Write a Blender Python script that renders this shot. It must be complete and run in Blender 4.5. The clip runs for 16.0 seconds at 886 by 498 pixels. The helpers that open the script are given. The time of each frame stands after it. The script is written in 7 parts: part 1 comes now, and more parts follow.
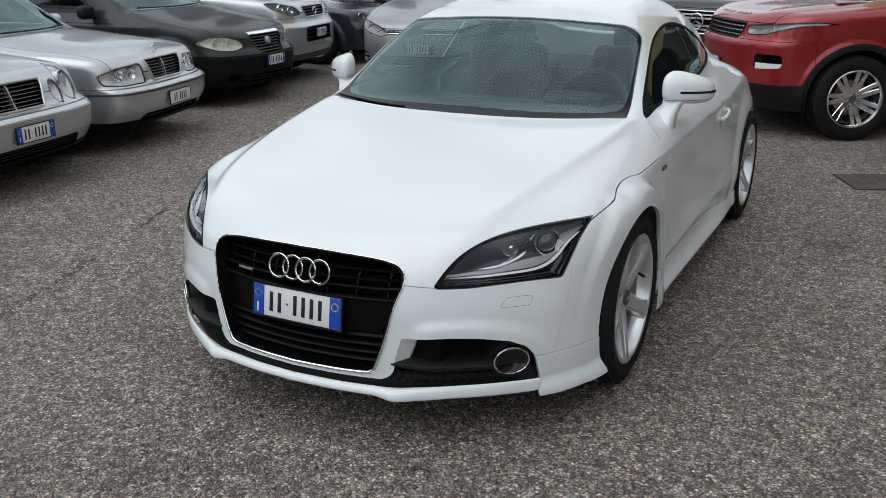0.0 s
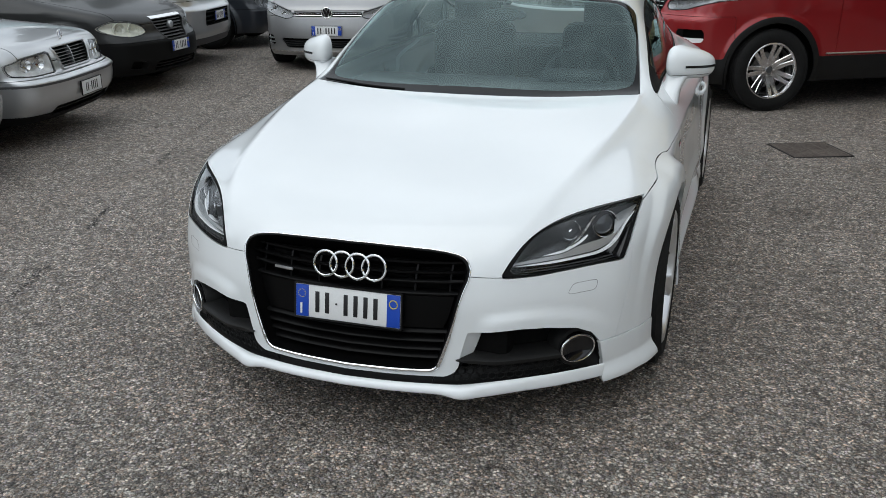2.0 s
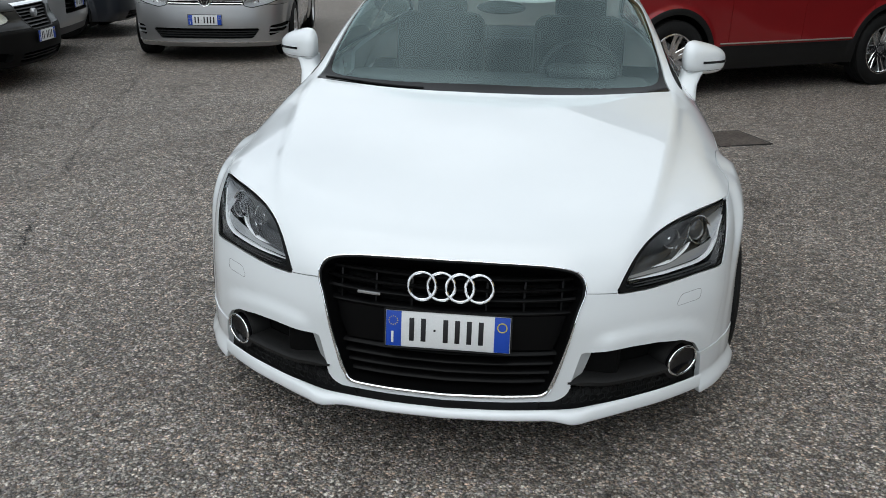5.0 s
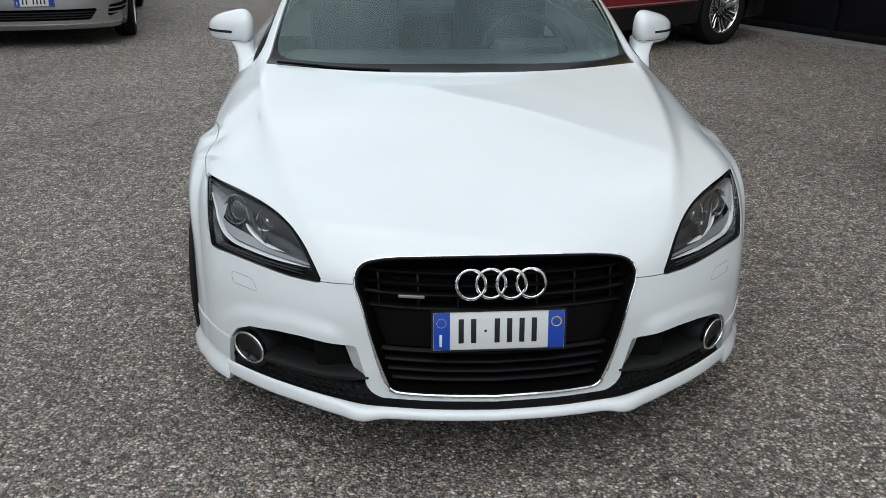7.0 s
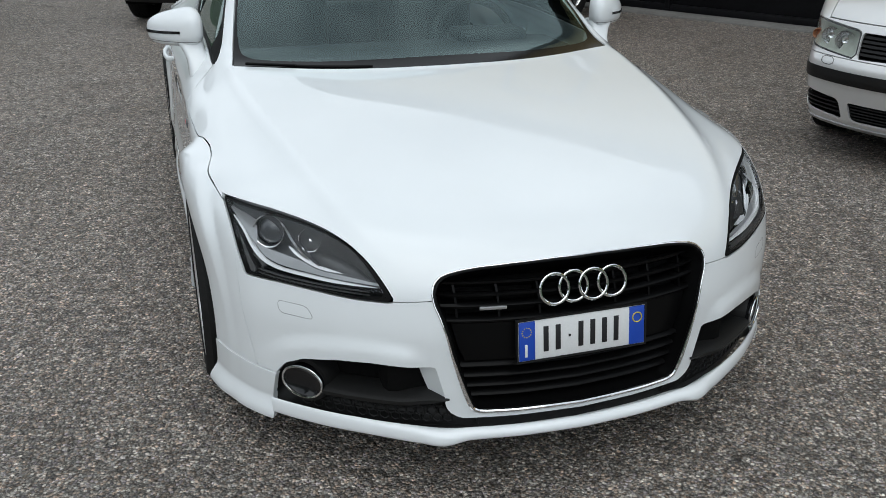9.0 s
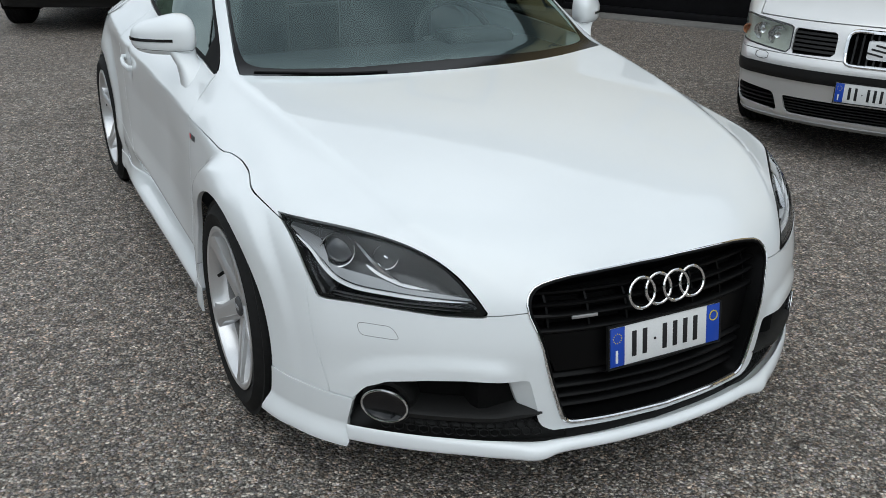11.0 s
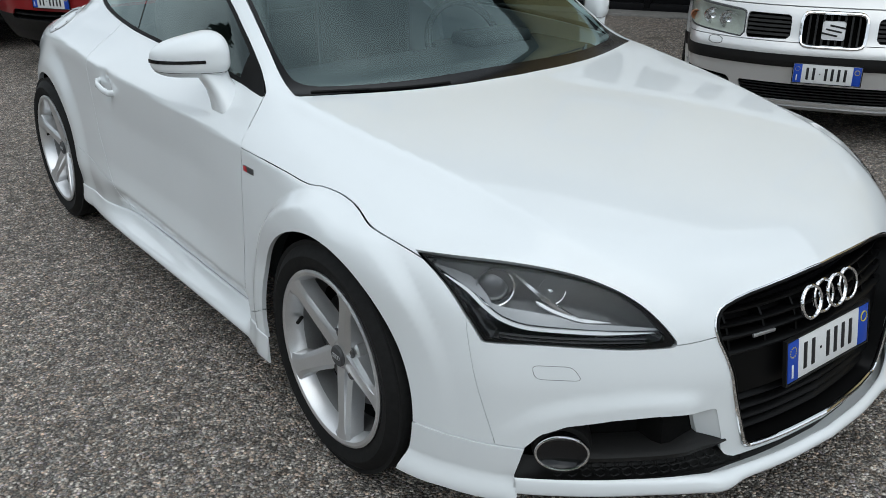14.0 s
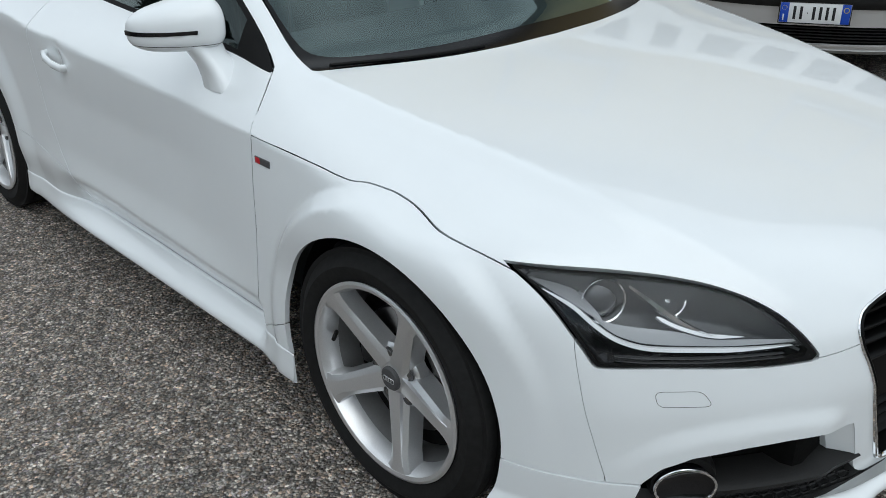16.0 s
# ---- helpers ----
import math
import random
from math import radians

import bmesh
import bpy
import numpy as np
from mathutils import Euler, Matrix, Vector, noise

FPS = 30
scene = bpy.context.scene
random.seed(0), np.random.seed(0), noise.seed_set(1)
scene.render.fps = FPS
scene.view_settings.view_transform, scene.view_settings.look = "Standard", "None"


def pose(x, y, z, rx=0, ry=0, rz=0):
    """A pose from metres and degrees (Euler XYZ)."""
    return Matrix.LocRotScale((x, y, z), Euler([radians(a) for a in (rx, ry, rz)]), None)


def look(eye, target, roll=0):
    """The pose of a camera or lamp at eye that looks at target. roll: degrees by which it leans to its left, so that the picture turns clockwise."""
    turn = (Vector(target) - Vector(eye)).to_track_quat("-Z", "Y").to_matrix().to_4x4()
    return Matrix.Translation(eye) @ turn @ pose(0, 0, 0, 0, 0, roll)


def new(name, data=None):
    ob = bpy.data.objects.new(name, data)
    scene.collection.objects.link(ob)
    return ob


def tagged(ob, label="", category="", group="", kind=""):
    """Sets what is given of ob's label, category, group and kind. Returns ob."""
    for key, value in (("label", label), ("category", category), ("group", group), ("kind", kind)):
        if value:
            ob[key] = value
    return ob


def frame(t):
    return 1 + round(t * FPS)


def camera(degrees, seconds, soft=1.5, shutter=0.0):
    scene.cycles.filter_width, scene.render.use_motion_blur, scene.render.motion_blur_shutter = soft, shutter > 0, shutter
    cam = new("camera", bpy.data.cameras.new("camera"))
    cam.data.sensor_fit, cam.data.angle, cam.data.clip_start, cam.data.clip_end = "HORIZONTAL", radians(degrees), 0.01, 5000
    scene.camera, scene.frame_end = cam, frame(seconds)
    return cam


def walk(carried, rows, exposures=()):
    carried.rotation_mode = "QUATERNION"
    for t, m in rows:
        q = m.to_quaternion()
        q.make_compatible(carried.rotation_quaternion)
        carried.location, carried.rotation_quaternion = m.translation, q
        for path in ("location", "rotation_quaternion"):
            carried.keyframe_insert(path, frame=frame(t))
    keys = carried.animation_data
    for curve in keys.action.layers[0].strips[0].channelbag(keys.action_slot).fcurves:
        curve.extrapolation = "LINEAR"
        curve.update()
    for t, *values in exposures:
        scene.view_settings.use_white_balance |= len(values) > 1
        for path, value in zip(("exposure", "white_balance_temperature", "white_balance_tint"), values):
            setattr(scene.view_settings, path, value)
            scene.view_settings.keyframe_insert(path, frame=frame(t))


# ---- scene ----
cam = camera(52.3, 16.0, soft=0.65)
METRES, EYE, TILT, LEAN, TURN = 4.797, 1.58, 0.0, 0.0, 27.7
ROWS = [
    (0.0, 0.0, 0.0, 0.0, -0.08, -18.44, 0.25),
    (0.5, -0.0212, 0.015, -0.0021, -1.77, -19.06, -0.04),
    (1.0, -0.0582, 0.0221, -0.0026, -4.48, -18.93, -0.11),
    (1.5, -0.0986, 0.0263, -0.0018, -6.94, -19.4, 0.12),
    (2.0, -0.1222, 0.0391, -0.0046, -8.82, -19.61, 0.42),
    (2.5, -0.1455, 0.0639, -0.0041, -10.54, -19.58, 0.62),
    (3.0, -0.1614, 0.0801, -0.0033, -12.06, -19.72, 0.23),
    (3.5, -0.1916, 0.0909, -0.0045, -14.78, -19.9, 0.02),
    (4.0, -0.2284, 0.1003, -0.0032, -17.27, -20.14, -0.16),
    (4.5, -0.2508, 0.1162, -0.0048, -18.44, -20.13, -0.55),
    (7.0, -0.3731, 0.221, -0.0054, -32.32, -21.98, -0.76),
    (7.5, -0.3856, 0.2557, -0.0069, -35.88, -22.14, -0.01),
    (8.0, -0.3988, 0.283, -0.0061, -38.9, -21.94, -0.06),
    (8.5, -0.4325, 0.3094, -0.0069, -42.16, -22.31, -0.09),
    (11.0, -0.5209, 0.4335, -0.0084, -54.24, -22.78, -0.7),
    (11.5, -0.5446, 0.4558, -0.0055, -56.07, -22.38, -0.35),
    (12.0, -0.5526, 0.4725, -0.0065, -56.85, -22.46, -0.16),
    (12.5, -0.5516, 0.4976, -0.0104, -58.6, -22.98, 0.14),
    (13.0, -0.5474, 0.5266, -0.0091, -60.65, -22.87, 0.95),
    (13.5, -0.5482, 0.552, -0.0081, -62.56, -22.73, 0.45),
    (14.0, -0.5553, 0.5898, -0.0085, -64.91, -23.19, 0.33),
    (14.5, -0.5601, 0.6227, -0.0079, -67.23, -23.9, 0.37),
    (15.0, -0.5493, 0.6469, -0.0111, -68.9, -24.56, 0.29),
    (15.5, -0.5242, 0.6711, -0.0098, -70.03, -25.4, 0.8),
    (16.0, -0.5094, 0.6881, -0.0119, -71.0, -26.94, 0.82),
]
walk(cam, [(t, pose(1.745, -3.118, EYE, TILT, LEAN, TURN) @ pose(METRES * x, METRES * y, METRES * z, 90 + pitch, roll, yaw)) for t, x, y, z, yaw, pitch, roll in ROWS],
     exposures=[(0.0, 0.11, 6230, 6.3), (2.0, 0.19, 6200, 5.9), (3.5, 0.22, 6190, 5.6), (8.0, 0.15, 6180, 5.2), (16.0, 0.14, 6100, 4.2)])


# ---- world and sun: a bright overcast sky ----
world = bpy.data.worlds.new("overcast_sky")
scene.world = world
world.use_nodes = True
wn, wl = world.node_tree.nodes, world.node_tree.links
wn.clear()
w_out = wn.new("ShaderNodeOutputWorld")
w_bg = wn.new("ShaderNodeBackground")
w_sky = wn.new("ShaderNodeTexSky")
w_sky.sky_type = "NISHITA"
w_sky.sun_disc = False
w_sky.sun_elevation, w_sky.sun_rotation = radians(58), radians(200)
w_sky.air_density, w_sky.dust_density = 1.0, 2.0
w_tc = wn.new("ShaderNodeTexCoord")
w_noise = wn.new("ShaderNodeTexNoise")
w_noise.inputs["Scale"].default_value = 2.4
w_noise.inputs["Detail"].default_value = 7.0
w_noise.inputs["Roughness"].default_value = 0.55
w_ramp = wn.new("ShaderNodeValToRGB")
w_ramp.color_ramp.elements[0].position, w_ramp.color_ramp.elements[0].color = 0.36, (3.6, 3.8, 4.1, 1)
w_ramp.color_ramp.elements[1].position, w_ramp.color_ramp.elements[1].color = 0.62, (9.6, 9.7, 9.9, 1)
w_mix = wn.new("ShaderNodeMixRGB")
w_mix.inputs[0].default_value = 0.86
wl.new(w_tc.outputs["Generated"], w_noise.inputs["Vector"])
wl.new(w_noise.outputs["Fac"], w_ramp.inputs["Fac"])
wl.new(w_sky.outputs["Color"], w_mix.inputs[1])
wl.new(w_ramp.outputs["Color"], w_mix.inputs[2])
wl.new(w_mix.outputs["Color"], w_bg.inputs["Color"])
w_bg.inputs["Strength"].default_value = 0.12
wl.new(w_bg.outputs["Background"], w_out.inputs["Surface"])

sun_data = bpy.data.lights.new("sun", "SUN")
sun_data.energy, sun_data.angle, sun_data.color = 0.7, radians(70), (1.0, 0.97, 0.93)
sun = new("sun", sun_data)
sun.matrix_world = look((-6, -14, 24), (0, 0, 0))


# ---- materials ----
def material(name, colour, rough=0.5, metal=0.0, coat=0.0, coat_rough=0.03, grain=0.0, scale=40.0, bump=0.0, stain=0.0,
             stain_scale=3.0, spec=0.5, stretch=(1, 1, 1)):
    """A procedural surface: fine grain and large stains in the colour, and a fine relief."""
    m = bpy.data.materials.new(name)
    m.use_nodes = True
    n, l = m.node_tree.nodes, m.node_tree.links
    b = n["Principled BSDF"]
    b.inputs["Base Color"].default_value = (*colour, 1)
    b.inputs["Roughness"].default_value = rough
    b.inputs["Metallic"].default_value = metal
    b.inputs["Coat Weight"].default_value = coat
    b.inputs["Coat Roughness"].default_value = coat_rough
    b.inputs["Specular IOR Level"].default_value = spec
    if grain or stain or bump:
        tc = n.new("ShaderNodeTexCoord")
        mp = n.new("ShaderNodeMapping")
        mp.inputs["Scale"].default_value = stretch
        l.new(tc.outputs["Object"], mp.inputs["Vector"])
        fine = n.new("ShaderNodeTexNoise")
        fine.inputs["Scale"].default_value = scale
        fine.inputs["Detail"].default_value = 5
        l.new(mp.outputs["Vector"], fine.inputs["Vector"])
        big = n.new("ShaderNodeTexNoise")
        big.inputs["Scale"].default_value = stain_scale
        big.inputs["Detail"].default_value = 6
        l.new(mp.outputs["Vector"], big.inputs["Vector"])
        last = None
        for tex, amount in ((fine, grain), (big, stain)):
            if amount:
                mr = n.new("ShaderNodeMapRange")
                mr.inputs["From Min"].default_value, mr.inputs["From Max"].default_value = 0.3, 0.7
                mr.inputs["To Min"].default_value, mr.inputs["To Max"].default_value = 1 - amount, 1 + amount
                l.new(tex.outputs["Fac"], mr.inputs["Value"])
                mul = n.new("ShaderNodeMixRGB")
                mul.blend_type = "MULTIPLY"
                mul.inputs[0].default_value = 1
                mul.inputs[1].default_value = (*colour, 1)
                if last:
                    l.new(last, mul.inputs[1])
                l.new(mr.outputs["Result"], mul.inputs[2])
                last = mul.outputs["Color"]
        if last:
            l.new(last, b.inputs["Base Color"])
        if bump:
            bp = n.new("ShaderNodeBump")
            bp.inputs["Strength"].default_value = min(1, bump)
            bp.inputs["Distance"].default_value = 0.002
            l.new(fine.outputs["Fac"], bp.inputs["Height"])
            l.new(bp.outputs["Normal"], b.inputs["Normal"])
    return m


def glass(name, tint, clear=0.85, gloss=1.6, shine=(0.86, 1.0, 0.98)):
    """Thin glass: see-through with a mirror-like gloss that grows at a glancing angle."""
    m = bpy.data.materials.new(name)
    m.use_nodes = True
    n, l = m.node_tree.nodes, m.node_tree.links
    out = n["Material Output"]
    tr = n.new("ShaderNodeBsdfTransparent")
    tr.inputs["Color"].default_value = (*[c * clear for c in tint], 1)
    gl = n.new("ShaderNodeBsdfGlossy")
    gl.inputs["Roughness"].default_value = 0.01
    gl.inputs["Color"].default_value = (*shine, 1)
    lw = n.new("ShaderNodeLayerWeight")
    lw.inputs["Blend"].default_value = 0.5
    pw = n.new("ShaderNodeMath")
    pw.operation = "POWER"
    pw.inputs[1].default_value = 4.5
    f0 = ((gloss - 1) / (gloss + 1)) ** 2
    fr = n.new("ShaderNodeMath")
    fr.operation = "MULTIPLY_ADD"
    fr.inputs[1].default_value, fr.inputs[2].default_value = 1 - f0, f0
    mx = n.new("ShaderNodeMixShader")
    l.new(lw.outputs["Facing"], pw.inputs[0])
    l.new(pw.outputs["Value"], fr.inputs[0])
    l.new(fr.outputs["Value"], mx.inputs["Fac"])
    l.new(tr.outputs["BSDF"], mx.inputs[1])
    l.new(gl.outputs["BSDF"], mx.inputs[2])
    l.new(mx.outputs["Shader"], out.inputs["Surface"])
    return m


def asphalt_material():
    """Worn asphalt: pale and dark stones of a few millimetres in dark binder, patches, oil stains and cracks."""
    m = bpy.data.materials.new("worn_asphalt")
    m.use_nodes = True
    n, l = m.node_tree.nodes, m.node_tree.links
    b = n["Principled BSDF"]
    tc = n.new("ShaderNodeTexCoord")

    def ramp(src, stops):
        r = n.new("ShaderNodeValToRGB")
        e = r.color_ramp.elements
        while len(e) < len(stops):
            e.new(0.5)
        for k, (p, c) in enumerate(stops):
            e[k].position, e[k].color = p, (*c, 1)
        l.new(src, r.inputs["Fac"])
        return r.outputs["Color"]

    def mixed(kind, fac, a, c):
        x = n.new("ShaderNodeMixRGB")
        x.blend_type = kind
        if not isinstance(fac, float):
            l.new(fac, x.inputs[0])
        else:
            x.inputs[0].default_value = fac
        l.new(a, x.inputs[1])
        l.new(c, x.inputs[2])
        return x.outputs["Color"]

    def noise_tex(scale, detail=4.0, rough=0.6):
        t = n.new("ShaderNodeTexNoise")
        t.inputs["Scale"].default_value, t.inputs["Detail"].default_value = scale, detail
        t.inputs["Roughness"].default_value = rough
        l.new(tc.outputs["Object"], t.inputs["Vector"])
        return t.outputs["Fac"]

    jig = n.new("ShaderNodeTexNoise")
    jig.inputs["Scale"].default_value, jig.inputs["Detail"].default_value = 150.0, 2.0
    l.new(tc.outputs["Object"], jig.inputs["Vector"])
    jag = n.new("ShaderNodeVectorMath")
    jag.operation = "MULTIPLY_ADD"
    jag.inputs[1].default_value = (0.004, 0.004, 0.004)
    l.new(jig.outputs["Color"], jag.inputs[0])
    l.new(tc.outputs["Object"], jag.inputs[2])

    def cells(scale, feature="F1"):
        v = n.new("ShaderNodeTexVoronoi")
        v.feature = feature
        v.inputs["Scale"].default_value = scale
        l.new(jag.outputs["Vector"], v.inputs["Vector"])
        return v

    stones = cells(118)
    stones2 = cells(235)
    sep = n.new("ShaderNodeSeparateColor")
    l.new(stones.outputs["Color"], sep.inputs["Color"])
    sep2 = n.new("ShaderNodeSeparateColor")
    l.new(stones2.outputs["Color"], sep2.inputs["Color"])
    tone = ramp(sep.outputs["Red"], [(0.0, (0.040, 0.038, 0.035)), (0.40, (0.12, 0.114, 0.107)), (0.68, (0.225, 0.215, 0.20)), (0.88, (0.43, 0.41, 0.38)), (1.0, (0.72, 0.69, 0.65))])
    tone2 = ramp(sep2.outputs["Green"], [(0.0, (0.035, 0.033, 0.030)), (0.55, (0.16, 0.153, 0.142)), (1.0, (0.58, 0.56, 0.52))])
    both = mixed("MIX", 0.45, tone, tone2)
    hue = ramp(sep.outputs["Blue"], [(0.0, (1.20, 0.99, 0.84)), (0.3, (1.08, 1.0, 0.94)), (0.6, (1.0, 1.0, 0.98)), (0.82, (0.96, 1.0, 1.02)), (1.0, (1.04, 0.96, 1.10))])
    both = mixed("MULTIPLY", 1.0, both, hue)
    chips = cells(72)
    sep3 = n.new("ShaderNodeSeparateColor")
    l.new(chips.outputs["Color"], sep3.inputs["Color"])
    pick = ramp(sep3.outputs["Blue"], [(0.88, (0, 0, 0)), (0.90, (1, 1, 1))])
    core = ramp(chips.outputs["Distance"], [(0.36, (1, 1, 1)), (0.42, (0, 0, 0))])
    chip = mixed("MULTIPLY", 1.0, pick, core)
    pale = n.new("ShaderNodeRGB")
    pale.outputs[0].default_value = (0.60, 0.575, 0.53, 1)
    both = mixed("MIX", chip, both, pale.outputs[0])
    rim = ramp(stones.outputs["Distance"], [(0.0, (1, 1, 1)), (0.5, (1, 1, 1)), (0.85, (0.22, 0.205, 0.19))])
    base = mixed("MULTIPLY", 0.8, both, rim)
    clump = cells(44)
    sep4 = n.new("ShaderNodeSeparateColor")
    l.new(clump.outputs["Color"], sep4.inputs["Color"])
    base = mixed("MULTIPLY", 1.0, base, ramp(sep4.outputs["Red"], [(0.0, (0.60, 0.60, 0.60)), (0.5, (0.97, 0.97, 0.97)), (1.0, (1.44, 1.44, 1.44))]))
    patch = ramp(noise_tex(0.55, 5), [(0.3, (0.98, 0.95, 0.92)), (0.7, (1.22, 1.18, 1.15))])
    base = mixed("MULTIPLY", 1.0, base, patch)
    base = mixed("MULTIPLY", 1.0, base, ramp(noise_tex(26, 3), [(0.34, (0.95, 0.945, 0.94)), (0.5, (1.07, 1.07, 1.07)), (0.66, (1.19, 1.19, 1.19))]))
    oil = ramp(noise_tex(1.7, 3, 0.4), [(0.26, (0.62, 0.61, 0.60)), (0.36, (1, 1, 1))])
    base = mixed("MULTIPLY", 0.8, base, oil)
    warp = n.new("ShaderNodeMixRGB")
    warp.inputs[0].default_value = 0.12
    wob = n.new("ShaderNodeTexNoise")
    wob.inputs["Scale"].default_value = 2.0
    l.new(tc.outputs["Object"], wob.inputs["Vector"])
    l.new(tc.outputs["Object"], warp.inputs[1])
    l.new(wob.outputs["Color"], warp.inputs[2])
    crack = n.new("ShaderNodeTexVoronoi")
    crack.feature = "DISTANCE_TO_EDGE"
    crack.inputs["Scale"].default_value = 0.42
    l.new(warp.outputs["Color"], crack.inputs["Vector"])
    line = ramp(crack.outputs["Distance"], [(0.0, (0.55, 0.55, 0.55)), (0.008, (0.75, 0.75, 0.75)), (0.016, (1, 1, 1))])
    base = mixed("MULTIPLY", 0.3, base, line)
    l.new(base, b.inputs["Base Color"])
    b.inputs["Roughness"].default_value = 0.72
    b.inputs["Specular IOR Level"].default_value = 0.42
    bp = n.new("ShaderNodeBump")
    bp.inputs["Strength"].default_value = 1.0
    bp.inputs["Distance"].default_value = 0.011
    bp.invert = True
    l.new(stones.outputs["Distance"], bp.inputs["Height"])
    l.new(bp.outputs["Normal"], b.inputs["Normal"])
    return m


ASPHALT = asphalt_material()
WHITE = material("white_paint", (0.785, 0.815, 0.83), 0.30, coat=1.0, coat_rough=0.015, stain=0.012, stain_scale=4)
SILVER = material("silver_paint", (0.56, 0.57, 0.58), 0.34, metal=0.82, coat=1.0, coat_rough=0.04, grain=0.04, scale=900, stain=0.05)
GREYPAINT = material("dark_grey_paint", (0.014, 0.0145, 0.0145), 0.5, metal=0.2, coat=0.4, coat_rough=0.1, stain=0.12)
NAVY = material("blue_black_paint", (0.018, 0.022, 0.03), 0.35, metal=0.2, coat=1.0, coat_rough=0.04, stain=0.1)
BLACKPAINT = material("black_paint", (0.008, 0.008, 0.009), 0.3, coat=1.0, coat_rough=0.03, stain=0.1)
RED = material("red_paint", (0.30, 0.013, 0.016), 0.35, metal=0.35, coat=1.0, coat_rough=0.03, stain=0.06)
PALE = material("pale_silver_paint", (0.70, 0.70, 0.695), 0.36, metal=0.42, coat=1.0, coat_rough=0.05, stain=0.03)
CHROME = material("chrome", (0.86, 0.87, 0.88), 0.07, metal=1.0)
SATIN = material("satin_silver", (0.56, 0.57, 0.58), 0.32, metal=0.85, stain=0.05)
ALLOY = material("silver_alloy", (0.70, 0.705, 0.715), 0.30, metal=0.78, coat=0.3, stain=0.06, grain=0.04, scale=300)
# Darker copy of the alloy: the shade inside the wheel is in its colour.
BARREL = material("shaded_alloy", (0.30, 0.30, 0.30), 0.42, metal=0.7, stain=0.15, grain=0.05, scale=200)
BRIGHTALLOY = material("polished_alloy", (0.78, 0.78, 0.79), 0.18, metal=1.0, stain=0.05)
TYRE = material("tyre_rubber", (0.010, 0.010, 0.010), 0.75, spec=0.2, grain=0.2, scale=60, bump=0.4, stain=0.2)
GLOSSBLACK = material("gloss_black", (0.006, 0.006, 0.007), 0.12, stain=0.1)
PLASTIC = material("black_plastic", (0.009, 0.009, 0.009), 0.5, spec=0.28, grain=0.15, scale=250, bump=0.25, stain=0.15)
GREYPLASTIC = material("grey_plastic", (0.06, 0.06, 0.062), 0.55, grain=0.1, scale=200, bump=0.2, stain=0.1)
LAMPGREY = material("lamp_grey", (0.085, 0.087, 0.09), 0.34, metal=0.35, stain=0.05)
TRIMBLACK = material("black_rubber_trim", (0.006, 0.006, 0.006), 0.6, spec=0.12, stain=0.1)
SCREENBAND = material("printed_band", (0.004, 0.004, 0.0045), 0.15, spec=0.22, stain=0.1)
PROJECTOR = material("projector_lens", (0.045, 0.048, 0.053), 0.06, coat=0.8, stain=0.05)
REFLECTOR = material("lamp_reflector", (0.8, 0.8, 0.8), 0.16, metal=1.0, stain=0.05)
LENSWHITE = material("light_guide", (0.85, 0.86, 0.87), 0.25, stain=0.03)
AMBER = material("amber_plastic", (0.55, 0.26, 0.14), 0.3)
DULLBOWL = material("dull_lamp_bowl", (0.40, 0.43, 0.37), 0.3, metal=0.2, stain=0.15, stain_scale=12)
DISC = material("brake_disc", (0.16, 0.155, 0.15), 0.35, metal=1.0, grain=0.1, scale=150)
GRILLEBLACK = material("grille_black", (0.0028, 0.0028, 0.003), 0.36, spec=0.12, stain=0.1)
LINER = material("arch_liner", (0.004, 0.004, 0.004), 0.9, spec=0.1, grain=0.2, scale=80, bump=0.4)
PLATEWHITE = material("plate_white", (0.72, 0.73, 0.73), 0.4, grain=0.03, scale=200, stain=0.03)
PLATEBLUE = material("plate_blue", (0.01, 0.06, 0.42), 0.4, stain=0.05)
PLATETEXT = material("plate_black", (0.01, 0.01, 0.012), 0.45)
YELLOWDOT = material("plate_yellow", (0.6, 0.5, 0.05), 0.5)
BADGERED = material("badge_red", (0.5, 0.01, 0.02), 0.3)
INTERIOR = material("cabin_plastic", (0.02, 0.021, 0.022), 0.7, grain=0.08, scale=60)
SEATCLOTH = material("seat_leather", (0.018, 0.018, 0.019), 0.5, grain=0.08, scale=60)
HEADLINER = material("headliner", (0.30, 0.30, 0.29), 0.9, grain=0.05, scale=300)
SCREEN = glass("windscreen_glass", (0.80, 0.93, 0.92), 1.0, 1.95, (0.80, 1.0, 0.99))
SIDEGLASS = glass("side_glass", (0.36, 0.42, 0.42), 0.8, 1.62)
LENS = glass("lamp_lens", (0.97, 0.98, 0.99), 0.97, 1.36, (0.95, 0.98, 1.0))
FOGGED = material("clouded_lens", (0.66, 0.66, 0.56), 0.22, stain=0.22, stain_scale=9, coat=0.6)
IRON = material("rusty_iron", (0.112, 0.094, 0.082), 0.65, metal=0.25, grain=0.25, scale=60, bump=0.5, stain=0.25)
PLASTER = material("ochre_plaster", (0.52, 0.40, 0.20), 0.85, grain=0.08, scale=60, bump=0.4, stain=0.12, stain_scale=0.7)
DARKWALL = material("dark_cladding", (0.006, 0.006, 0.007), 0.6, grain=0.15, scale=30, stain=0.2, spec=0.12)
LEAF = material("conifer_green", (0.03, 0.055, 0.022), 0.7, grain=0.4, scale=3, stain=0.3)
BARK = material("bark", (0.09, 0.065, 0.045), 0.9, grain=0.3, scale=20, bump=0.6)
HILL = material("wooded_hill", (0.035, 0.055, 0.028), 0.9, grain=0.5, scale=0.3, stain=0.3, stain_scale=0.02)
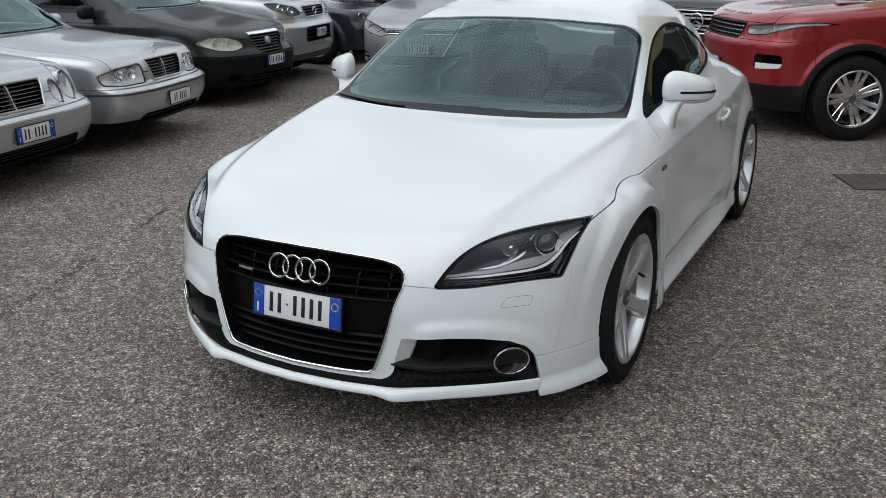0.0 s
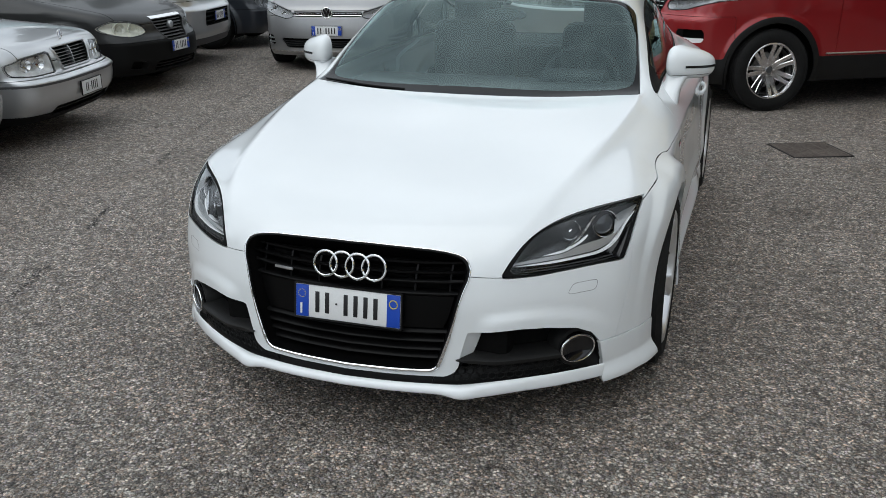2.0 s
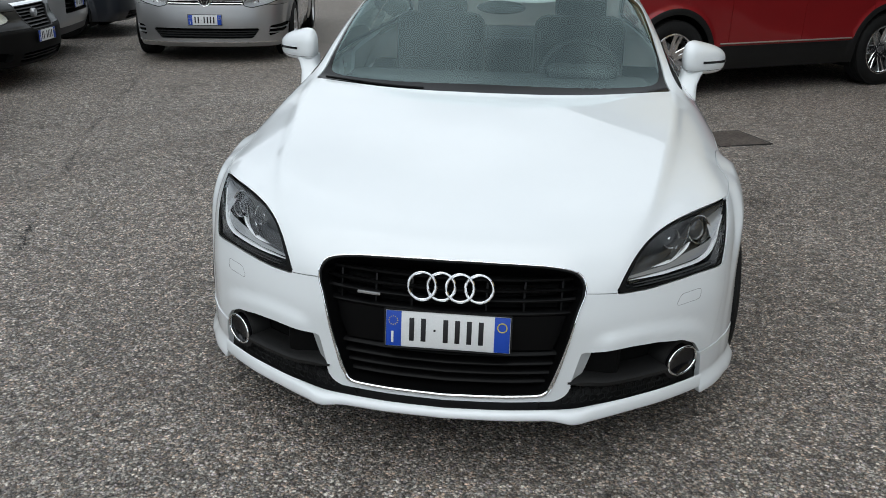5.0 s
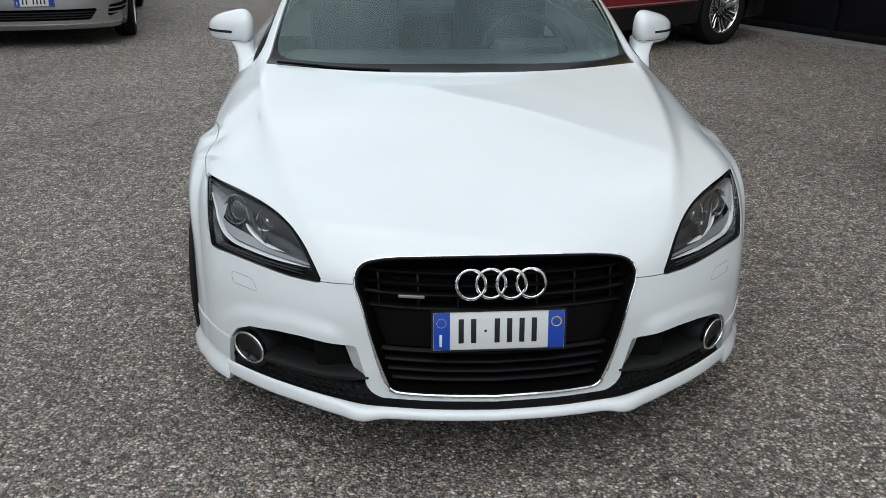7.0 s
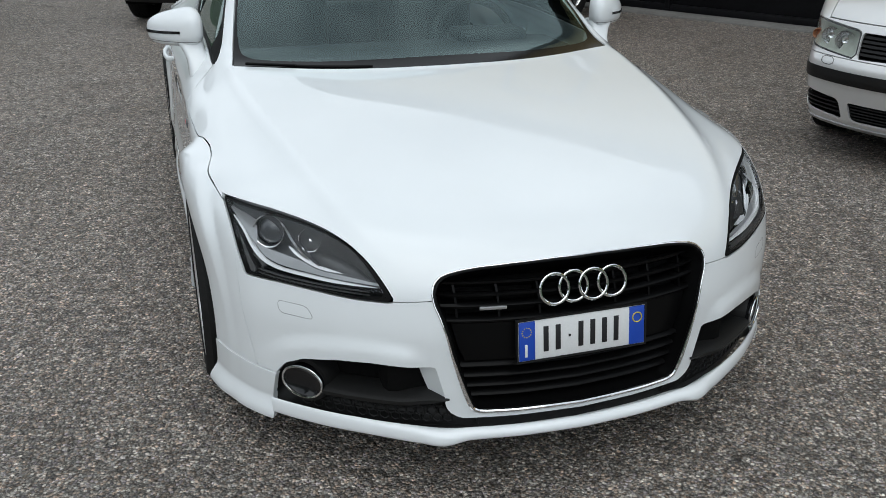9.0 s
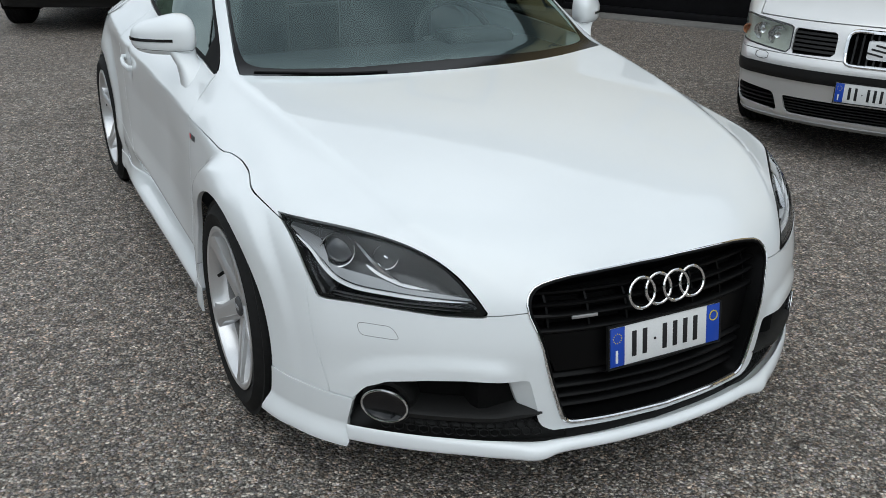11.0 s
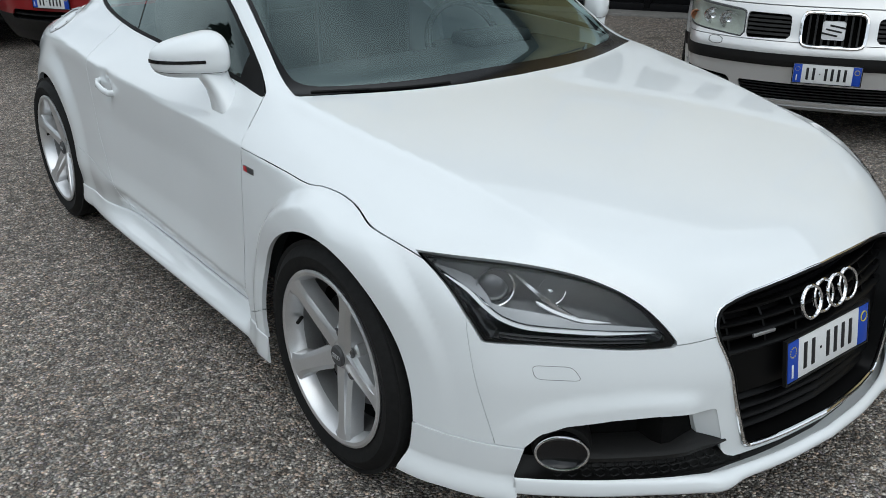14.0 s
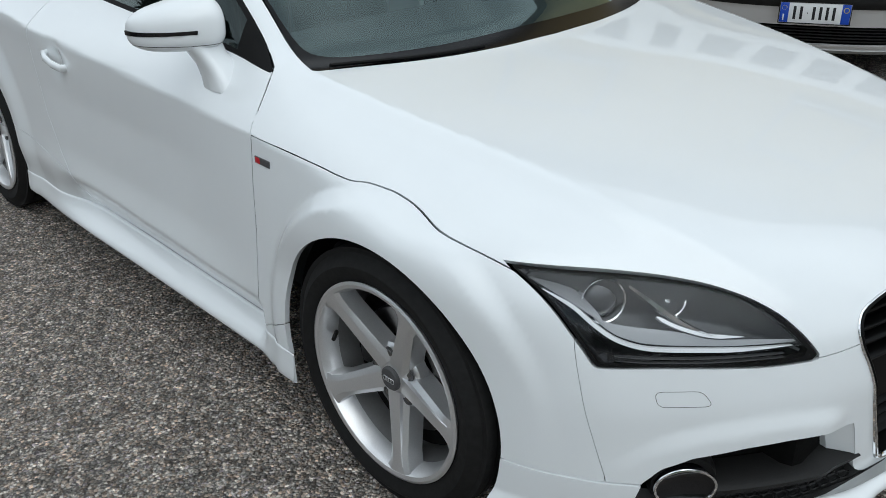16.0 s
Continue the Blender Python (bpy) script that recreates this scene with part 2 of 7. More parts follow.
SIGNWHITE = material("sign_white", (0.75, 0.75, 0.74), 0.5, stain=0.04)
LAMPPALE = material("lamp_bright_bowl", (0.72, 0.72, 0.70), 0.25, metal=0.3, stain=0.2, stain_scale=14)
WARMSILVER = material("warm_silver_paint", (0.37, 0.37, 0.372), 0.34, metal=0.75, coat=1.0, coat_rough=0.04, grain=0.04, scale=900, stain=0.05)
DRAIN_RIM = material("dirt_filled_joint", (0.016, 0.014, 0.013), 0.9, grain=0.3, scale=90, bump=0.6)
TAR = material("tar_joint", (0.035, 0.033, 0.031), 0.85, grain=0.3, scale=90, bump=0.6, stain=0.3, stain_scale=6)
LAMPPANEL = material("lamp_panel_grey", (0.36, 0.365, 0.37), 0.30, metal=0.4, stain=0.06)
KERB = material("kerb_concrete", (0.17, 0.165, 0.155), 0.85, grain=0.2, scale=40, bump=0.5, stain=0.2)


# ---- surface tools ----
def curve(*knots):
    """A smooth function through (position, value) knots, held flat outside them."""
    k = np.array(knots, float)
    px, pv = k[:, 0], k[:, 1]
    h, d = np.diff(px), np.diff(pv) / np.diff(px)
    m = np.zeros(len(px))
    m[0], m[-1] = d[0], d[-1]
    for i in range(1, len(px) - 1):
        m[i] = 0.0 if d[i - 1] * d[i] <= 0 else 2 * d[i - 1] * d[i] / (d[i - 1] + d[i])
    xs = np.linspace(px[0], px[-1], 1500)
    i = np.clip(np.searchsorted(px, xs, side="right") - 1, 0, len(h) - 1)
    t = (xs - px[i]) / h[i]
    vals = ((1 + 2 * t) * (1 - t) ** 2 * pv[i] + t * (1 - t) ** 2 * h[i] * m[i]
            + t * t * (3 - 2 * t) * pv[i + 1] + t * t * (t - 1) * h[i] * m[i + 1])
    return lambda q: np.interp(q, xs, vals)


def smax(a, b, k):
    h = np.maximum(k - np.abs(a - b), 0) / k
    return np.maximum(a, b) + h * h * k * 0.25


def smin(a, b, k):
    return -smax(-a, -b, k)


def step(e0, e1, v):
    t = np.clip((v - e0) / (e1 - e0), 0, 1)
    return t * t * (3 - 2 * t)


def polygon(pts, smooth=0):
    """Points of a closed outline, its corners cut smooth times."""
    p = np.array(pts, float)
    for _ in range(smooth):
        q = np.roll(p, -1, axis=0)
        p = np.stack([0.75 * p + 0.25 * q, 0.25 * p + 0.75 * q], 1).reshape(-1, 2)
    return p


def rounded(pts, r=0.02):
    """An outline with its corners rounded off within r."""
    p = np.array(pts, float)
    out = []
    for i in range(len(p)):
        a, b, c = p[i - 1], p[i], p[(i + 1) % len(p)]
        da, dc = np.linalg.norm(a - b), np.linalg.norm(c - b)
        s, e = b + (a - b) * min(r / da, 0.45), b + (c - b) * min(r / dc, 0.45)
        for t in (0.0, 0.33, 0.67, 1.0):
            out.append((1 - t) ** 2 * s + 2 * t * (1 - t) * b + t * t * e)
    return np.array(out)


def inside(poly, u, v):
    """The signed distance of the points (u, v) to an outline: below zero inside."""
    best = np.full(u.shape, 1e9)
    odd = np.zeros(u.shape, bool)
    for (ax, ay), (bx, by) in zip(poly, np.roll(poly, -1, axis=0)):
        ex, ey = bx - ax, by - ay
        t = np.clip(((u - ax) * ex + (v - ay) * ey) / (ex * ex + ey * ey + 1e-12), 0, 1)
        best = np.minimum(best, np.hypot(u - ax - t * ex, v - ay - t * ey))
        if ay != by:
            odd ^= ((ay > v) != (by > v)) & (u < ex * (v - ay) / ey + ax)
    return np.where(odd, -best, best)


def gradient(f, p, e=1e-3):
    g = np.zeros_like(p)
    for a in range(3):
        d = np.zeros(3)
        d[a] = e
        g[:, a] = (f(*(p + d).T) - f(*(p - d).T)) / (2 * e)
    return g


def skin(f, xs, ys, zs):
    """The surface f = 0 over a symmetric grid (xs from 0 outwards), as points and quads."""
    half = f(*np.meshgrid(xs, ys, zs, indexing="ij"))
    xs = np.concatenate([-xs[:0:-1], xs])
    vals = np.concatenate([half[:0:-1], half], 0)
    neg = vals < 0
    cnt = np.zeros([s - 1 for s in vals.shape], int)
    for dx in (0, 1):
        for dy in (0, 1):
            for dz in (0, 1):
                cnt += neg[dx:dx + cnt.shape[0], dy:dy + cnt.shape[1], dz:dz + cnt.shape[2]]
    cell = (cnt > 0) & (cnt < 8)
    idx = np.full(cell.shape, -1)
    ijk = np.argwhere(cell)
    idx[cell] = np.arange(len(ijk))
    mid = [(a[1:] + a[:-1]) / 2 for a in (xs, ys, zs)]
    p = np.stack([mid[a][ijk[:, a]] for a in range(3)], 1)
    size = np.stack([np.diff(a)[ijk[:, k]] for k, a in enumerate((xs, ys, zs))], 1)
    base = p.copy()
    for _ in range(6):
        g = gradient(f, p)
        p = p - g * (f(*p.T) / np.maximum((g * g).sum(1), 1e-4))[:, None]
        p = np.clip(p, base - size * 0.85, base + size * 0.85)
    quads = []
    for a in range(3):
        b, c = (a + 1) % 3, (a + 2) % 3
        sl = [slice(None)] * 3
        s0, s1 = list(sl), list(sl)
        s0[a], s1[a] = slice(None, -1), slice(1, None)
        n0, n1 = neg[tuple(s0)], neg[tuple(s1)]
        e = np.argwhere(n0 != n1)
        keep = (e[:, b] > 0) & (e[:, c] > 0) & (e[:, b] < vals.shape[b] - 1) & (e[:, c] < vals.shape[c] - 1)
        e = e[keep]
        corner = []
        for db, dc in ((-1, -1), (0, -1), (0, 0), (-1, 0)):
            q = e.copy()
            q[:, b] += db
            q[:, c] += dc
            corner.append(idx[q[:, 0], q[:, 1], q[:, 2]])
        q = np.stack(corner, 1)
        flip = n1[e[:, 0], e[:, 1], e[:, 2]]
        q[flip] = q[flip][:, ::-1]
        quads.append(q)
    q = np.concatenate(quads)
    return p, q[(q >= 0).all(1)].tolist()


def split(sheet, d, gap=0.0):
    """Cut a sheet (points, faces) along d = 0: the sheet where d < -gap, and the one where d > gap."""
    return clip_sheet(sheet, d + gap), clip_sheet(sheet, gap - d)


def clip_sheet(sheet, d):
    p, faces = sheet
    out_p, out_f, remap, cuts = [], [], {}, {}
    ins = d < 0

    def vert(i):
        if i not in remap:
            remap[i] = len(out_p)
            out_p.append(p[i])
        return remap[i]

    def cut(i, j):
        key = (i, j) if i < j else (j, i)
        if key not in cuts:
            a, b = key
            t = d[a] / (d[a] - d[b])
            cuts[key] = len(out_p)
            out_p.append(p[a] + (p[b] - p[a]) * t)
        return cuts[key]

    flags = ins.tolist()
    for fc in faces:
        hits = [flags[i] for i in fc]
        if all(hits):
            out_f.append([vert(i) for i in fc])
        elif any(hits):
            ring = []
            for k, i in enumerate(fc):
                j = fc[(k + 1) % len(fc)]
                if flags[i]:
                    ring.append(vert(i))
                if flags[i] != flags[j]:
                    ring.append(cut(i, j))
            if len(ring) > 2:
                out_f.append(ring)
    return (np.array(out_p).reshape(-1, 3), out_f)


def sheet_mesh(name, sheet, f=None, rim=0.012, lift=0.0):
    """A mesh of a sheet with an edge turned inwards by rim, shaded by the true normals of f."""
    p, faces = sheet
    if f is not None and len(p):
        g = gradient(f, p)
        g /= np.maximum(np.linalg.norm(g, axis=1), 1e-6)[:, None]
    else:
        g = np.zeros_like(p)
    p = p + g * lift
    pts, fcs, nor = p.tolist(), list(faces), g.tolist()
    if rim:
        seen = {}
        for fc in faces:
            for k, i in enumerate(fc):
                j = fc[(k + 1) % len(fc)]
                if (j, i) in seen:
                    seen.pop((j, i))
                else:
                    seen[(i, j)] = 1
        dup = {}
        for i, j in seen:
            for v in (i, j):
                if v not in dup:
                    dup[v] = len(pts)
                    pts.append(p[v].tolist())
                    pts.append((p[v] - g[v] * rim).tolist())
                    nor += [[0, 0, 0], [0, 0, 0]]
            fcs.append([dup[j], dup[i], dup[i] + 1, dup[j] + 1])
    me = bpy.data.meshes.new(name)
    me.from_pydata(pts, [], fcs)
    me.update()
    me.polygons.foreach_set("use_smooth", [True] * len(me.polygons))
    if f is not None:
        me.normals_split_custom_set_from_vertices(nor)
    return me


def part_mesh(name, me, mat, parent=None, label="", kind=""):
    ob = new(name, me)
    me.materials.append(mat)
    if parent:
        ob.parent = parent
    return tagged(ob, label=label, kind=kind)


def part(name, bm, mat, parent=None, label="", smooth=True, sharp=35):
    """One mesh object from a bmesh, under its thing."""
    bm.normal_update()
    for e in bm.edges:
        if len(e.link_faces) == 2 and e.calc_face_angle(0) > radians(sharp):
            e.smooth = False
    for fc in bm.faces:
        fc.smooth = smooth
    me = bpy.data.meshes.new(name)
    bm.to_mesh(me)
    bm.free()
    return part_mesh(name, me, mat, parent, label)


def thing(name, label, category, m=None, group=""):
    ob = tagged(new(name), label, category, group)
    if m is not None:
        ob.matrix_basis = m
    return ob


def box(size, at=(0, 0, 0), bevel=0.0, segs=2, turn=None):
    bm = bmesh.new()
    bmesh.ops.create_cube(bm, size=1)
    bmesh.ops.scale(bm, vec=size, verts=bm.verts)
    if bevel:
        bmesh.ops.bevel(bm, geom=bm.edges[:], offset=bevel, segments=segs, profile=0.5, affect="EDGES")
    if turn is not None:
        bmesh.ops.transform(bm, matrix=turn, verts=bm.verts)
    bmesh.ops.translate(bm, vec=at, verts=bm.verts)
    return bm


def lathe(profile, segs=48, axis="x"):
    """A turned shape: (radius, along) points round the axis; a profile that ends where it began closes."""
    bm = bmesh.new()
    rings = []
    for r, a in profile:
        ring = []
        for k in range(segs):
            c, s = math.cos(2 * math.pi * k / segs) * r, math.sin(2 * math.pi * k / segs) * r
            ring.append(bm.verts.new((a, c, s) if axis == "x" else (c, s, a) if axis == "z" else (c, a, s)))
        rings.append(ring)
    for r0, r1 in zip(rings, rings[1:]):
        for k in range(segs):
            bm.faces.new((r0[k], r0[(k + 1) % segs], r1[(k + 1) % segs], r1[k]))
    bmesh.ops.remove_doubles(bm, verts=bm.verts, dist=1e-5)
    bmesh.ops.recalc_face_normals(bm, faces=bm.faces)
    return bm


def tube(path, radius, sides=8, closed=False, flat=1.0, up=(0, 0, 1), bm=None):
    """A rod along points; flat squashes it along up; radius is one number or one for each point."""
    bm = bm or bmesh.new()
    radius = radius if isinstance(radius, list) else [radius] * len(path)
    pts = [Vector(q) for q in path]
    n = len(pts)
    up = Vector(up)
    rings = []
    for i in range(n):
        a, b = pts[i - 1] if (i or closed) else pts[i], pts[(i + 1) % n] if (i < n - 1 or closed) else pts[i]
        d = (b - a).normalized()
        s = d.cross(up)
        s = s.normalized() if s.length > 1e-4 else Vector((1, 0, 0))
        u = s.cross(d)
        rings.append([bm.verts.new(pts[i] + (s * math.cos(2 * math.pi * k / sides) + u * math.sin(2 * math.pi * k / sides) * flat) * radius[i]) for k in range(sides)])
    for i in range(n if closed else n - 1):
        r0, r1 = rings[i], rings[(i + 1) % n]
        for k in range(sides):
            bm.faces.new((r0[k], r0[(k + 1) % sides], r1[(k + 1) % sides], r1[k]))
    if not closed:
        bm.faces.new(rings[0][::-1])
        bm.faces.new(rings[-1])
    bmesh.ops.recalc_face_normals(bm, faces=bm.faces)
    return bm


def ribbon(rows):
    """A sheet through rows of points of equal number."""
    bm = bmesh.new()
    vs = [[bm.verts.new(q) for q in row] for row in rows]
    for a, b in zip(vs, vs[1:]):
        for k in range(len(a) - 1):
            bm.faces.new((a[k], a[k + 1], b[k + 1], b[k]))
    bmesh.ops.recalc_face_normals(bm, faces=bm.faces)
    return bm


def thick(bm, t):
    bmesh.ops.solidify(bm, geom=bm.faces[:], thickness=t)
    bmesh.ops.recalc_face_normals(bm, faces=bm.faces)
    return bm


def letters(text, height, mat, m, parent, name="lettering", depth=0.001, squeeze=1.0):
    """Words in the built-in font as a mesh: base line centred on m, standing in its x-z plane, facing -y."""
    cu = bpy.data.curves.new(name, "FONT")
    cu.body, cu.size, cu.extrude = text, height / 0.69, depth
    cu.align_x = "CENTER"
    tmp = bpy.data.objects.new(name, cu)
    scene.collection.objects.link(tmp)
    me = bpy.data.meshes.new_from_object(tmp.evaluated_get(bpy.context.evaluated_depsgraph_get()))
    bpy.data.objects.remove(tmp)
    bpy.data.curves.remove(cu)
    me.transform(m @ pose(0, 0, 0, 90) @ Matrix.Diagonal((squeeze, 1, 1, 1)))
    return part_mesh(name, me, mat, parent)


# ---- the white coupe: x across, y backwards from the front axle, z up ----
AXLE_Z, WHEELBASE = 0.322, 2.468
c_hood = curve((-1.0, 0.60), (-0.85, 0.655), (-0.7, 0.715), (-0.5, 0.775), (-0.25, 0.832), (0.0, 0.875), (0.25, 0.907), (0.5, 0.935), (0.8, 0.955),
               (1.6, 0.955), (2.2, 0.952), (2.45, 0.935), (2.7, 0.89), (2.9, 0.83), (3.1, 0.76), (3.4, 0.66))
c_drop = curve((-0.9, 0.10), (-0.5, 0.085), (0.0, 0.09), (0.5, 0.055), (1.0, 0.05), (3.0, 0.07))
c_ridge = curve((-0.85, 0.43), (-0.76, 0.47), (-0.67, 0.52), (-0.5, 0.58), (-0.19, 0.648), (0.13, 0.70), (0.44, 0.728), (0.6, 0.735), (1.0, 0.74))
c_brow = curve((0.36, 0.40), (0.45, 0.413), (0.56, 0.420), (0.66, 0.408), (0.73, 0.38), (0.78, 0.33), (0.82, 0.27))
c_wide = curve((-0.6, 0.868), (0.0, 0.880), (0.5, 0.879), (1.2, 0.884), (1.7, 0.890), (2.2, 0.872), (2.5, 0.862), (2.7, 0.840), (2.85, 0.805), (3.0, 0.765), (3.3, 0.68))
c_seam = curve((-0.9, 0.60), (-0.767, 0.56), (-0.55, 0.64), (-0.29, 0.716), (-0.07, 0.722), (0.03, 0.745), (0.157, 0.765), (0.511, 0.788), (1.6, 0.828), (2.6, 0.865), (3.2, 0.87))
c_split = curve((-0.9, 0.60), (-0.767, 0.559), (-0.55, 0.64), (-0.283, 0.716), (-0.205, 0.729), (-0.13, 0.741), (-0.07, 0.755), (-0.02, 0.766), (0.03, 0.773), (0.09, 0.775), (0.14, 0.771), (0.25, 0.778), (0.37, 0.784), (0.512, 0.787))
c_low = curve((0.10, 0.02), (0.18, 0.026), (0.28, 0.027), (0.38, 0.024), (0.49, 0.019), (0.66, 0.011), (0.80, 0.0), (0.9, 0.0))
c_nose = curve((0.0, -0.893), (0.15, -0.882), (0.3, -0.855), (0.4, -0.822), (0.48, -0.787), (0.6, -0.712), (0.68, -0.648), (0.783, -0.547), (0.83, -0.485), (0.87, -0.42), (0.905, -0.36), (0.95, -0.25))
c_nose_slope = curve((0.0, 0.0), (0.3, 0.25), (0.48, 0.55), (0.68, 0.9), (0.8, 1.25), (0.87, 1.6), (0.95, 2.4))
c_rake = curve((0.15, 0.03), (0.24, 0.006), (0.33, 0.0), (0.45, 0.0), (0.55, 0.018), (0.65, 0.055), (0.75, 0.13), (0.85, 0.25))
c_roof = curve((0.0, 0.65), (0.2, 0.82), (0.30, 0.900), (0.41, 0.965), (0.6, 1.085), (0.8, 1.205), (0.925, 1.268), (1.1, 1.318), (1.3, 1.345), (1.55, 1.354), (1.8, 1.340), (2.1, 1.285), (2.4, 1.19), (2.7, 1.07), (3.0, 0.935), (3.2, 0.85))
c_cabin = curve((0.85, 0.79), (0.93, 0.765), (1.05, 0.705), (1.15, 0.645), (1.25, 0.575), (1.34, 0.49))
c_taper = curve((0.3, 0.02), (0.6, 0.0), (1.2, 0.012), (1.8, -0.02), (2.4, -0.11), (2.8, -0.22), (3.2, -0.33))
c_tail = curve((0.15, 0.06), (0.4, -0.01), (0.6, 0.0), (0.85, 0.02), (1.0, 0.06))


def coupe_field(x, y, z):
    """Below zero inside the coupe's painted shell."""
    x = np.abs(x)
    ridge = c_ridge(y)
    beyond, span = smax(x - ridge, 0.0 * x, 0.018), 0.85 - ridge
    scoop = (1 - np.exp(-beyond / 0.30)) / (1 - np.exp(-span / 0.30))
    groove = beyond / 0.045 * np.exp(1 - beyond / 0.045) * step(0.62, 0.35, y) * step(-0.86, -0.76, y)
    top = z - c_hood(y) + c_drop(y) * (0.27 * (x / 0.85) ** 2 + 0.73 * scoop) + 0.009 * groove
    r1, r2 = np.hypot(y, z - AXLE_Z), np.hypot(y - WHEELBASE, z - AXLE_Z)
    flare = np.maximum((0.014 + 0.026 * step(0.45, 0.66, z)) * step(0.466, 0.418, r1), (0.014 + 0.008 * step(0.45, 0.66, z)) * step(0.50, 0.38, r2))
    crease = z - c_seam(y)
    above = smax(crease, 0.0 * z, 0.005)
    hollow = 0.337 + 0.026 * step(0.5, 1.6, y)
    tuck = 0.60 * smax(np.minimum(hollow - z, 0.115), 0.0 * z, 0.010) * step(0.49, 0.54, y) * step(1.86, 1.52, y)
    tuck = tuck + 0.016 * step(0.37, 0.25, z) * step(1.52, 1.72, y) * step(2.3, 2.1, y)
    door = step(0.40, 0.95, y) * step(2.25, 1.45, y)
    tuck = tuck + 0.018 * door * step(0.80, 0.62, z) * step(0.30, 0.46, z)
    tuck = tuck + 0.017 * np.exp(-((y - 1.63) / 0.034) ** 2 - ((z - 0.762) / 0.046) ** 2)
    side = x - (c_wide(y) + c_low(z) + flare * step(0.06, -0.03, crease) - tuck - (0.62 + 0.55 * step(1.6, 2.4, y)) * above)
    brow = c_brow(x)
    shelf = -0.014 * step(brow + 0.045, brow - 0.003, z) * step(0.395, 0.47, x) * step(0.82, 0.70, x) * step(0.20, 0.26, z)
    kick = 0.029 * step(0.228, 0.165, z) * step(0.70, 0.77, x) * step(0.0, -0.3, y)
    side = side - kick
    front = (c_nose(x) + c_rake(z) + shelf - 1.4 * kick - y) / np.sqrt(1 + c_nose_slope(x) ** 2)
    back = (y - 3.29 + c_tail(z) + 0.32 * (x / 0.85) ** 3) * 0.8
    low = smax(smax(top, side, 0.09), front, 0.11)
    low = smax(low, back, 0.15)
    low = smax(low, 0.12 - z, 0.03)
    roof = (z - c_roof(y - 0.20 * x * x) + 0.10 * x * x) * 0.8
    cab = smax(roof, x - c_cabin(z) - c_taper(y), 0.07)
    cab = np.maximum(cab, 0.22 - y)
    return smin(low, cab, 0.035 + 0.10 * step(1.8, 2.5, y))


def solve_axis(f, axis, lo, hi, fixed):
    """Where f changes sign along an axis between lo (outside) and hi (inside), for arrays of the two other coordinates."""
    a, b = np.full(fixed[0].shape, float(lo)), np.full(fixed[0].shape, float(hi))
    for _ in range(26):
        m = (a + b) / 2
        q = list(fixed)
        q.insert(axis, m)
        out = f(*q) > 0
        a, b = np.where(out, m, a), np.where(out, b, m)
    return (a + b) / 2


def front_points(f, u, v, sink=0.0):
    """Points on the front at across u and height v, sunk by sink along the normal."""
    u, v = np.atleast_1d(np.asarray(u, float)), np.atleast_1d(np.asarray(v, float))
    y = solve_axis(f, 1, -1.6, 0.3, [u, v])
    p = np.stack([u, y, v], 1)
    if np.any(sink):
        g = gradient(f, p)
        p = p - g / np.linalg.norm(g, axis=1)[:, None] * np.reshape(sink, (-1, 1))
    return p


def side_points(f, u, v, sink=0.0, sign=-1):
    u, v = np.atleast_1d(np.asarray(u, float)), np.atleast_1d(np.asarray(v, float))
    x = solve_axis(f, 0, 1.4, 0.2, [u, v])
    p = np.stack([x, u, v], 1)
    if sink:
        g = gradient(f, p)
        p = p - g / np.linalg.norm(g, axis=1)[:, None] * sink
    return p * np.array([sign * -1, 1, 1]) if sign < 0 else p


def outline_on(f, poly, kind="front", sink=0.0, n=160, sign=1):
    """The closed outline laid on the surface, evenly spaced."""
    q = np.vstack([poly, poly[:1]])
    s = np.concatenate([[0], np.cumsum(np.linalg.norm(np.diff(q, axis=0), axis=1))])
    t = np.linspace(0, s[-1], n, endpoint=False)
    u, v = np.interp(t, s, q[:, 0]), np.interp(t, s, q[:, 1])
    if kind == "front":
        return front_points(f, u, v, sink)
    return side_points(f, u, v, sink, sign)


GRILLE = polygon([(0.0, 0.644), (0.24, 0.639), (0.33, 0.630), (0.372, 0.614), (0.388, 0.575), (0.362, 0.505), (0.338, 0.40), (0.302, 0.285), (0.285, 0.262), (0.25, 0.258), (0.0, 0.257),
                  (-0.25, 0.258), (-0.285, 0.262), (-0.302, 0.285), (-0.338, 0.40), (-0.362, 0.505), (-0.388, 0.575), (-0.372, 0.614), (-0.33, 0.630), (-0.24, 0.639)], 1)
lamp_top = curve((0.470, 0.556), (0.495, 0.604), (0.523, 0.645), (0.56, 0.676), (0.61, 0.698), (0.67, 0.711), (0.74, 0.7185), (0.79, 0.7205), (0.832, 0.7195))
lamp_low = curve((0.470, 0.556), (0.549, 0.556), (0.648, 0.5625), (0.736, 0.566), (0.804, 0.563))
lamp_end = curve((0.563, 0.804), (0.62, 0.8165), (0.681, 0.825), (0.7195, 0.832))
u_top, v_end, u_low = np.linspace(0.470, 0.832, 36), np.linspace(0.7195, 0.563, 14)[1:], np.linspace(0.804, 0.470, 26)[1:-1]
LAMP = polygon(list(zip(u_top, lamp_top(u_top))) + list(zip(lamp_end(v_end), v_end)) + list(zip(u_low, lamp_low(u_low))))
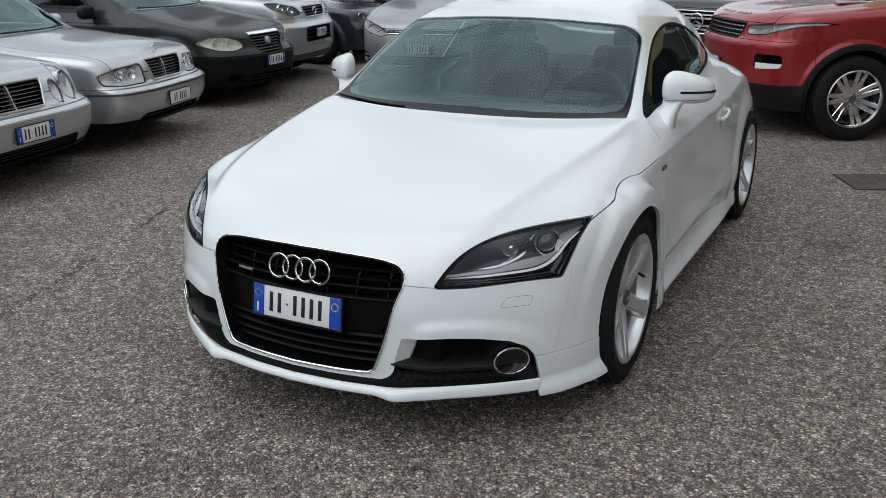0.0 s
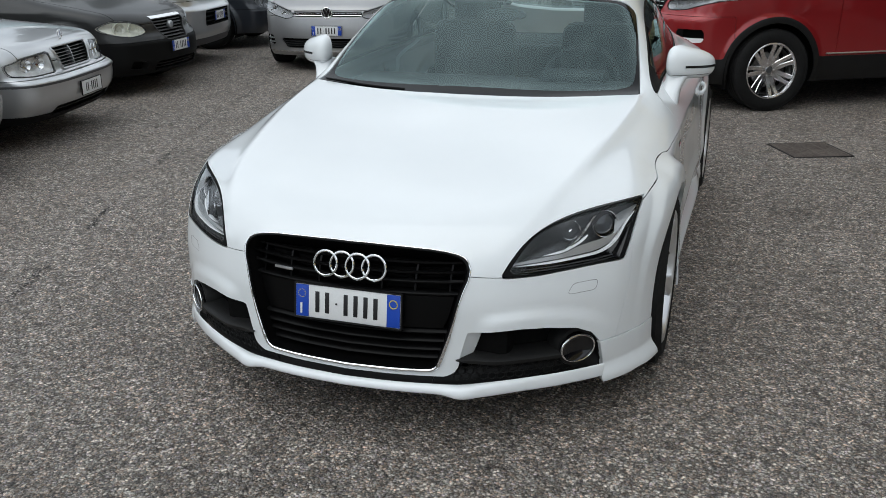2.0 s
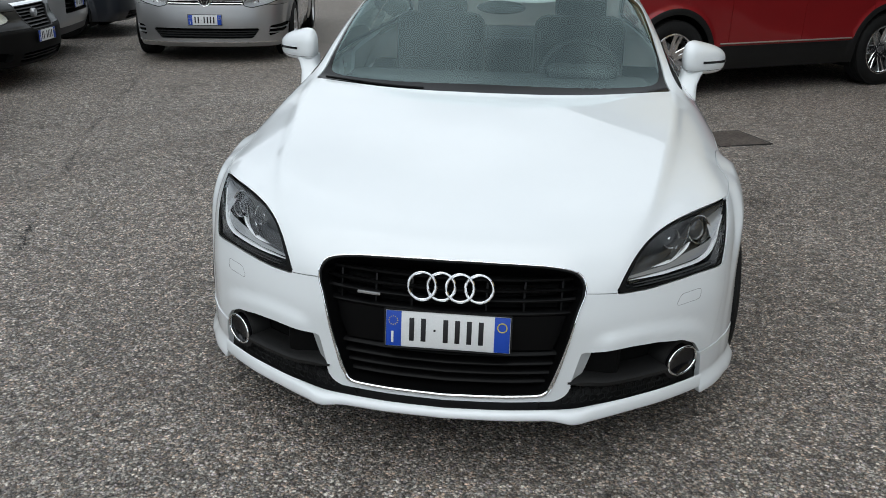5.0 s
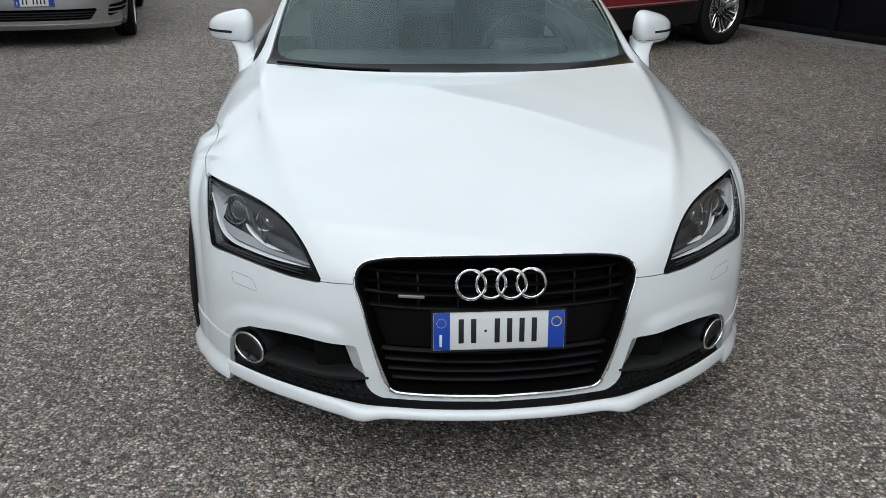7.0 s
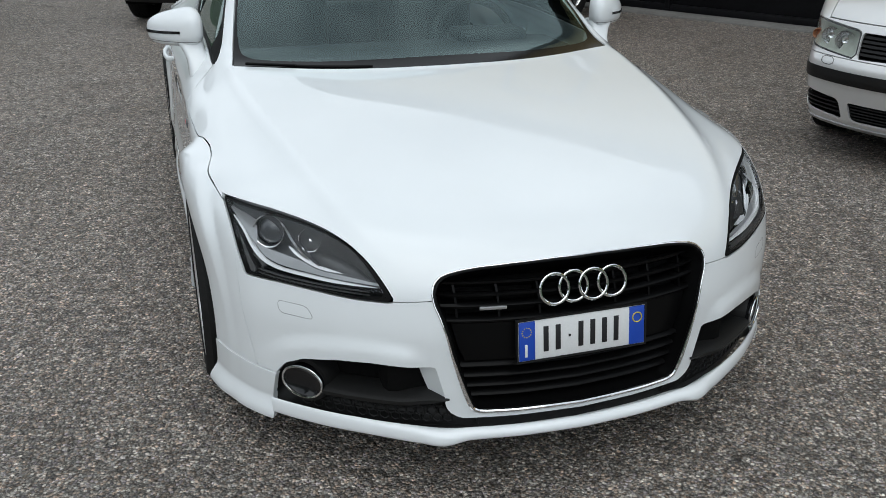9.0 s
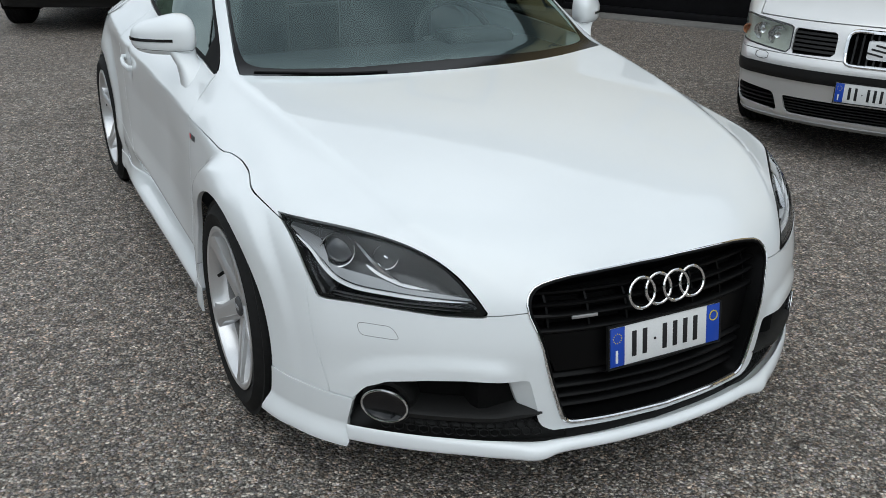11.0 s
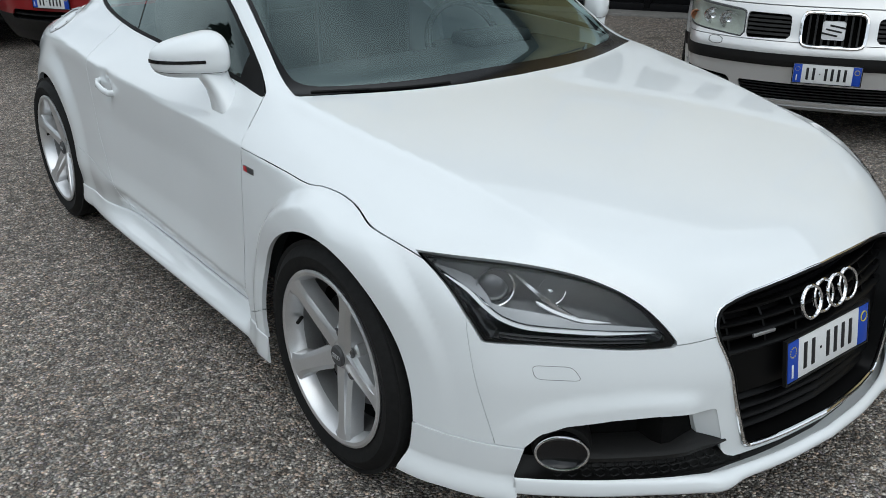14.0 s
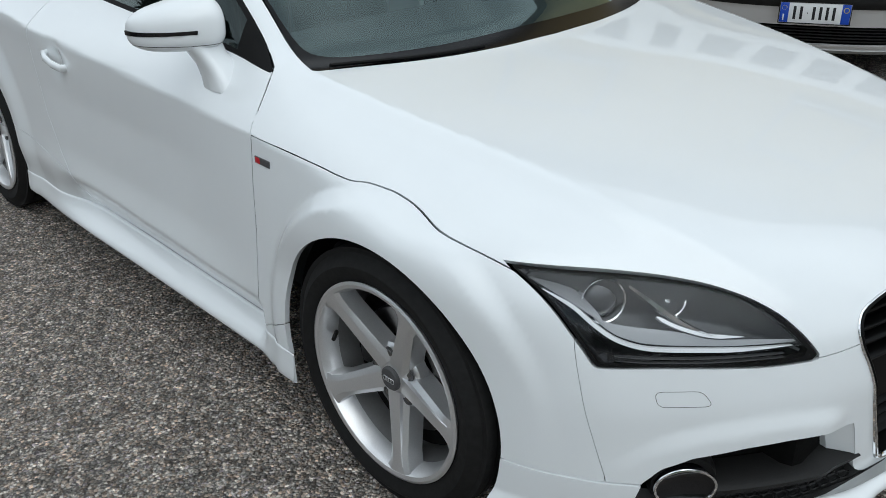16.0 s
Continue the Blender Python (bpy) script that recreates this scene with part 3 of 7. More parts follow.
INTAKE = polygon([(0.270, 0.20), (0.285, 0.2365), (0.312, 0.2375), (0.336, 0.247), (0.352, 0.262), (0.359, 0.283), (0.359, 0.300), (0.383, 0.390), (0.42, 0.391), (0.47, 0.395), (0.534, 0.397), (0.61, 0.391), (0.688, 0.374), (0.73, 0.348), (0.752, 0.309), (0.760, 0.25), (0.762, 0.20), (0.60, 0.20), (0.40, 0.20)])
c_base = curve((0.0, 0.291), (0.17, 0.299), (0.33, 0.322), (0.45, 0.353), (0.53, 0.381), (0.62, 0.417), (0.712, 0.455))
u_base = np.linspace(-0.712, 0.712, 41)
SCREEN_PLAN = polygon(list(zip(u_base, c_base(np.abs(u_base)))) + [(0.692, 0.60), (0.655, 0.80), (0.622, 0.965), (0.608, 0.998), (0.58, 1.004), (0.35, 0.955), (0.17, 0.938), (0.0, 0.932),
                       (-0.17, 0.938), (-0.35, 0.955), (-0.58, 1.004), (-0.608, 0.998), (-0.622, 0.965), (-0.655, 0.80), (-0.692, 0.60)])
WINDOW = polygon([(0.545, 0.909), (0.56, 0.909), (0.73, 0.934), (1.28, 0.953), (1.7, 0.958), (2.1, 0.978), (2.33, 1.008), (2.34, 1.03), (2.15, 1.11), (1.841, 1.192), (1.533, 1.226), (1.25, 1.215), (0.995, 1.158), (0.72, 1.023)], 2)
SCREEN_INNER = polygon([(0.0, 0.352), (0.30, 0.372), (0.50, 0.425), (0.665, 0.50), (0.680, 0.60), (0.644, 0.80), (0.604, 0.985), (0.35, 0.935), (0.0, 0.908),
                        (-0.35, 0.935), (-0.604, 0.985), (-0.644, 0.80), (-0.680, 0.60), (-0.665, 0.50), (-0.50, 0.425), (-0.30, 0.372)], 2)
REARGLASS = polygon([(0.50, 2.12), (0.0, 2.02), (-0.50, 2.12), (-0.46, 2.62), (0.0, 2.74), (0.46, 2.62)], 1)


def wheel(parent, at, outward, radius, rim, spokes, width=0.235, twin=False, steer=0.0, hubmat=None, roof=False, alloy=None, spin=0.0):
    """A wheel with tyre, alloy rim, spokes, hub cap, bolts and brake disc; outward is +1 or -1 along x."""
    w = new("wheel")
    w.parent = parent
    w.matrix_basis = pose(*at, 0, 0, steer) @ Matrix.Diagonal((outward, 1, 1, 1))
    h = width / 2
    alloy = alloy or ALLOY
    hh = h + (0.012 if roof else 0.0)
    tyre = [(rim - 0.006, h - 0.012), (rim + 0.004, h - 0.004), (rim + 0.02, h + 0.004), ((rim + radius) / 2, h + 0.008), (radius - 0.03, h + 0.002), (radius - 0.012, h - 0.012)]
    tread = []
    for k in range(5):
        a = h - 0.028 - k * (width - 0.056) / 4
        tread += [(radius, a + 0.017), (radius, a - 0.012), (radius - 0.008, a - 0.013), (radius - 0.008, a - 0.019)] if k < 4 else [(radius, a + 0.017), (radius - 0.001, a)]
    back = [(r, -a) for r, a in reversed(tyre)]
    part("tyre", lathe(tyre + tread + back, 72), TYRE, w)
    lip = [(rim, h - 0.006), (rim + 0.003, h + 0.001), (rim - 0.004, h + 0.004), (rim - 0.013, h + 0.001), (rim - 0.02, h - 0.012), (rim - 0.026, h - 0.05), (rim - 0.035, -h * 0.2), (rim - 0.03, -h + 0.02), (rim - 0.005, -h + 0.01)]
    part("rim", lathe(lip[:6], 72), alloy, w)
    part("barrel", lathe(lip[5:], 60), BARREL, w)
    disc = [(0.09, h - 0.085), (0.155, h - 0.085), (0.158, h - 0.09), (0.158, h - 0.108), (0.06, h - 0.112)]
    part("brake_disc", lathe(disc, 48), DISC, w)
    # Added black disc that stands in for the shade between the spokes.
    part("spoke_gap_shade", lathe([(0.0, h - 0.098), (rim - 0.045, h - 0.098), (rim - 0.045, h - 0.12), (0.0, h - 0.13)], 40), LINER, w)
    part("caliper", box((0.05, 0.06, 0.14), (h - 0.10, 0.14, 0.02), 0.012), PLASTIC, w)
    bm = lathe([(0.0, hh - 0.036), (0.026, hh - 0.037), (0.030, hh - 0.041), (0.031, hh - 0.06), (0.0, hh - 0.07)], 28)
    part("hub_cap", bm, hubmat or GREYPLASTIC, w)
    part("hub", lathe([(0.03, hh - 0.046), (0.055, hh - 0.053), (0.076, hh - 0.060), (0.082, hh - 0.066), (0.086, hh - 0.09), (0.03, hh - 0.1)], 36), alloy, w)
    # one spoke: broad, ridged, swelling to the rim
    rows = []
    bands = [(0.0, 0.0)] if not twin else [(-0.13, -0.05), (0.13, 0.05)]
    for k in range(spokes):
        ang = 2 * math.pi * k / spokes + math.pi / 2 + radians(spin)
        bm = bmesh.new()
        for spread, root in bands:
            grid = []
            for j in range(9):
                t = j / 8
                r = 0.034 + (rim - (0.006 if roof else 0.012) - 0.034) * t
                half = 0.030 + 0.010 * (1 - t) ** 2 + 0.028 * max(0.0, (t - 0.74) / 0.26) ** 2.2 if roof else (0.030 + 0.012 * (1 - t) ** 2 + 0.012 * t ** 3) if not twin else 0.021 + 0.008 * (1 - t) ** 2
                mid = (root * (1 - t) + spread * t) * rim
                dome = h - 0.034 + 0.036 * t ** 0.95 if roof else h - 0.048 + 0.042 * t ** 1.7
                row = []
                for u in (-1, -0.90, -0.52, -0.48, 0.48, 0.52, 0.90, 1) if roof else (-1, -0.96, -0.7, -0.3, 0.3, 0.7, 0.96, 1):
                    lift = 0.0 if abs(u) < 0.71 else -0.006 if abs(u) < 0.97 else -0.045
                    groove = -0.006 if abs(u) < 0.35 and not twin and t < 0.97 else 0.0
                    if roof:
                        groove = 0.0
                        lift = -0.012 * max(0.0, abs(u) - 0.5) * 2 * (1 - 0.8 * t ** 6) - (0.040 if abs(u) == 1 else 0.0)
                        if u > 0.5:
                            lift -= 0.010 * (1 - t)
                    row.append(Vector((dome + lift + groove, mid + half * u, r)))
                grid.append(row)
            vs = [[bm.verts.new(q) for q in row] for row in grid]
            for a, b in zip(vs, vs[1:]):
                for i in range(7):
                    bm.faces.new((a[i], a[i + 1], b[i + 1], b[i]))
        bmesh.ops.recalc_face_normals(bm, faces=bm.faces)
        bmesh.ops.rotate(bm, cent=(0, 0, 0), matrix=Matrix.Rotation(ang, 3, "X"), verts=bm.verts)
        part("spoke", bm, alloy, w, sharp=28)
        turn = Matrix.Rotation(ang + math.pi / spokes, 3, "X")
        if roof:
            for name, prof, mat in (("bolt_hole", [(0.0, hh - 0.0535), (0.0140, hh - 0.0525), (0.0150, hh - 0.0515), (0.0160, hh - 0.054)], GREYPLASTIC),
                                    ("wheel_bolt", [(0.0, hh - 0.0510), (0.0065, hh - 0.0512), (0.0080, hh - 0.0525), (0.0080, hh - 0.07)], DISC)):
                b2 = lathe(prof, 20)
                bmesh.ops.translate(b2, vec=(0, 0, 0.060), verts=b2.verts)
                bmesh.ops.rotate(b2, cent=(0, 0, 0), matrix=turn, verts=b2.verts)
                part(name, b2, mat, w)
            continue
        b2 = lathe([(0.0, h - 0.044), (0.009, h - 0.044), (0.010, h - 0.047), (0.010, h - 0.07)], 12)
        bmesh.ops.translate(b2, vec=(0, 0.0, 0.056), verts=b2.verts)
        bmesh.ops.rotate(b2, cent=(0, 0, 0), matrix=turn, verts=b2.verts)
        part("wheel_bolt", b2, CHROME, w)
    if roof:
        o = part("valve", tube([(h - 0.045, 0, rim - 0.026), (h - 0.020, 0, rim - 0.046)], 0.0055, 8), PLASTIC, w)
        o.matrix_basis = Matrix.Rotation(radians(-84), 4, "X")
        for k in range(4):
            part("cap_ring", tube([(hh - 0.0355, (k - 1.5) * 0.0085 + 0.0062 * math.cos(q * math.pi / 8), 0.0062 * math.sin(q * math.pi / 8)) for q in range(16)], 0.0009, 5, True, up=(1, 0, 0)), SATIN, w)
    return w


def number_plate(parent, m, width=0.36, height=0.11, blue=True):
    """A plate with blue ends and dark bars in place of its characters; it faces -y."""
    pl = part("number_plate", box((width, 0.008, height), (0, 0, 0), 0.006), PLATEWHITE, parent, "white plate with blue ends and dark bars")
    pl.matrix_basis = m
    part("plate_frame", thick_frame(width + 0.006, height + 0.006, 0.004, 0.011), PLASTIC, pl)
    if blue:
        for s in (-1, 1):
            part("blue_band", box((0.044, 0.004, height - 0.006), (s * (width / 2 - 0.025), -0.0035, 0), 0.0015), PLATEBLUE, pl)
        part("star_ring", ring_mesh(0.013, 0.0016, (width / 2 - 0.025, -0.006, 0.022)), YELLOWDOT, pl)
        for k in range(12):
            part("star", box((0.0026, 0.0015, 0.0026), (-width / 2 + 0.024 + 0.0125 * math.cos(k * math.pi / 6), -0.0058, 0.024 + 0.0125 * math.sin(k * math.pi / 6))), YELLOWDOT, pl)
        part("country_bar", box((0.007, 0.002, 0.034), (-width / 2 + 0.022, -0.006, -0.025), 0.0008), PLATEWHITE, pl)
    w = (width - 0.125) / 7
    for k in range(7):
        if k == 2:
            part("plate_dot", box((0.006, 0.002, 0.006), (-width / 2 + 0.064 + (k + 0.35) * w, -0.0045, 0)), PLATETEXT, pl)
            continue
        part("plate_bar", box((w * 0.42, 0.002, height * 0.62), (-width / 2 + 0.062 + (k + (0.0 if k > 2 else 0.1) + 0.35) * w, -0.0045, 0), 0.0008), PLATETEXT, pl)
    return pl


def thick_frame(w, h, t, d):
    """A flat rectangular ring, bar t wide and d deep, in the x-z plane."""
    bm = bmesh.new()
    for s, a in ((-1, 0), (1, 0)):
        b = box((t, d, h), (s * (w / 2 - t / 2), 0, 0))
        me = bpy.data.meshes.new("tmp")
        b.to_mesh(me)
        bm.from_mesh(me)
        b.free()
        b = box((w - 2 * t, d, t), (0, 0, s * (h / 2 - t / 2)))
        b.to_mesh(me)
        bm.from_mesh(me)
        b.free()
        bpy.data.meshes.remove(me)
    return bm


def ring_mesh(r, t, at=(0, 0, 0), segs=40, sides=10, sx=1.0, sz=1.0):
    return tube([(at[0] + r * sx * math.cos(2 * math.pi * k / segs), at[1], at[2] + r * sz * math.sin(2 * math.pi * k / segs)) for k in range(segs)], t, sides, True, up=(0, 1, 0))


def grid_axis(*spans):
    """Grid positions: (start, end, step) spans joined."""
    out = []
    for a, b, s in spans:
        n = max(1, round((b - a) / s))
        out += [a + (b - a) * k / n for k in range(n)]
    return np.array(out + [spans[-1][1]])


def build_coupe():
    car = thing("coupe_car", "white two-door sports coupe with black grille, parked on asphalt", "car", pose(0, 0, 0, 0, 0, 0.35))
    f = coupe_field
    sheet = skin(f, grid_axis((0, 0.98, 0.0135)), grid_axis((-0.98, 0.7, 0.0135), (0.7, 2.5, 0.017), (2.5, 3.4, 0.03)), grid_axis((0.10, 0.98, 0.0135), (0.98, 1.40, 0.018)))
    P = lambda sh: (np.abs(sh[0][:, 0]), sh[0][:, 1], sh[0][:, 2])

    def far(d, ok):
        return np.where(ok, d, 1.0)
    # wheel arches
    x, y, z = P(sheet)
    arch = np.minimum(np.hypot(y - 0.018, z - 0.320), np.hypot(y - WHEELBASE - 0.005, z - 0.318)) - 0.357
    _, sheet = split(sheet, far(arch, x > 0.5))
    # underside
    x, y, z = P(sheet)
    edge = 0.238 - 0.078 * step(0.755, 0.765, x) * step(0.2, -0.2, y)
    sheet = clip_sheet(sheet, np.maximum(edge - z, 0.14 - z))
    # windscreen and windows
    x, y, z = P(sheet)
    d = far(inside(SCREEN_PLAN, sheet[0][:, 0], y), z > 0.86)
    screen, sheet = split(sheet, d, 0.002)
    x, y, z = P(screen)
    d = inside(SCREEN_INNER, screen[0][:, 0], y)
    glass_in, band = split(screen, d, 0.0)
    part_mesh("windscreen", sheet_mesh("windscreen", glass_in, f, 0, -0.003), SCREEN, car, "tinted windscreen glass").visible_shadow = False
    part_mesh("screen_band", sheet_mesh("screen_band", band, f, 0.004, -0.003), SCREENBAND, car, "black printed edge of the windscreen")
    x, y, z = P(sheet)
    d = far(inside(WINDOW, y, z), (x > 0.40) & (z > 0.9))
    side_glass, sheet = split(sheet, d, 0.001)
    for sgn in (-1, 1):
        half = clip_sheet(side_glass, -sgn * side_glass[0][:, 0])
        x, y, z = P(half)
        d = inside(WINDOW, y, z) + 0.011
        pane, trim = split(half, d)
        part_mesh("window_trim", sheet_mesh("window_trim", trim, f, 0.01, -0.001), TRIMBLACK, car, "black window surround")
        x, y, z = P(pane)
        a, b = split(pane, y - 1.62 - 0.25 * (z - 0.95), 0.006)
        tri, a = split(a, P(a)[1] - 0.715 - 0.12 * (P(a)[2] - 0.95), 0.001)
        part_mesh("mirror_triangle", sheet_mesh("mirror_triangle", tri, f, 0.006, -0.002), TRIMBLACK, car, "black triangle before the side window")
        part_mesh("side_window", sheet_mesh("side_window", a, f, 0, -0.004), SIDEGLASS, car).visible_shadow = False
        part_mesh("quarter_window", sheet_mesh("quarter_window", b, f, 0, -0.004), SIDEGLASS, car).visible_shadow = False
    x, y, z = P(sheet)
    d = far(inside(REARGLASS, sheet[0][:, 0], y), z > 0.95)
    rear, sheet = split(sheet, d, 0.002)
    part_mesh("rear_window", sheet_mesh("rear_window", rear, f, 0, -0.003), SIDEGLASS, car).visible_shadow = False
    # front openings
    x, y, z = P(sheet)
    _, sheet = split(sheet, far(inside(GRILLE, sheet[0][:, 0], z), y < -0.4))
    x, y, z = P(sheet)
    lamp, sheet = split(sheet, far(inside(LAMP, x, z), y < -0.15), 0.002)
    x, y, z = P(sheet)
    _, sheet = split(sheet, far(inside(INTAKE, x, z), y < -0.3))
    # bonnet, doors, wings, bumper, skirts
    x, y, z = P(sheet)
    d = np.where((y < 0.52) & (z < 0.97), c_split(y) - z, 1.0)
    d = np.maximum(d, y - 0.507 - 0.36 * np.maximum(z - 0.788, 0))
    bonnet, sheet = split(sheet, d, 0.0011)
    part_mesh("bonnet", sheet_mesh("bonnet", bonnet, f, 0.014), WHITE, car, "white clamshell bonnet")
    x, y, z = P(sheet)
    door_line = polygon([(0.53, 0.246), (0.515, 0.35), (0.503, 0.55), (0.503, 0.79), (0.516, 0.83), (0.534, 0.875), (0.556, 0.918), (0.60, 0.945), (1.82, 0.985), (1.86, 0.80), (1.80, 0.55), (1.735, 0.43), (1.668, 0.367), (1.635, 0.315), (1.60, 0.272), (1.565, 0.252), (1.53, 0.246)], 0)
    d = far(inside(door_line, y, z), x > 0.5)
    doors, sheet = split(sheet, d, 0.0019)
    # Added black tube along the door's front gap, in place of the gap's shade.
    gap_v = np.linspace(0.255, 0.90, 60)
    gap_u = curve((0.246, 0.53), (0.35, 0.515), (0.55, 0.503), (0.79, 0.503), (0.83, 0.516), (0.875, 0.534), (0.918, 0.556))(gap_v)
    for sgn in (-1, 1):
        part("door_gap_shade", tube([(sgn * abs(a), b, c) for a, b, c in side_points(f, gap_u, gap_v, 0.0042, 1)], 0.0032, 6, up=(1, 0, 0)), LINER, car)
        part_mesh("door", sheet_mesh("door", clip_sheet(doors, -sgn * doors[0][:, 0]), f, 0.014), WHITE, car)
    x, y, z = P(sheet)
    rear_sill, sheet = split(sheet, np.where(x > 0.5, np.maximum(np.maximum(z - 0.367 - 0.143 * (y - 1.668), 1.50 - y), y - 2.3), 1.0), 0.0014)
    for sgn in (-1, 1):
        part_mesh("rear_sill", sheet_mesh("rear_sill", clip_sheet(rear_sill, -sgn * rear_sill[0][:, 0]), f, 0.014), WHITE, car)
    x, y, z = P(sheet)
    front_bit, sheet = split(sheet, np.where(z < 0.86, y - 0.56, 1.0), 0.0005)
    x, y, z = P(front_bit)
    d = np.maximum(-(y + 0.466 + 0.27 * (0.564 - z)), 0.306 - z)
    d = np.where(y > 0.2, -1.0, d)
    wings, bumper = split(front_bit, d, 0.0005)
    x, y, z = P(wings)
    sill_end, wings = split(wings, np.maximum(z - 0.250 - 0.5 * np.maximum(0.53 - y, 0), 0.2 - y), 0.0012)
    for sgn in (-1, 1):
        part_mesh("sill_end", sheet_mesh("sill_end", clip_sheet(sill_end, -sgn * sill_end[0][:, 0]), f, 0.014), WHITE, car)
    for sgn in (-1, 1):
        part_mesh("front_wing", sheet_mesh("front_wing", clip_sheet(wings, -sgn * wings[0][:, 0]), f, 0.014), WHITE, car)
    x, y, z = P(bumper)
    blades, bumper = split(bumper, np.where(y < 0.2, np.maximum(z - 0.306, 0.745 - x), 1.0), 0.0018)
    for sgn in (-1, 1):
        part_mesh("corner_blade", sheet_mesh("corner_blade", clip_sheet(blades, -sgn * blades[0][:, 0]), f, 0.018, 0.003), WHITE, car, "white flared bumper corner")
    part_mesh("front_bumper", sheet_mesh("front_bumper", bumper, f, 0.02), WHITE, car)
    x, y, z = P(sheet)
    tail, sheet = split(sheet, np.maximum(2.75 - y, z - 0.62), 0.0018)
    for sgn in (-1, 1):
        part_mesh("rear_bumper", sheet_mesh("rear_bumper", clip_sheet(tail, -sgn * tail[0][:, 0]), f, 0.014), WHITE, car)
    part_mesh("body_shell", sheet_mesh("body_shell", sheet, f, 0.02), WHITE, car)
    for sgn in (-1, 1):
        build_headlamp(car, clip_sheet(lamp, -sgn * lamp[0][:, 0]), sgn)
        build_intake(car, sgn)
        build_mirror(car, sgn)
        build_side_details(car, sgn)
    build_grille(car)
    build_lip(car)
    build_cabin(car)
    for sgn in (-1, 1):
        wheel(car, (sgn * 0.800, 0.010, AXLE_Z + 0.003), sgn, 0.325, 0.245, 5, 0.225, roof=True, spin=6)
        wheel(car, (sgn * 0.795, WHEELBASE, AXLE_Z + 0.003), sgn, 0.325, 0.245, 5, 0.225, roof=True, spin=-14)
        for yw in (0.0, WHEELBASE):
            prof = [(0.385, sgn * 0.45), (0.385, sgn * 0.86)]
            bm = lathe([(0.05, sgn * 0.44)] + prof, 48)
            bmesh.ops.bisect_plane(bm, geom=bm.verts[:] + bm.edges[:] + bm.faces[:], plane_co=(0, 0, -0.22), plane_no=(0, 0, -1), clear_outer=True)
            bmesh.ops.translate(bm, vec=(0, yw, AXLE_Z), verts=bm.verts)
            part("arch_liner", bm, LINER, car)
    return car


def build_grille(car):
    f = coupe_field
    sheet_u = np.linspace(-0.40, 0.40, 61)
    rows = []
    for v in np.linspace(0.235, 0.64, 30):
        rows.append(front_points(f, sheet_u, np.full(61, v), 0.080).tolist())
    part("grille_backing", ribbon(rows), LINER, car)
    pts = outline_on(f, GRILLE, "front", -0.001, 220)
    part("grille_surround", tube(pts, [float(0.0030 + 0.0036 * step(0.52, 0.27, q[2])) for q in pts], 10, True, up=(0, 1, 0)), CHROME, car, "thin chrome grille surround")
    pts = outline_on(f, np.array([0.0, 0.43]) + (GRILLE - np.array([0.0, 0.43])) * 0.984, "front", -0.0005, 220)
    part("grille_gasket", tube(pts, 0.0035, 8, True, up=(0, 1, 0)), GRILLEBLACK, car)
    inner = []
    for s, k in ((0.004, 0.985), (0.06, 0.965)):
        c = np.array([0.0, 0.43])
        inner.append(outline_on(f, c + (GRILLE - c) * k, "front", s, 220).tolist())
    inner = [r + r[:1] for r in inner]
    part("grille_frame", thick(ribbon(inner), 0.004), GRILLEBLACK, car)

    def half_at(v):
        on = [abs(q[0]) for q in GRILLE]
        zs = [q[1] for q in GRILLE]
        best = 0.0
        n = len(GRILLE)
        for k in range(n):
            z0, z1 = zs[k], zs[(k + 1) % n]
            if (z0 - v) * (z1 - v) <= 0 and z0 != z1:
                best = max(best, on[k] + (on[(k + 1) % n] - on[k]) * (v - z0) / (z1 - z0))
        return best
    for v in (0.612, 0.578, 0.545, 0.508, 0.375, 0.345, 0.315, 0.285):
        w = half_at(v) - 0.004
        u = np.linspace(-w, w, 41)
        rows = [front_points(f, u, np.full(41, v + dv), s).tolist() for dv, s in ((0.013, 0.075), (0.006, 0.036), (0.0, 0.032), (-0.005, 0.035), (-0.007, 0.075))]
        part("grille_bar", ribbon(rows), GRILLEBLACK, car, sharp=50)
    for u0 in (-0.33, -0.22, -0.11, 0.11, 0.22, 0.33):
        rows = [front_points(f, np.full(8, u0 + du), np.linspace(0.50, 0.61, 8), s).tolist() for du, s in ((-0.003, 0.075), (-0.003, 0.042), (0.003, 0.042), (0.003, 0.075))]
        part("grille_rib", ribbon(rows), GRILLEBLACK, car)
    w = np.linspace(-0.32, 0.32, 33)
    rows = [front_points(f, w * k, np.full(33, v), 0.040).tolist() for v, k in ((0.500, 1.08), (0.44, 1.04), (0.388, 0.97))]
    part("plate_panel", thick(ribbon(rows), 0.006), GRILLEBLACK, car)
    py = float(front_points(f, 0.0, 0.45)[0, 1])
    number_plate(car, pose(0.002, py + 0.031, 0.446, -7.8, 0, 0))
    ry = float(front_points(f, 0.0, 0.568)[0, 1])
    emblem = new("emblem")
    emblem.parent = car
    for k in range(4):
        a = (k - 1.5) * 0.0540
        ring = ring_mesh(0.0392, 0.0048, (a, 0, 0), 48, 10)
        o = part("ring", ring, CHROME, emblem, "chrome ring")
        o.matrix_basis = pose(0.006, ry + 0.024 + (0.003 if k % 2 else 0), 0.573, -14, 0, 0) @ Matrix.Diagonal((1, 1.3, 1, 1))
    by = float(front_points(f, -0.235, 0.53, 0.030)[0, 1])
    o = part("badge", box((0.07, 0.006, 0.009), (0, 0, 0), 0.002), SATIN, car, "small silver badge")
    o.matrix_basis = pose(-0.232, by, 0.535, 0, 0, -10)


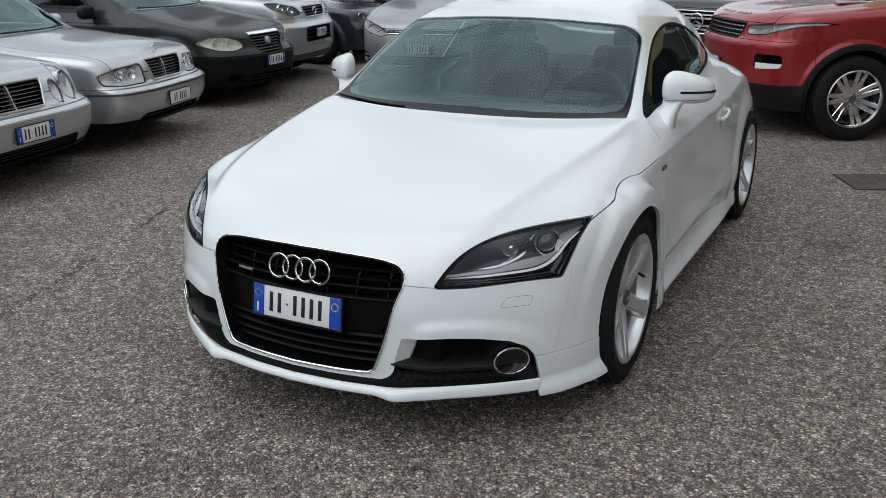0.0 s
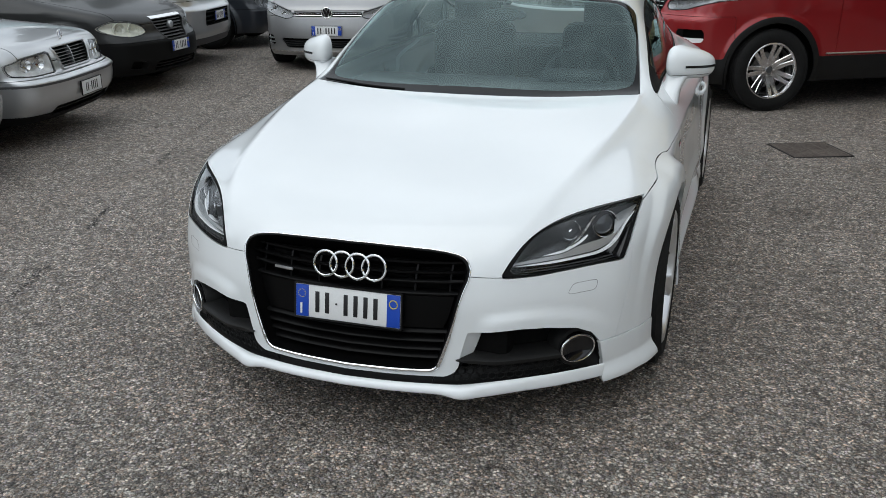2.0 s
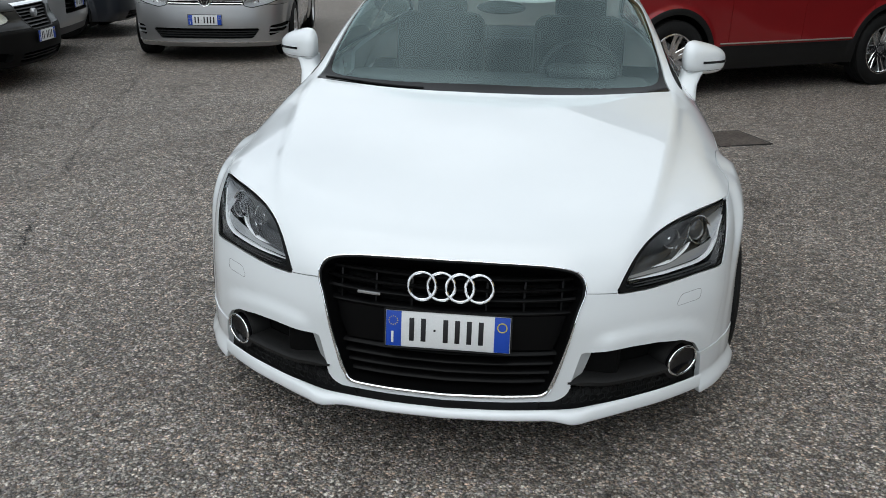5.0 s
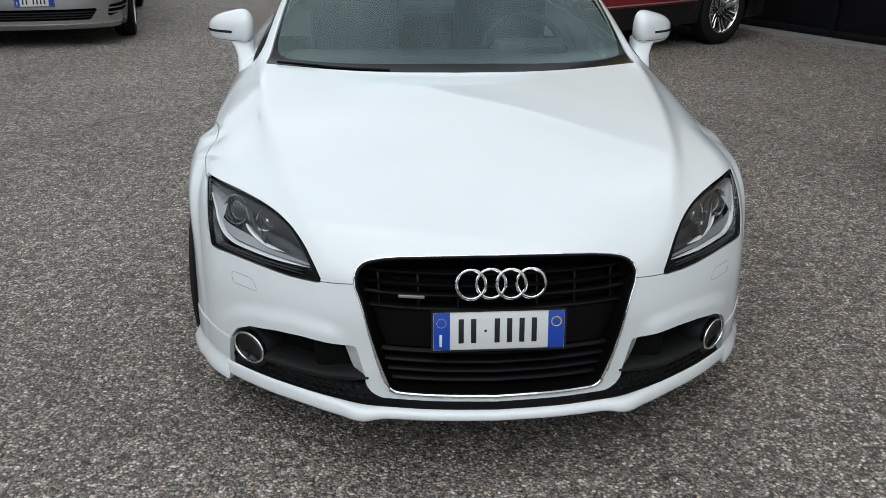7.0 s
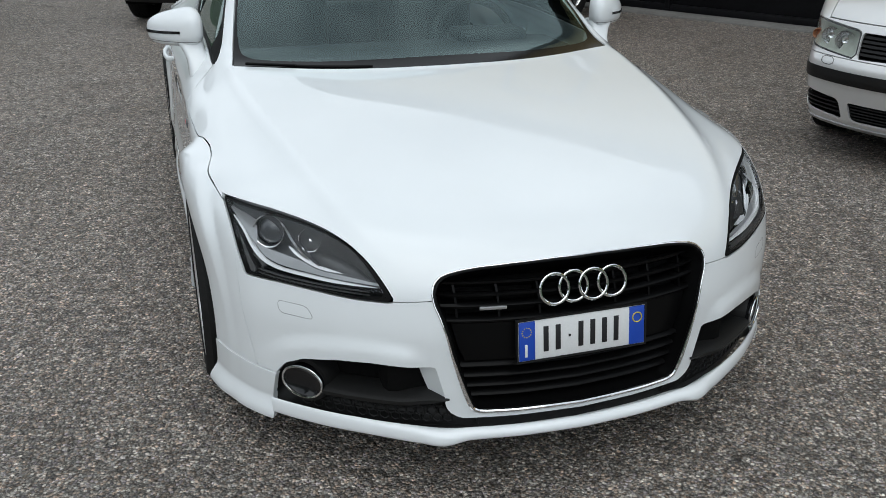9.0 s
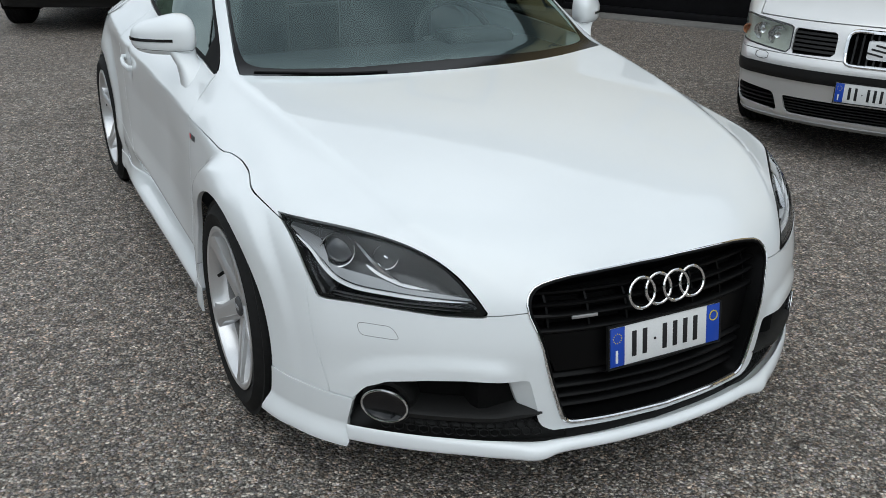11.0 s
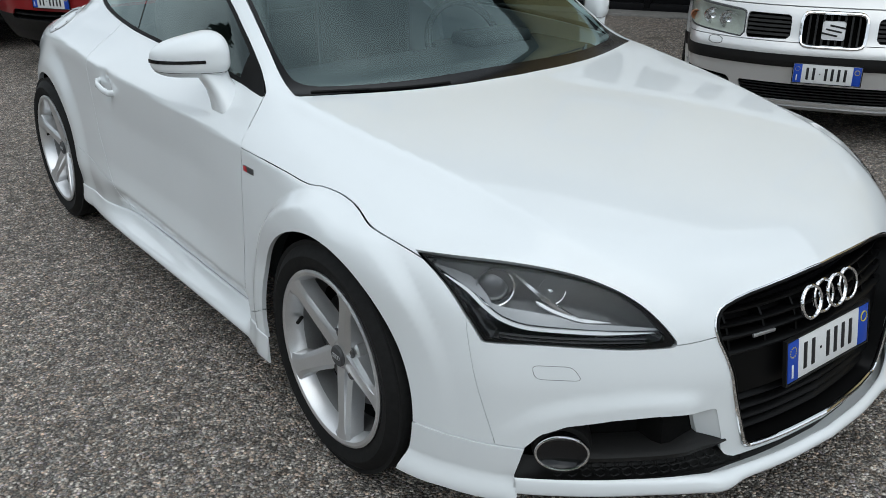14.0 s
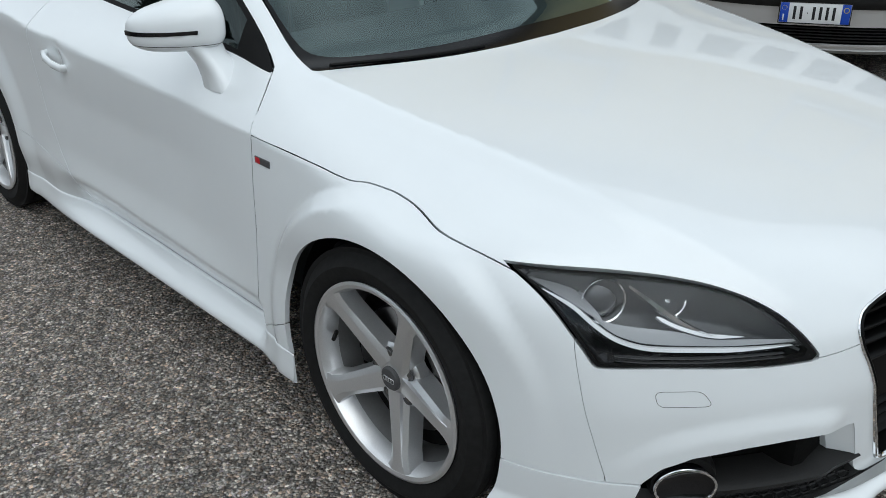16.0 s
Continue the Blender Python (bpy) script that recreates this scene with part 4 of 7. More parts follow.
def build_lip(car):
    f = coupe_field
    # splitter blade under the bumper with upturned ends
    n = 97
    xs = 0.768 * np.linspace(-1, 1, n)
    ax = np.abs(xs)
    base = c_nose(ax)
    reach = curve((0, 0.030), (0.2, 0.031), (0.31, 0.033), (0.355, 0.043), (0.385, 0.045), (0.43, 0.034), (0.52, 0.026), (0.70, 0.020), (0.80, 0.016))(ax)
    zt = curve((0, 0.2225), (0.28, 0.221), (0.36, 0.219), (0.45, 0.2245), (0.58, 0.228), (0.80, 0.224))(ax)
    zb = curve((0, 0.1965), (0.29, 0.193), (0.335, 0.187), (0.375, 0.178), (0.43, 0.180), (0.55, 0.186), (0.80, 0.182))(ax)
    rows = []
    for q, t in ((0.98, 0.1), (1.0, 0.96), (0.93, 1.0), (0.62, 0.97), (0.30, 0.86), (0.10, 0.68), (0.02, 0.45), (0.0, 0.24), (0.08, 0.07), (0.3, 0.0), (3.0, 0.02)):
        rows.append(np.stack([xs, base - reach + q * (reach - 0.009), zb + (zt - zb) * t], 1).tolist())
    part("front_lip", ribbon(rows), WHITE, car, "white splitter lip", sharp=60)
    rows = []
    for v, s in ((0.175, 0.010), (0.20, 0.014), (0.232, 0.026), (0.250, 0.045)):
        rows.append(front_points(f, np.linspace(-0.8, 0.8, 81), np.full(81, v), s).tolist())
    part("lower_mesh", ribbon(rows), PLASTIC, car, "black lower air dam")


def build_intake(car, sgn):
    f = coupe_field
    u = np.linspace(0.29, 0.82, 36)
    rows = [front_points(f, u, np.full(36, v), 0.078).tolist() for v in np.linspace(0.17, 0.44, 18)]
    bm = ribbon(rows)
    mir = Matrix.Diagonal((sgn, 1, 1, 1))
    bmesh.ops.transform(bm, matrix=mir, verts=bm.verts)
    part("intake_backing", bm, LINER, car)
    ring0 = outline_on(f, INTAKE, "front", 0.012, 150).tolist()
    ring1 = outline_on(f, INTAKE, "front", 0.088, 150).tolist()
    bm = ribbon([ring0 + ring0[:1], ring1 + ring1[:1]])
    bmesh.ops.transform(bm, matrix=mir, verts=bm.verts)
    part("intake_wall", bm, PLASTIC, car)
    # painted return between the bumper face and the opening
    v = np.linspace(0.296, 0.390, 9)
    u = 0.359 + (0.383 - 0.359) * (v - 0.300) / 0.090
    rows = [front_points(f, u + du, v, sk).tolist() for du, sk in ((-0.001, 0.001), (0.004, 0.006), (0.040, 0.034), (0.046, 0.075))]
    bm = ribbon(rows)
    bmesh.ops.transform(bm, matrix=mir, verts=bm.verts)
    part("intake_cheek", bm, WHITE, car, "white slanting return of the bumper", sharp=25)
    # slanting fin with a pointed inner end, and honeycomb below it
    u = np.linspace(0.349, 0.645, 31)
    thin = np.clip((u - 0.343) / 0.05, 0, 1) ** 0.8
    rows = []
    for dv, s, back in ((0.012, 0.0, 0.072), (0.006, -0.004, 0.012), (-0.001, -0.006, 0.0), (-0.013, -0.004, 0.0), (-0.018, 0.0, 0.010), (-0.016, 0.0, 0.072)):
        rows.append(front_points(f, u, 0.2985 - 0.01 * (u - 0.345) + dv * thin, s + back * thin).tolist())
    bm = ribbon(rows)
    bmesh.ops.transform(bm, matrix=mir, verts=bm.verts)
    part("intake_fin", bm, PLASTIC, car)
    bm = bmesh.new()
    for row in range(3):
        for col in range(14):
            uu = 0.352 + col * 0.026 + (row % 2) * 0.013
            vv = 0.228 + row * 0.019
            c = front_points(f, uu, vv, 0.014 + 0.006 * row)[0]
            tube([(c[0] + 0.0115 * math.cos(a), c[1] + 0.0115 * math.cos(a) * 0.6, c[2] + 0.0115 * math.sin(a)) for a in [math.pi / 3 * k + math.pi / 6 for k in range(6)]], 0.0022, 4, True, up=(0, 1, 0), bm=bm)
    bmesh.ops.transform(bm, matrix=mir, verts=bm.verts)
    tagged(part("honeycomb", bm, PLASTIC, car, smooth=False), kind="stuff")
    # fog lamp with chrome ring
    c = front_points(f, 0.693, 0.303, 0.004)[0]
    fog = new("fog_lamp")
    fog.parent = car
    fog.matrix_basis = pose(sgn * c[0], c[1], c[2], 0, 0, sgn * 42)
    part("fog_ring", ring_mesh(0.060, 0.0032, (0, -0.006, 0), 48, 8, 1.0, 0.74), CHROME, fog, "thin chrome ring")
    bm = lathe([(0.0, 0.05), (0.055, 0.05), (0.059, 0.0), (0.048, 0.006), (0.0, 0.016)], 40, "y")
    bmesh.ops.scale(bm, vec=(1, 1, 0.74), verts=bm.verts)
    part("fog_lens", bm, GLOSSBLACK, fog)
    part("fog_housing", lathe([(0.050, 0.01), (0.064, 0.008), (0.070, 0.03), (0.070, 0.07)], 40, "y"), PLASTIC, fog)


def build_headlamp(car, sheet, sgn):
    f = coupe_field
    lampo = new("headlamp")
    lampo.parent = car
    lens = part_mesh("lens", sheet_mesh("lens", sheet, f, 0.0, -0.002), LENS, lampo, "clear headlamp lens")
    lens.visible_shadow = False
    x, y, z = np.abs(sheet[0][:, 0]), sheet[0][:, 1], sheet[0][:, 2]
    edge = inside(LAMP, x, z)
    _, rim = split(sheet, edge + 0.0050 + 0.006 * step(0.56, 0.50, x))
    part_mesh("lamp_edge", sheet_mesh("lamp_edge", rim, f, 0.02, -0.0012), TRIMBLACK, lampo, "black lamp edge")
    g = gradient(f, sheet[0])
    g /= np.linalg.norm(g, axis=1)[:, None]
    bowl = sheet[0] - g * (0.004 + np.minimum(0.085, np.maximum(-edge, 0) * 2.2))[:, None]
    low = curve((0.47, 0.584), (0.6, 0.586), (0.67, 0.589), (0.73, 0.593), (0.768, 0.606), (0.788, 0.632), (0.80, 0.66), (0.82, 0.70))(x)
    dark, pale = split((bowl, sheet[1]), z - low)
    part_mesh("lamp_base", sheet_mesh("lamp_base", dark, None, 0), GLOSSBLACK, lampo, "black lower lamp band")
    part_mesh("lamp_bowl", sheet_mesh("lamp_bowl", pale, None, 0), LAMPGREY, lampo, "grey lamp bowl")
    mir = Matrix.Diagonal((sgn, 1, 1, 1))

    def strip(u, v, s, half, name, mat):
        u, v = np.array(u), np.array(v)
        t = np.linspace(0, 1, 40)
        k = np.linspace(0, 1, len(u))
        uu, vv = curve(*zip(k, u))(t), curve(*zip(k, v))(t)
        du, dv = np.gradient(uu), np.gradient(vv)
        n = np.hypot(du, dv)
        nu, nv = -dv / n, du / n
        half = half * np.minimum(1, np.minimum(t * 6 + 0.35, (1 - t) * 5 + 0.12))
        rows = [front_points(f, uu + nu * half * a, vv + nv * half * a, s + b).tolist() for a, b in ((-1, 0.012), (-0.8, 0), (0.8, 0), (1, 0.012))]
        bm = ribbon(rows)
        bmesh.ops.transform(bm, matrix=mir, verts=bm.verts)
        part(name, bm, mat, lampo)
    strip((0.819, 0.801, 0.789, 0.768, 0.73, 0.67, 0.593, 0.512), (0.690, 0.667, 0.638, 0.612, 0.598, 0.594, 0.590, 0.588), 0.012, 0.0045, "light_guide", LENSWHITE)
    strip((0.700, 0.686, 0.664, 0.636, 0.586), (0.656, 0.642, 0.629, 0.619, 0.613), 0.016, 0.0045, "light_guide", LENSWHITE)
    for low_v in (0.569, 0.577):
        strip((0.780, 0.73, 0.67, 0.60, 0.53), (low_v + 0.006, low_v + 0.003, low_v + 0.001, low_v, low_v - 0.002), 0.010, 0.0013, "lamp_rib", GREYPLASTIC)
    u = np.linspace(0.50, 0.785, 34)
    lo_v = curve((0.50, 0.592), (0.6, 0.597), (0.67, 0.602), (0.73, 0.607), (0.768, 0.622), (0.785, 0.647))(u)
    hi_v = curve((0.50, 0.597), (0.586, 0.608), (0.64, 0.613), (0.68, 0.628), (0.72, 0.636), (0.76, 0.642), (0.785, 0.652))(u)
    bm = ribbon([front_points(f, u, lo_v + (hi_v - lo_v) * k, 0.020).tolist() for k in (0, 0.5, 1)])
    bmesh.ops.transform(bm, matrix=mir, verts=bm.verts)
    part("lamp_panel", bm, LAMPPANEL, lampo, "pale grey lamp panel")
    for u, v, r, s in ((0.750, 0.686, 0.042, 0.040), (0.654, 0.684, 0.030, 0.042)):
        c = front_points(f, u, v, s)[0]
        eye = new("projector")
        eye.parent = lampo
        eye.matrix_basis = pose(sgn * c[0], c[1], c[2], -12, 0, sgn * 32)
        part("projector_ring", lathe([(r * 1.12, 0.05), (r * 1.10, 0.006), (r * 1.06, -0.002), (r * 0.99, 0.0), (r * 0.95, 0.014), (r * 0.90, 0.03)], 40, "y"), REFLECTOR, eye)
        if r > 0.03:
            bm = bmesh.new()
            bmesh.ops.create_uvsphere(bm, u_segments=28, v_segments=16, radius=r * 0.88)
            bmesh.ops.scale(bm, vec=(1, 0.5, 1), verts=bm.verts)
            bmesh.ops.translate(bm, vec=(0, 0.022, 0), verts=bm.verts)
            part("projector_lens", bm, PROJECTOR, eye)
            part("projector_back", lathe([(0.0, 0.048), (r * 0.95, 0.046), (r * 0.95, 0.05), (0.0, 0.052)], 32, "y"), GLOSSBLACK, eye)
        else:
            part("bulb_bowl", lathe([(r * 0.95, 0.012), (r * 0.86, 0.026), (r * 0.6, 0.040), (r * 0.25, 0.046), (0.0, 0.046)], 14, "y"), REFLECTOR, eye, smooth=False)
            part("bulb_cap", lathe([(0.0, 0.006), (r * 0.22, 0.009), (r * 0.26, 0.03), (r * 0.2, 0.045)], 20, "y"), CHROME, eye)
    # bright fin that drops from between the two eyes into the inner light guide
    t = np.linspace(0, 1, 24)
    uu = curve((0, 0.706), (0.35, 0.690), (0.7, 0.668), (1.0, 0.636))(t)
    vv = curve((0, 0.700), (0.35, 0.664), (0.7, 0.637), (1.0, 0.619))(t)
    wd = curve((0, 0.006), (0.3, 0.013), (0.7, 0.011), (1.0, 0.003))(t)
    rows = [front_points(f, uu - wd * k, vv + 0.5 * wd * k, s).tolist() for k, s in ((0, 0.016), (0.5, 0.012), (1.0, 0.024), (1.0, 0.05))]
    bm = ribbon(rows)
    bmesh.ops.transform(bm, matrix=mir, verts=bm.verts)
    part("lamp_fin", bm, REFLECTOR, lampo, "bright metal fin")
    # satin outer cheek beside the large eye
    u = np.linspace(0.775, 0.822, 12)
    rows = [front_points(f, u, (0.640 + 1.35 * (u - 0.775)) * (1 - k) + 0.708 * k, 0.012 + 0.03 * k * (1 - (u - 0.775) / 0.06)).tolist() for k in (0, 0.35, 0.7, 1.0)]
    bm = ribbon(rows)
    bmesh.ops.transform(bm, matrix=mir, verts=bm.verts)
    part("lamp_cheek", bm, LAMPPANEL, lampo, "satin grey lamp cheek")


def mirror_point(x, y, z):
    """The mirror pod's outline from a unit ball: round in front, flat behind and below."""
    k = lambda a, p: math.copysign(abs(a) ** p, a)
    x, y, z = k(x, 0.60), k(y, 0.85), k(z, 0.70)
    zz = z * ((0.071 - 0.024 * x) if z > 0 else (0.058 - 0.004 * x))
    yy = y * (0.088 if y < 0 else 0.03) * (1 - 0.28 * max(0, x)) + 0.060 * x
    return Vector((0.880 + 0.098 * x, 0.815 + yy, 0.998 + zz - 0.004 * x))


def build_mirror(car, sgn):
    m = new("door_mirror")
    m.parent = car
    mir = Matrix.Diagonal((sgn, 1, 1, 1))
    bm = bmesh.new()
    bmesh.ops.create_uvsphere(bm, u_segments=48, v_segments=28, radius=1)
    for v in bm.verts:
        v.co = mirror_point(*v.co)
    bmesh.ops.transform(bm, matrix=mir, verts=bm.verts)
    bmesh.ops.recalc_face_normals(bm, faces=bm.faces)
    part("mirror_shell", bm, WHITE, m, "white mirror shell")
    rows = []
    for el, grow in ((-0.06, 0.98), (-0.06, 1.035), (0.03, 1.035), (0.03, 0.98)):
        row = []
        for t in np.linspace(0, 1, 18):
            a = math.radians(-92 + 92 * t)
            e = el * (0.55 + 0.45 * t)
            c = math.sqrt(1 - e * e)
            q = mirror_point(math.cos(a) * c, math.sin(a) * c, e) - Vector((0.88, 0.815, 0.998))
            row.append((sgn * (0.88 + q.x * grow), 0.815 + q.y * grow, 0.998 + q.z))
        rows.append(row)
    part("indicator", ribbon(rows), GLOSSBLACK, m, "dark indicator strip")
    seam = [mirror_point(0.985 * math.cos(a) * 0.87, 0.985 * math.sin(a) * 0.87, -0.5) for a in np.linspace(-2.6, 0.1, 30)]
    part("mirror_seam", tube([(sgn * q.x, q.y - 0.0006, q.z) for q in seam], 0.0010, 6), GREYPLASTIC, m)
    rows = []
    for x, y, z, w, d in ((0.802, 0.722, 0.846, 0.047, 0.060), (0.804, 0.729, 0.872, 0.045, 0.057), (0.811, 0.746, 0.905, 0.041, 0.051), (0.824, 0.766, 0.938, 0.042, 0.049), (0.836, 0.780, 0.968, 0.052, 0.050)):
        k = [(math.copysign(abs(math.cos(a)) ** 0.6, math.cos(a)), math.copysign(abs(math.sin(a)) ** 0.6, math.sin(a))) for a in np.linspace(0, 2 * math.pi, 29)]
        rows.append([(sgn * (x + w * a), y + d * b, z) for a, b in k])
    part("mirror_stalk", ribbon(rows), WHITE, m, sharp=50)
    g = box((0.11, 0.006, 0.07), (0, 0, 0), 0.002)
    o = part("mirror_glass", g, CHROME, m)
    o.matrix_basis = pose(sgn * 0.885, 0.853, 1.005, 0, 0, sgn * 30)


def build_side_details(car, sgn):
    f = coupe_field
    # sill skirt: hollow above, a blade that kicks out below and flares before the front arch
    n = 70
    ys = np.linspace(0.345, WHEELBASE - 0.347, n)
    tip = np.exp(-((ys - 0.345) / 0.08) ** 2)
    lift = 0.008 * step(1.45, 2.1, ys)
    out = c_wide(ys) + 0.029 + 0.004 * tip
    rows = []
    for z, k in ((0.250, 0.0), (0.2485, 0.07), (0.243, 0.13), (0.230, 0.26), (0.216, 0.47), (0.203, 0.72), (0.192, 0.90), (0.183, 1.0), (0.174, 1.0), (0.167, 0.92), (0.163, 0.70), (0.163, -0.6)):
        zz = z + lift * min(1.0, max(0.0, (0.235 - z) / 0.06)) + 0.004 * tip * max(0.0, min(1.0, k))
        body = side_points(f, ys, np.full(n, 0.250), 0.0, 1)[:, 0] + (0.0012 if k == 0 else 0.0035)
        rows.append(np.stack([sgn * (body + (np.maximum(out, body + 0.006) - body) * k), ys, zz], 1).tolist())
    bm = ribbon(rows)
    bm.verts.ensure_lookup_table()
    for col in (0, n - 1):
        bm.faces.new([bm.verts[r * n + col] for r in range(len(rows))])
    bmesh.ops.recalc_face_normals(bm, faces=bm.faces)
    part("side_skirt", bm, WHITE, car, "white flared side skirt", sharp=60)
    # handle in a round recess
    hp = side_points(f, 1.63, 0.762, 0.0, 1)[0]
    h = new("door_handle")
    h.parent = car
    h.matrix_basis = pose(sgn * hp[0], 1.63, 0.762, 14, 0, 0)
    path = [(sgn * 0.004, -0.068, 0.004), (sgn * 0.030, -0.062, 0.004), (sgn * 0.040, -0.02, 0.002), (sgn * 0.040, 0.03, 0.0), (sgn * 0.030, 0.066, -0.002), (sgn * 0.004, 0.072, -0.002)]
    part("handle_bar", tube(path, 0.013, 12, flat=0.75, up=(1, 0, 0)), WHITE, h)
    # badge on the wing
    bp = side_points(f, 0.455, 0.733, -0.001, 1)[0]
    b = new("wing_badge")
    b.parent = car
    b.matrix_basis = pose(sgn * bp[0], bp[1], bp[2])
    part("badge_plate", box((0.004, 0.062, 0.018), (0, 0, 0), 0.0015), GREYPLASTIC, b)
    part("badge_mark", box((0.005, 0.02, 0.016), (0.0005 * sgn, -0.018 * sgn, 0), 0.0015), BADGERED, b)
    # washer flap on the bumper: a raised outline
    poly = rounded([(0.656, 0.486), (0.734, 0.487), (0.737, 0.519), (0.670, 0.518)], 0.012)
    pts = outline_on(f, poly, "front", 0.0003, 70)
    bm = tube(pts, 0.0007, 5, True, up=(0, 1, 0))
    bmesh.ops.transform(bm, matrix=Matrix.Diagonal((sgn, 1, 1, 1)), verts=bm.verts)
    part("washer_flap", bm, GREYPLASTIC, car)
    # metal fuel cap on one rear haunch
    if sgn < 0:
        cap = new("fuel_cap")
        cap.parent = car
        q = side_points(f, 2.47, 0.900, 0.0, 1)
        g = gradient(f, q)[0]
        n = Vector((-g[0], g[1], g[2])).normalized()
        cap.matrix_basis = Matrix.Translation((-q[0, 0], q[0, 1], q[0, 2])) @ n.to_track_quat("Z", "Y").to_matrix().to_4x4()
        part("cap_ring", lathe([(0.070, -0.01), (0.072, 0.004), (0.080, 0.006), (0.088, 0.003), (0.090, -0.01)], 40, "z"), SATIN, cap)
        part("cap_lid", lathe([(0.0, 0.004), (0.05, 0.003), (0.069, 0.0), (0.069, -0.01)], 40, "z"), WHITE, cap)
        for k in range(8):
            b = lathe([(0.0, 0.009), (0.004, 0.009), (0.005, 0.006), (0.005, 0.0)], 8, "z")
            bmesh.ops.translate(b, vec=(0.080 * math.cos(k * math.pi / 4), 0.080 * math.sin(k * math.pi / 4), 0), verts=b.verts)
            part("cap_bolt", b, SATIN, cap)
        return
    for x0, x1, sink in ((-0.668, -0.25, 0.0),):
        pts = []
        for t in np.linspace(0, 1, 14):
            xx = x0 + (x1 - x0) * t
            yy = float(c_base(np.array([abs(xx)]))[0]) + 0.014 + 0.006 * t
            zz = float(solve_axis(f, 2, 1.6, 0.5, [np.array([xx]), np.array([yy])])[0]) + 0.004 - sink - 0.006 * t
            pts.append((xx, yy, zz))
        wp = new("wiper")
        wp.parent = car
        part("wiper_blade", tube(pts, 0.0045, 8), TRIMBLACK, wp)
        part("wiper_arm", tube([(q[0], q[1] - 0.006, q[2] + 0.004) for q in pts[:6]], 0.006, 8, flat=0.5), TRIMBLACK, wp)


def build_cabin(car):
    """Dashboard, wheel, seats, floor and rear shelf seen through the glass."""
    part("cabin_floor", box((1.5, 2.4, 0.02), (0, 1.5, 0.30), 0.01), INTERIOR, car)
    part("bulkhead", box((1.56, 0.03, 0.60), (0, 0.34, 0.56), 0.01), INTERIOR, car)
    part("engine_cover", box((1.0, 1.05, 0.25), (0, -0.25, 0.40), 0.03), LINER, car)
    bm = box((1.36, 0.42, 0.20), (0, 0.74, 0.80), 0.06, 4)
    part("dashboard", bm, INTERIOR, car)
    bm = box((0.30, 0.16, 0.06), (-0.37 + 0.74, 0.86, 0.915), 0.025, 3)
    part("instrument_hood", bm, INTERIOR, car)
    st = new("steering_wheel")
    st.parent = car
    st.matrix_basis = pose(0.37, 1.02, 0.86, -25, 0, 0)
    part("wheel_rim", ring_mesh(0.18, 0.015, (0, 0, 0), 44, 10), INTERIOR, st)
    part("wheel_centre", box((0.30, 0.03, 0.10), (0, 0.01, -0.01), 0.014), INTERIOR, st)
    for sx in (-0.37, 0.37):
        s = new("seat")
        s.parent = car
        s.matrix_basis = pose(sx, 1.45, 0.30)
        part("seat_base", box((0.50, 0.52, 0.20), (0, 0, 0.16), 0.07, 3), SEATCLOTH, s)
        part("seat_back", box((0.48, 0.15, 0.62), (0, 0.32, 0.46), 0.07, 3), SEATCLOTH, s)
        part("headrest", box((0.27, 0.10, 0.19), (0, 0.37, 0.80), 0.045, 3), SEATCLOTH, s)
    bm = bmesh.new()
    bmesh.ops.create_uvsphere(bm, u_segments=24, v_segments=12, radius=1)
    bmesh.ops.scale(bm, vec=(0.035, 0.02, 0.014), verts=bm.verts)
    bmesh.ops.translate(bm, vec=(0.02, 0.93, 1.232), verts=bm.verts)
    part("rain_sensor", bm, GLOSSBLACK, car)
    part("rear_shelf", box((1.2, 0.55, 0.03), (0, 2.35, 0.90), 0.012), INTERIOR, car)
    part("rear_seat", box((1.15, 0.15, 0.42), (0, 2.08, 0.70), 0.06, 3), SEATCLOTH, car)
    m = new("rear_view_mirror")
    m.parent = car
    bm = bmesh.new()
    bmesh.ops.create_uvsphere(bm, u_segments=24, v_segments=12, radius=1)
    bmesh.ops.scale(bm, vec=(0.11, 0.02, 0.03), verts=bm.verts)
    bmesh.ops.translate(bm, vec=(0, 1.0, 1.17), verts=bm.verts)
    part("mirror_pod", bm, INTERIOR, m)


build_coupe()


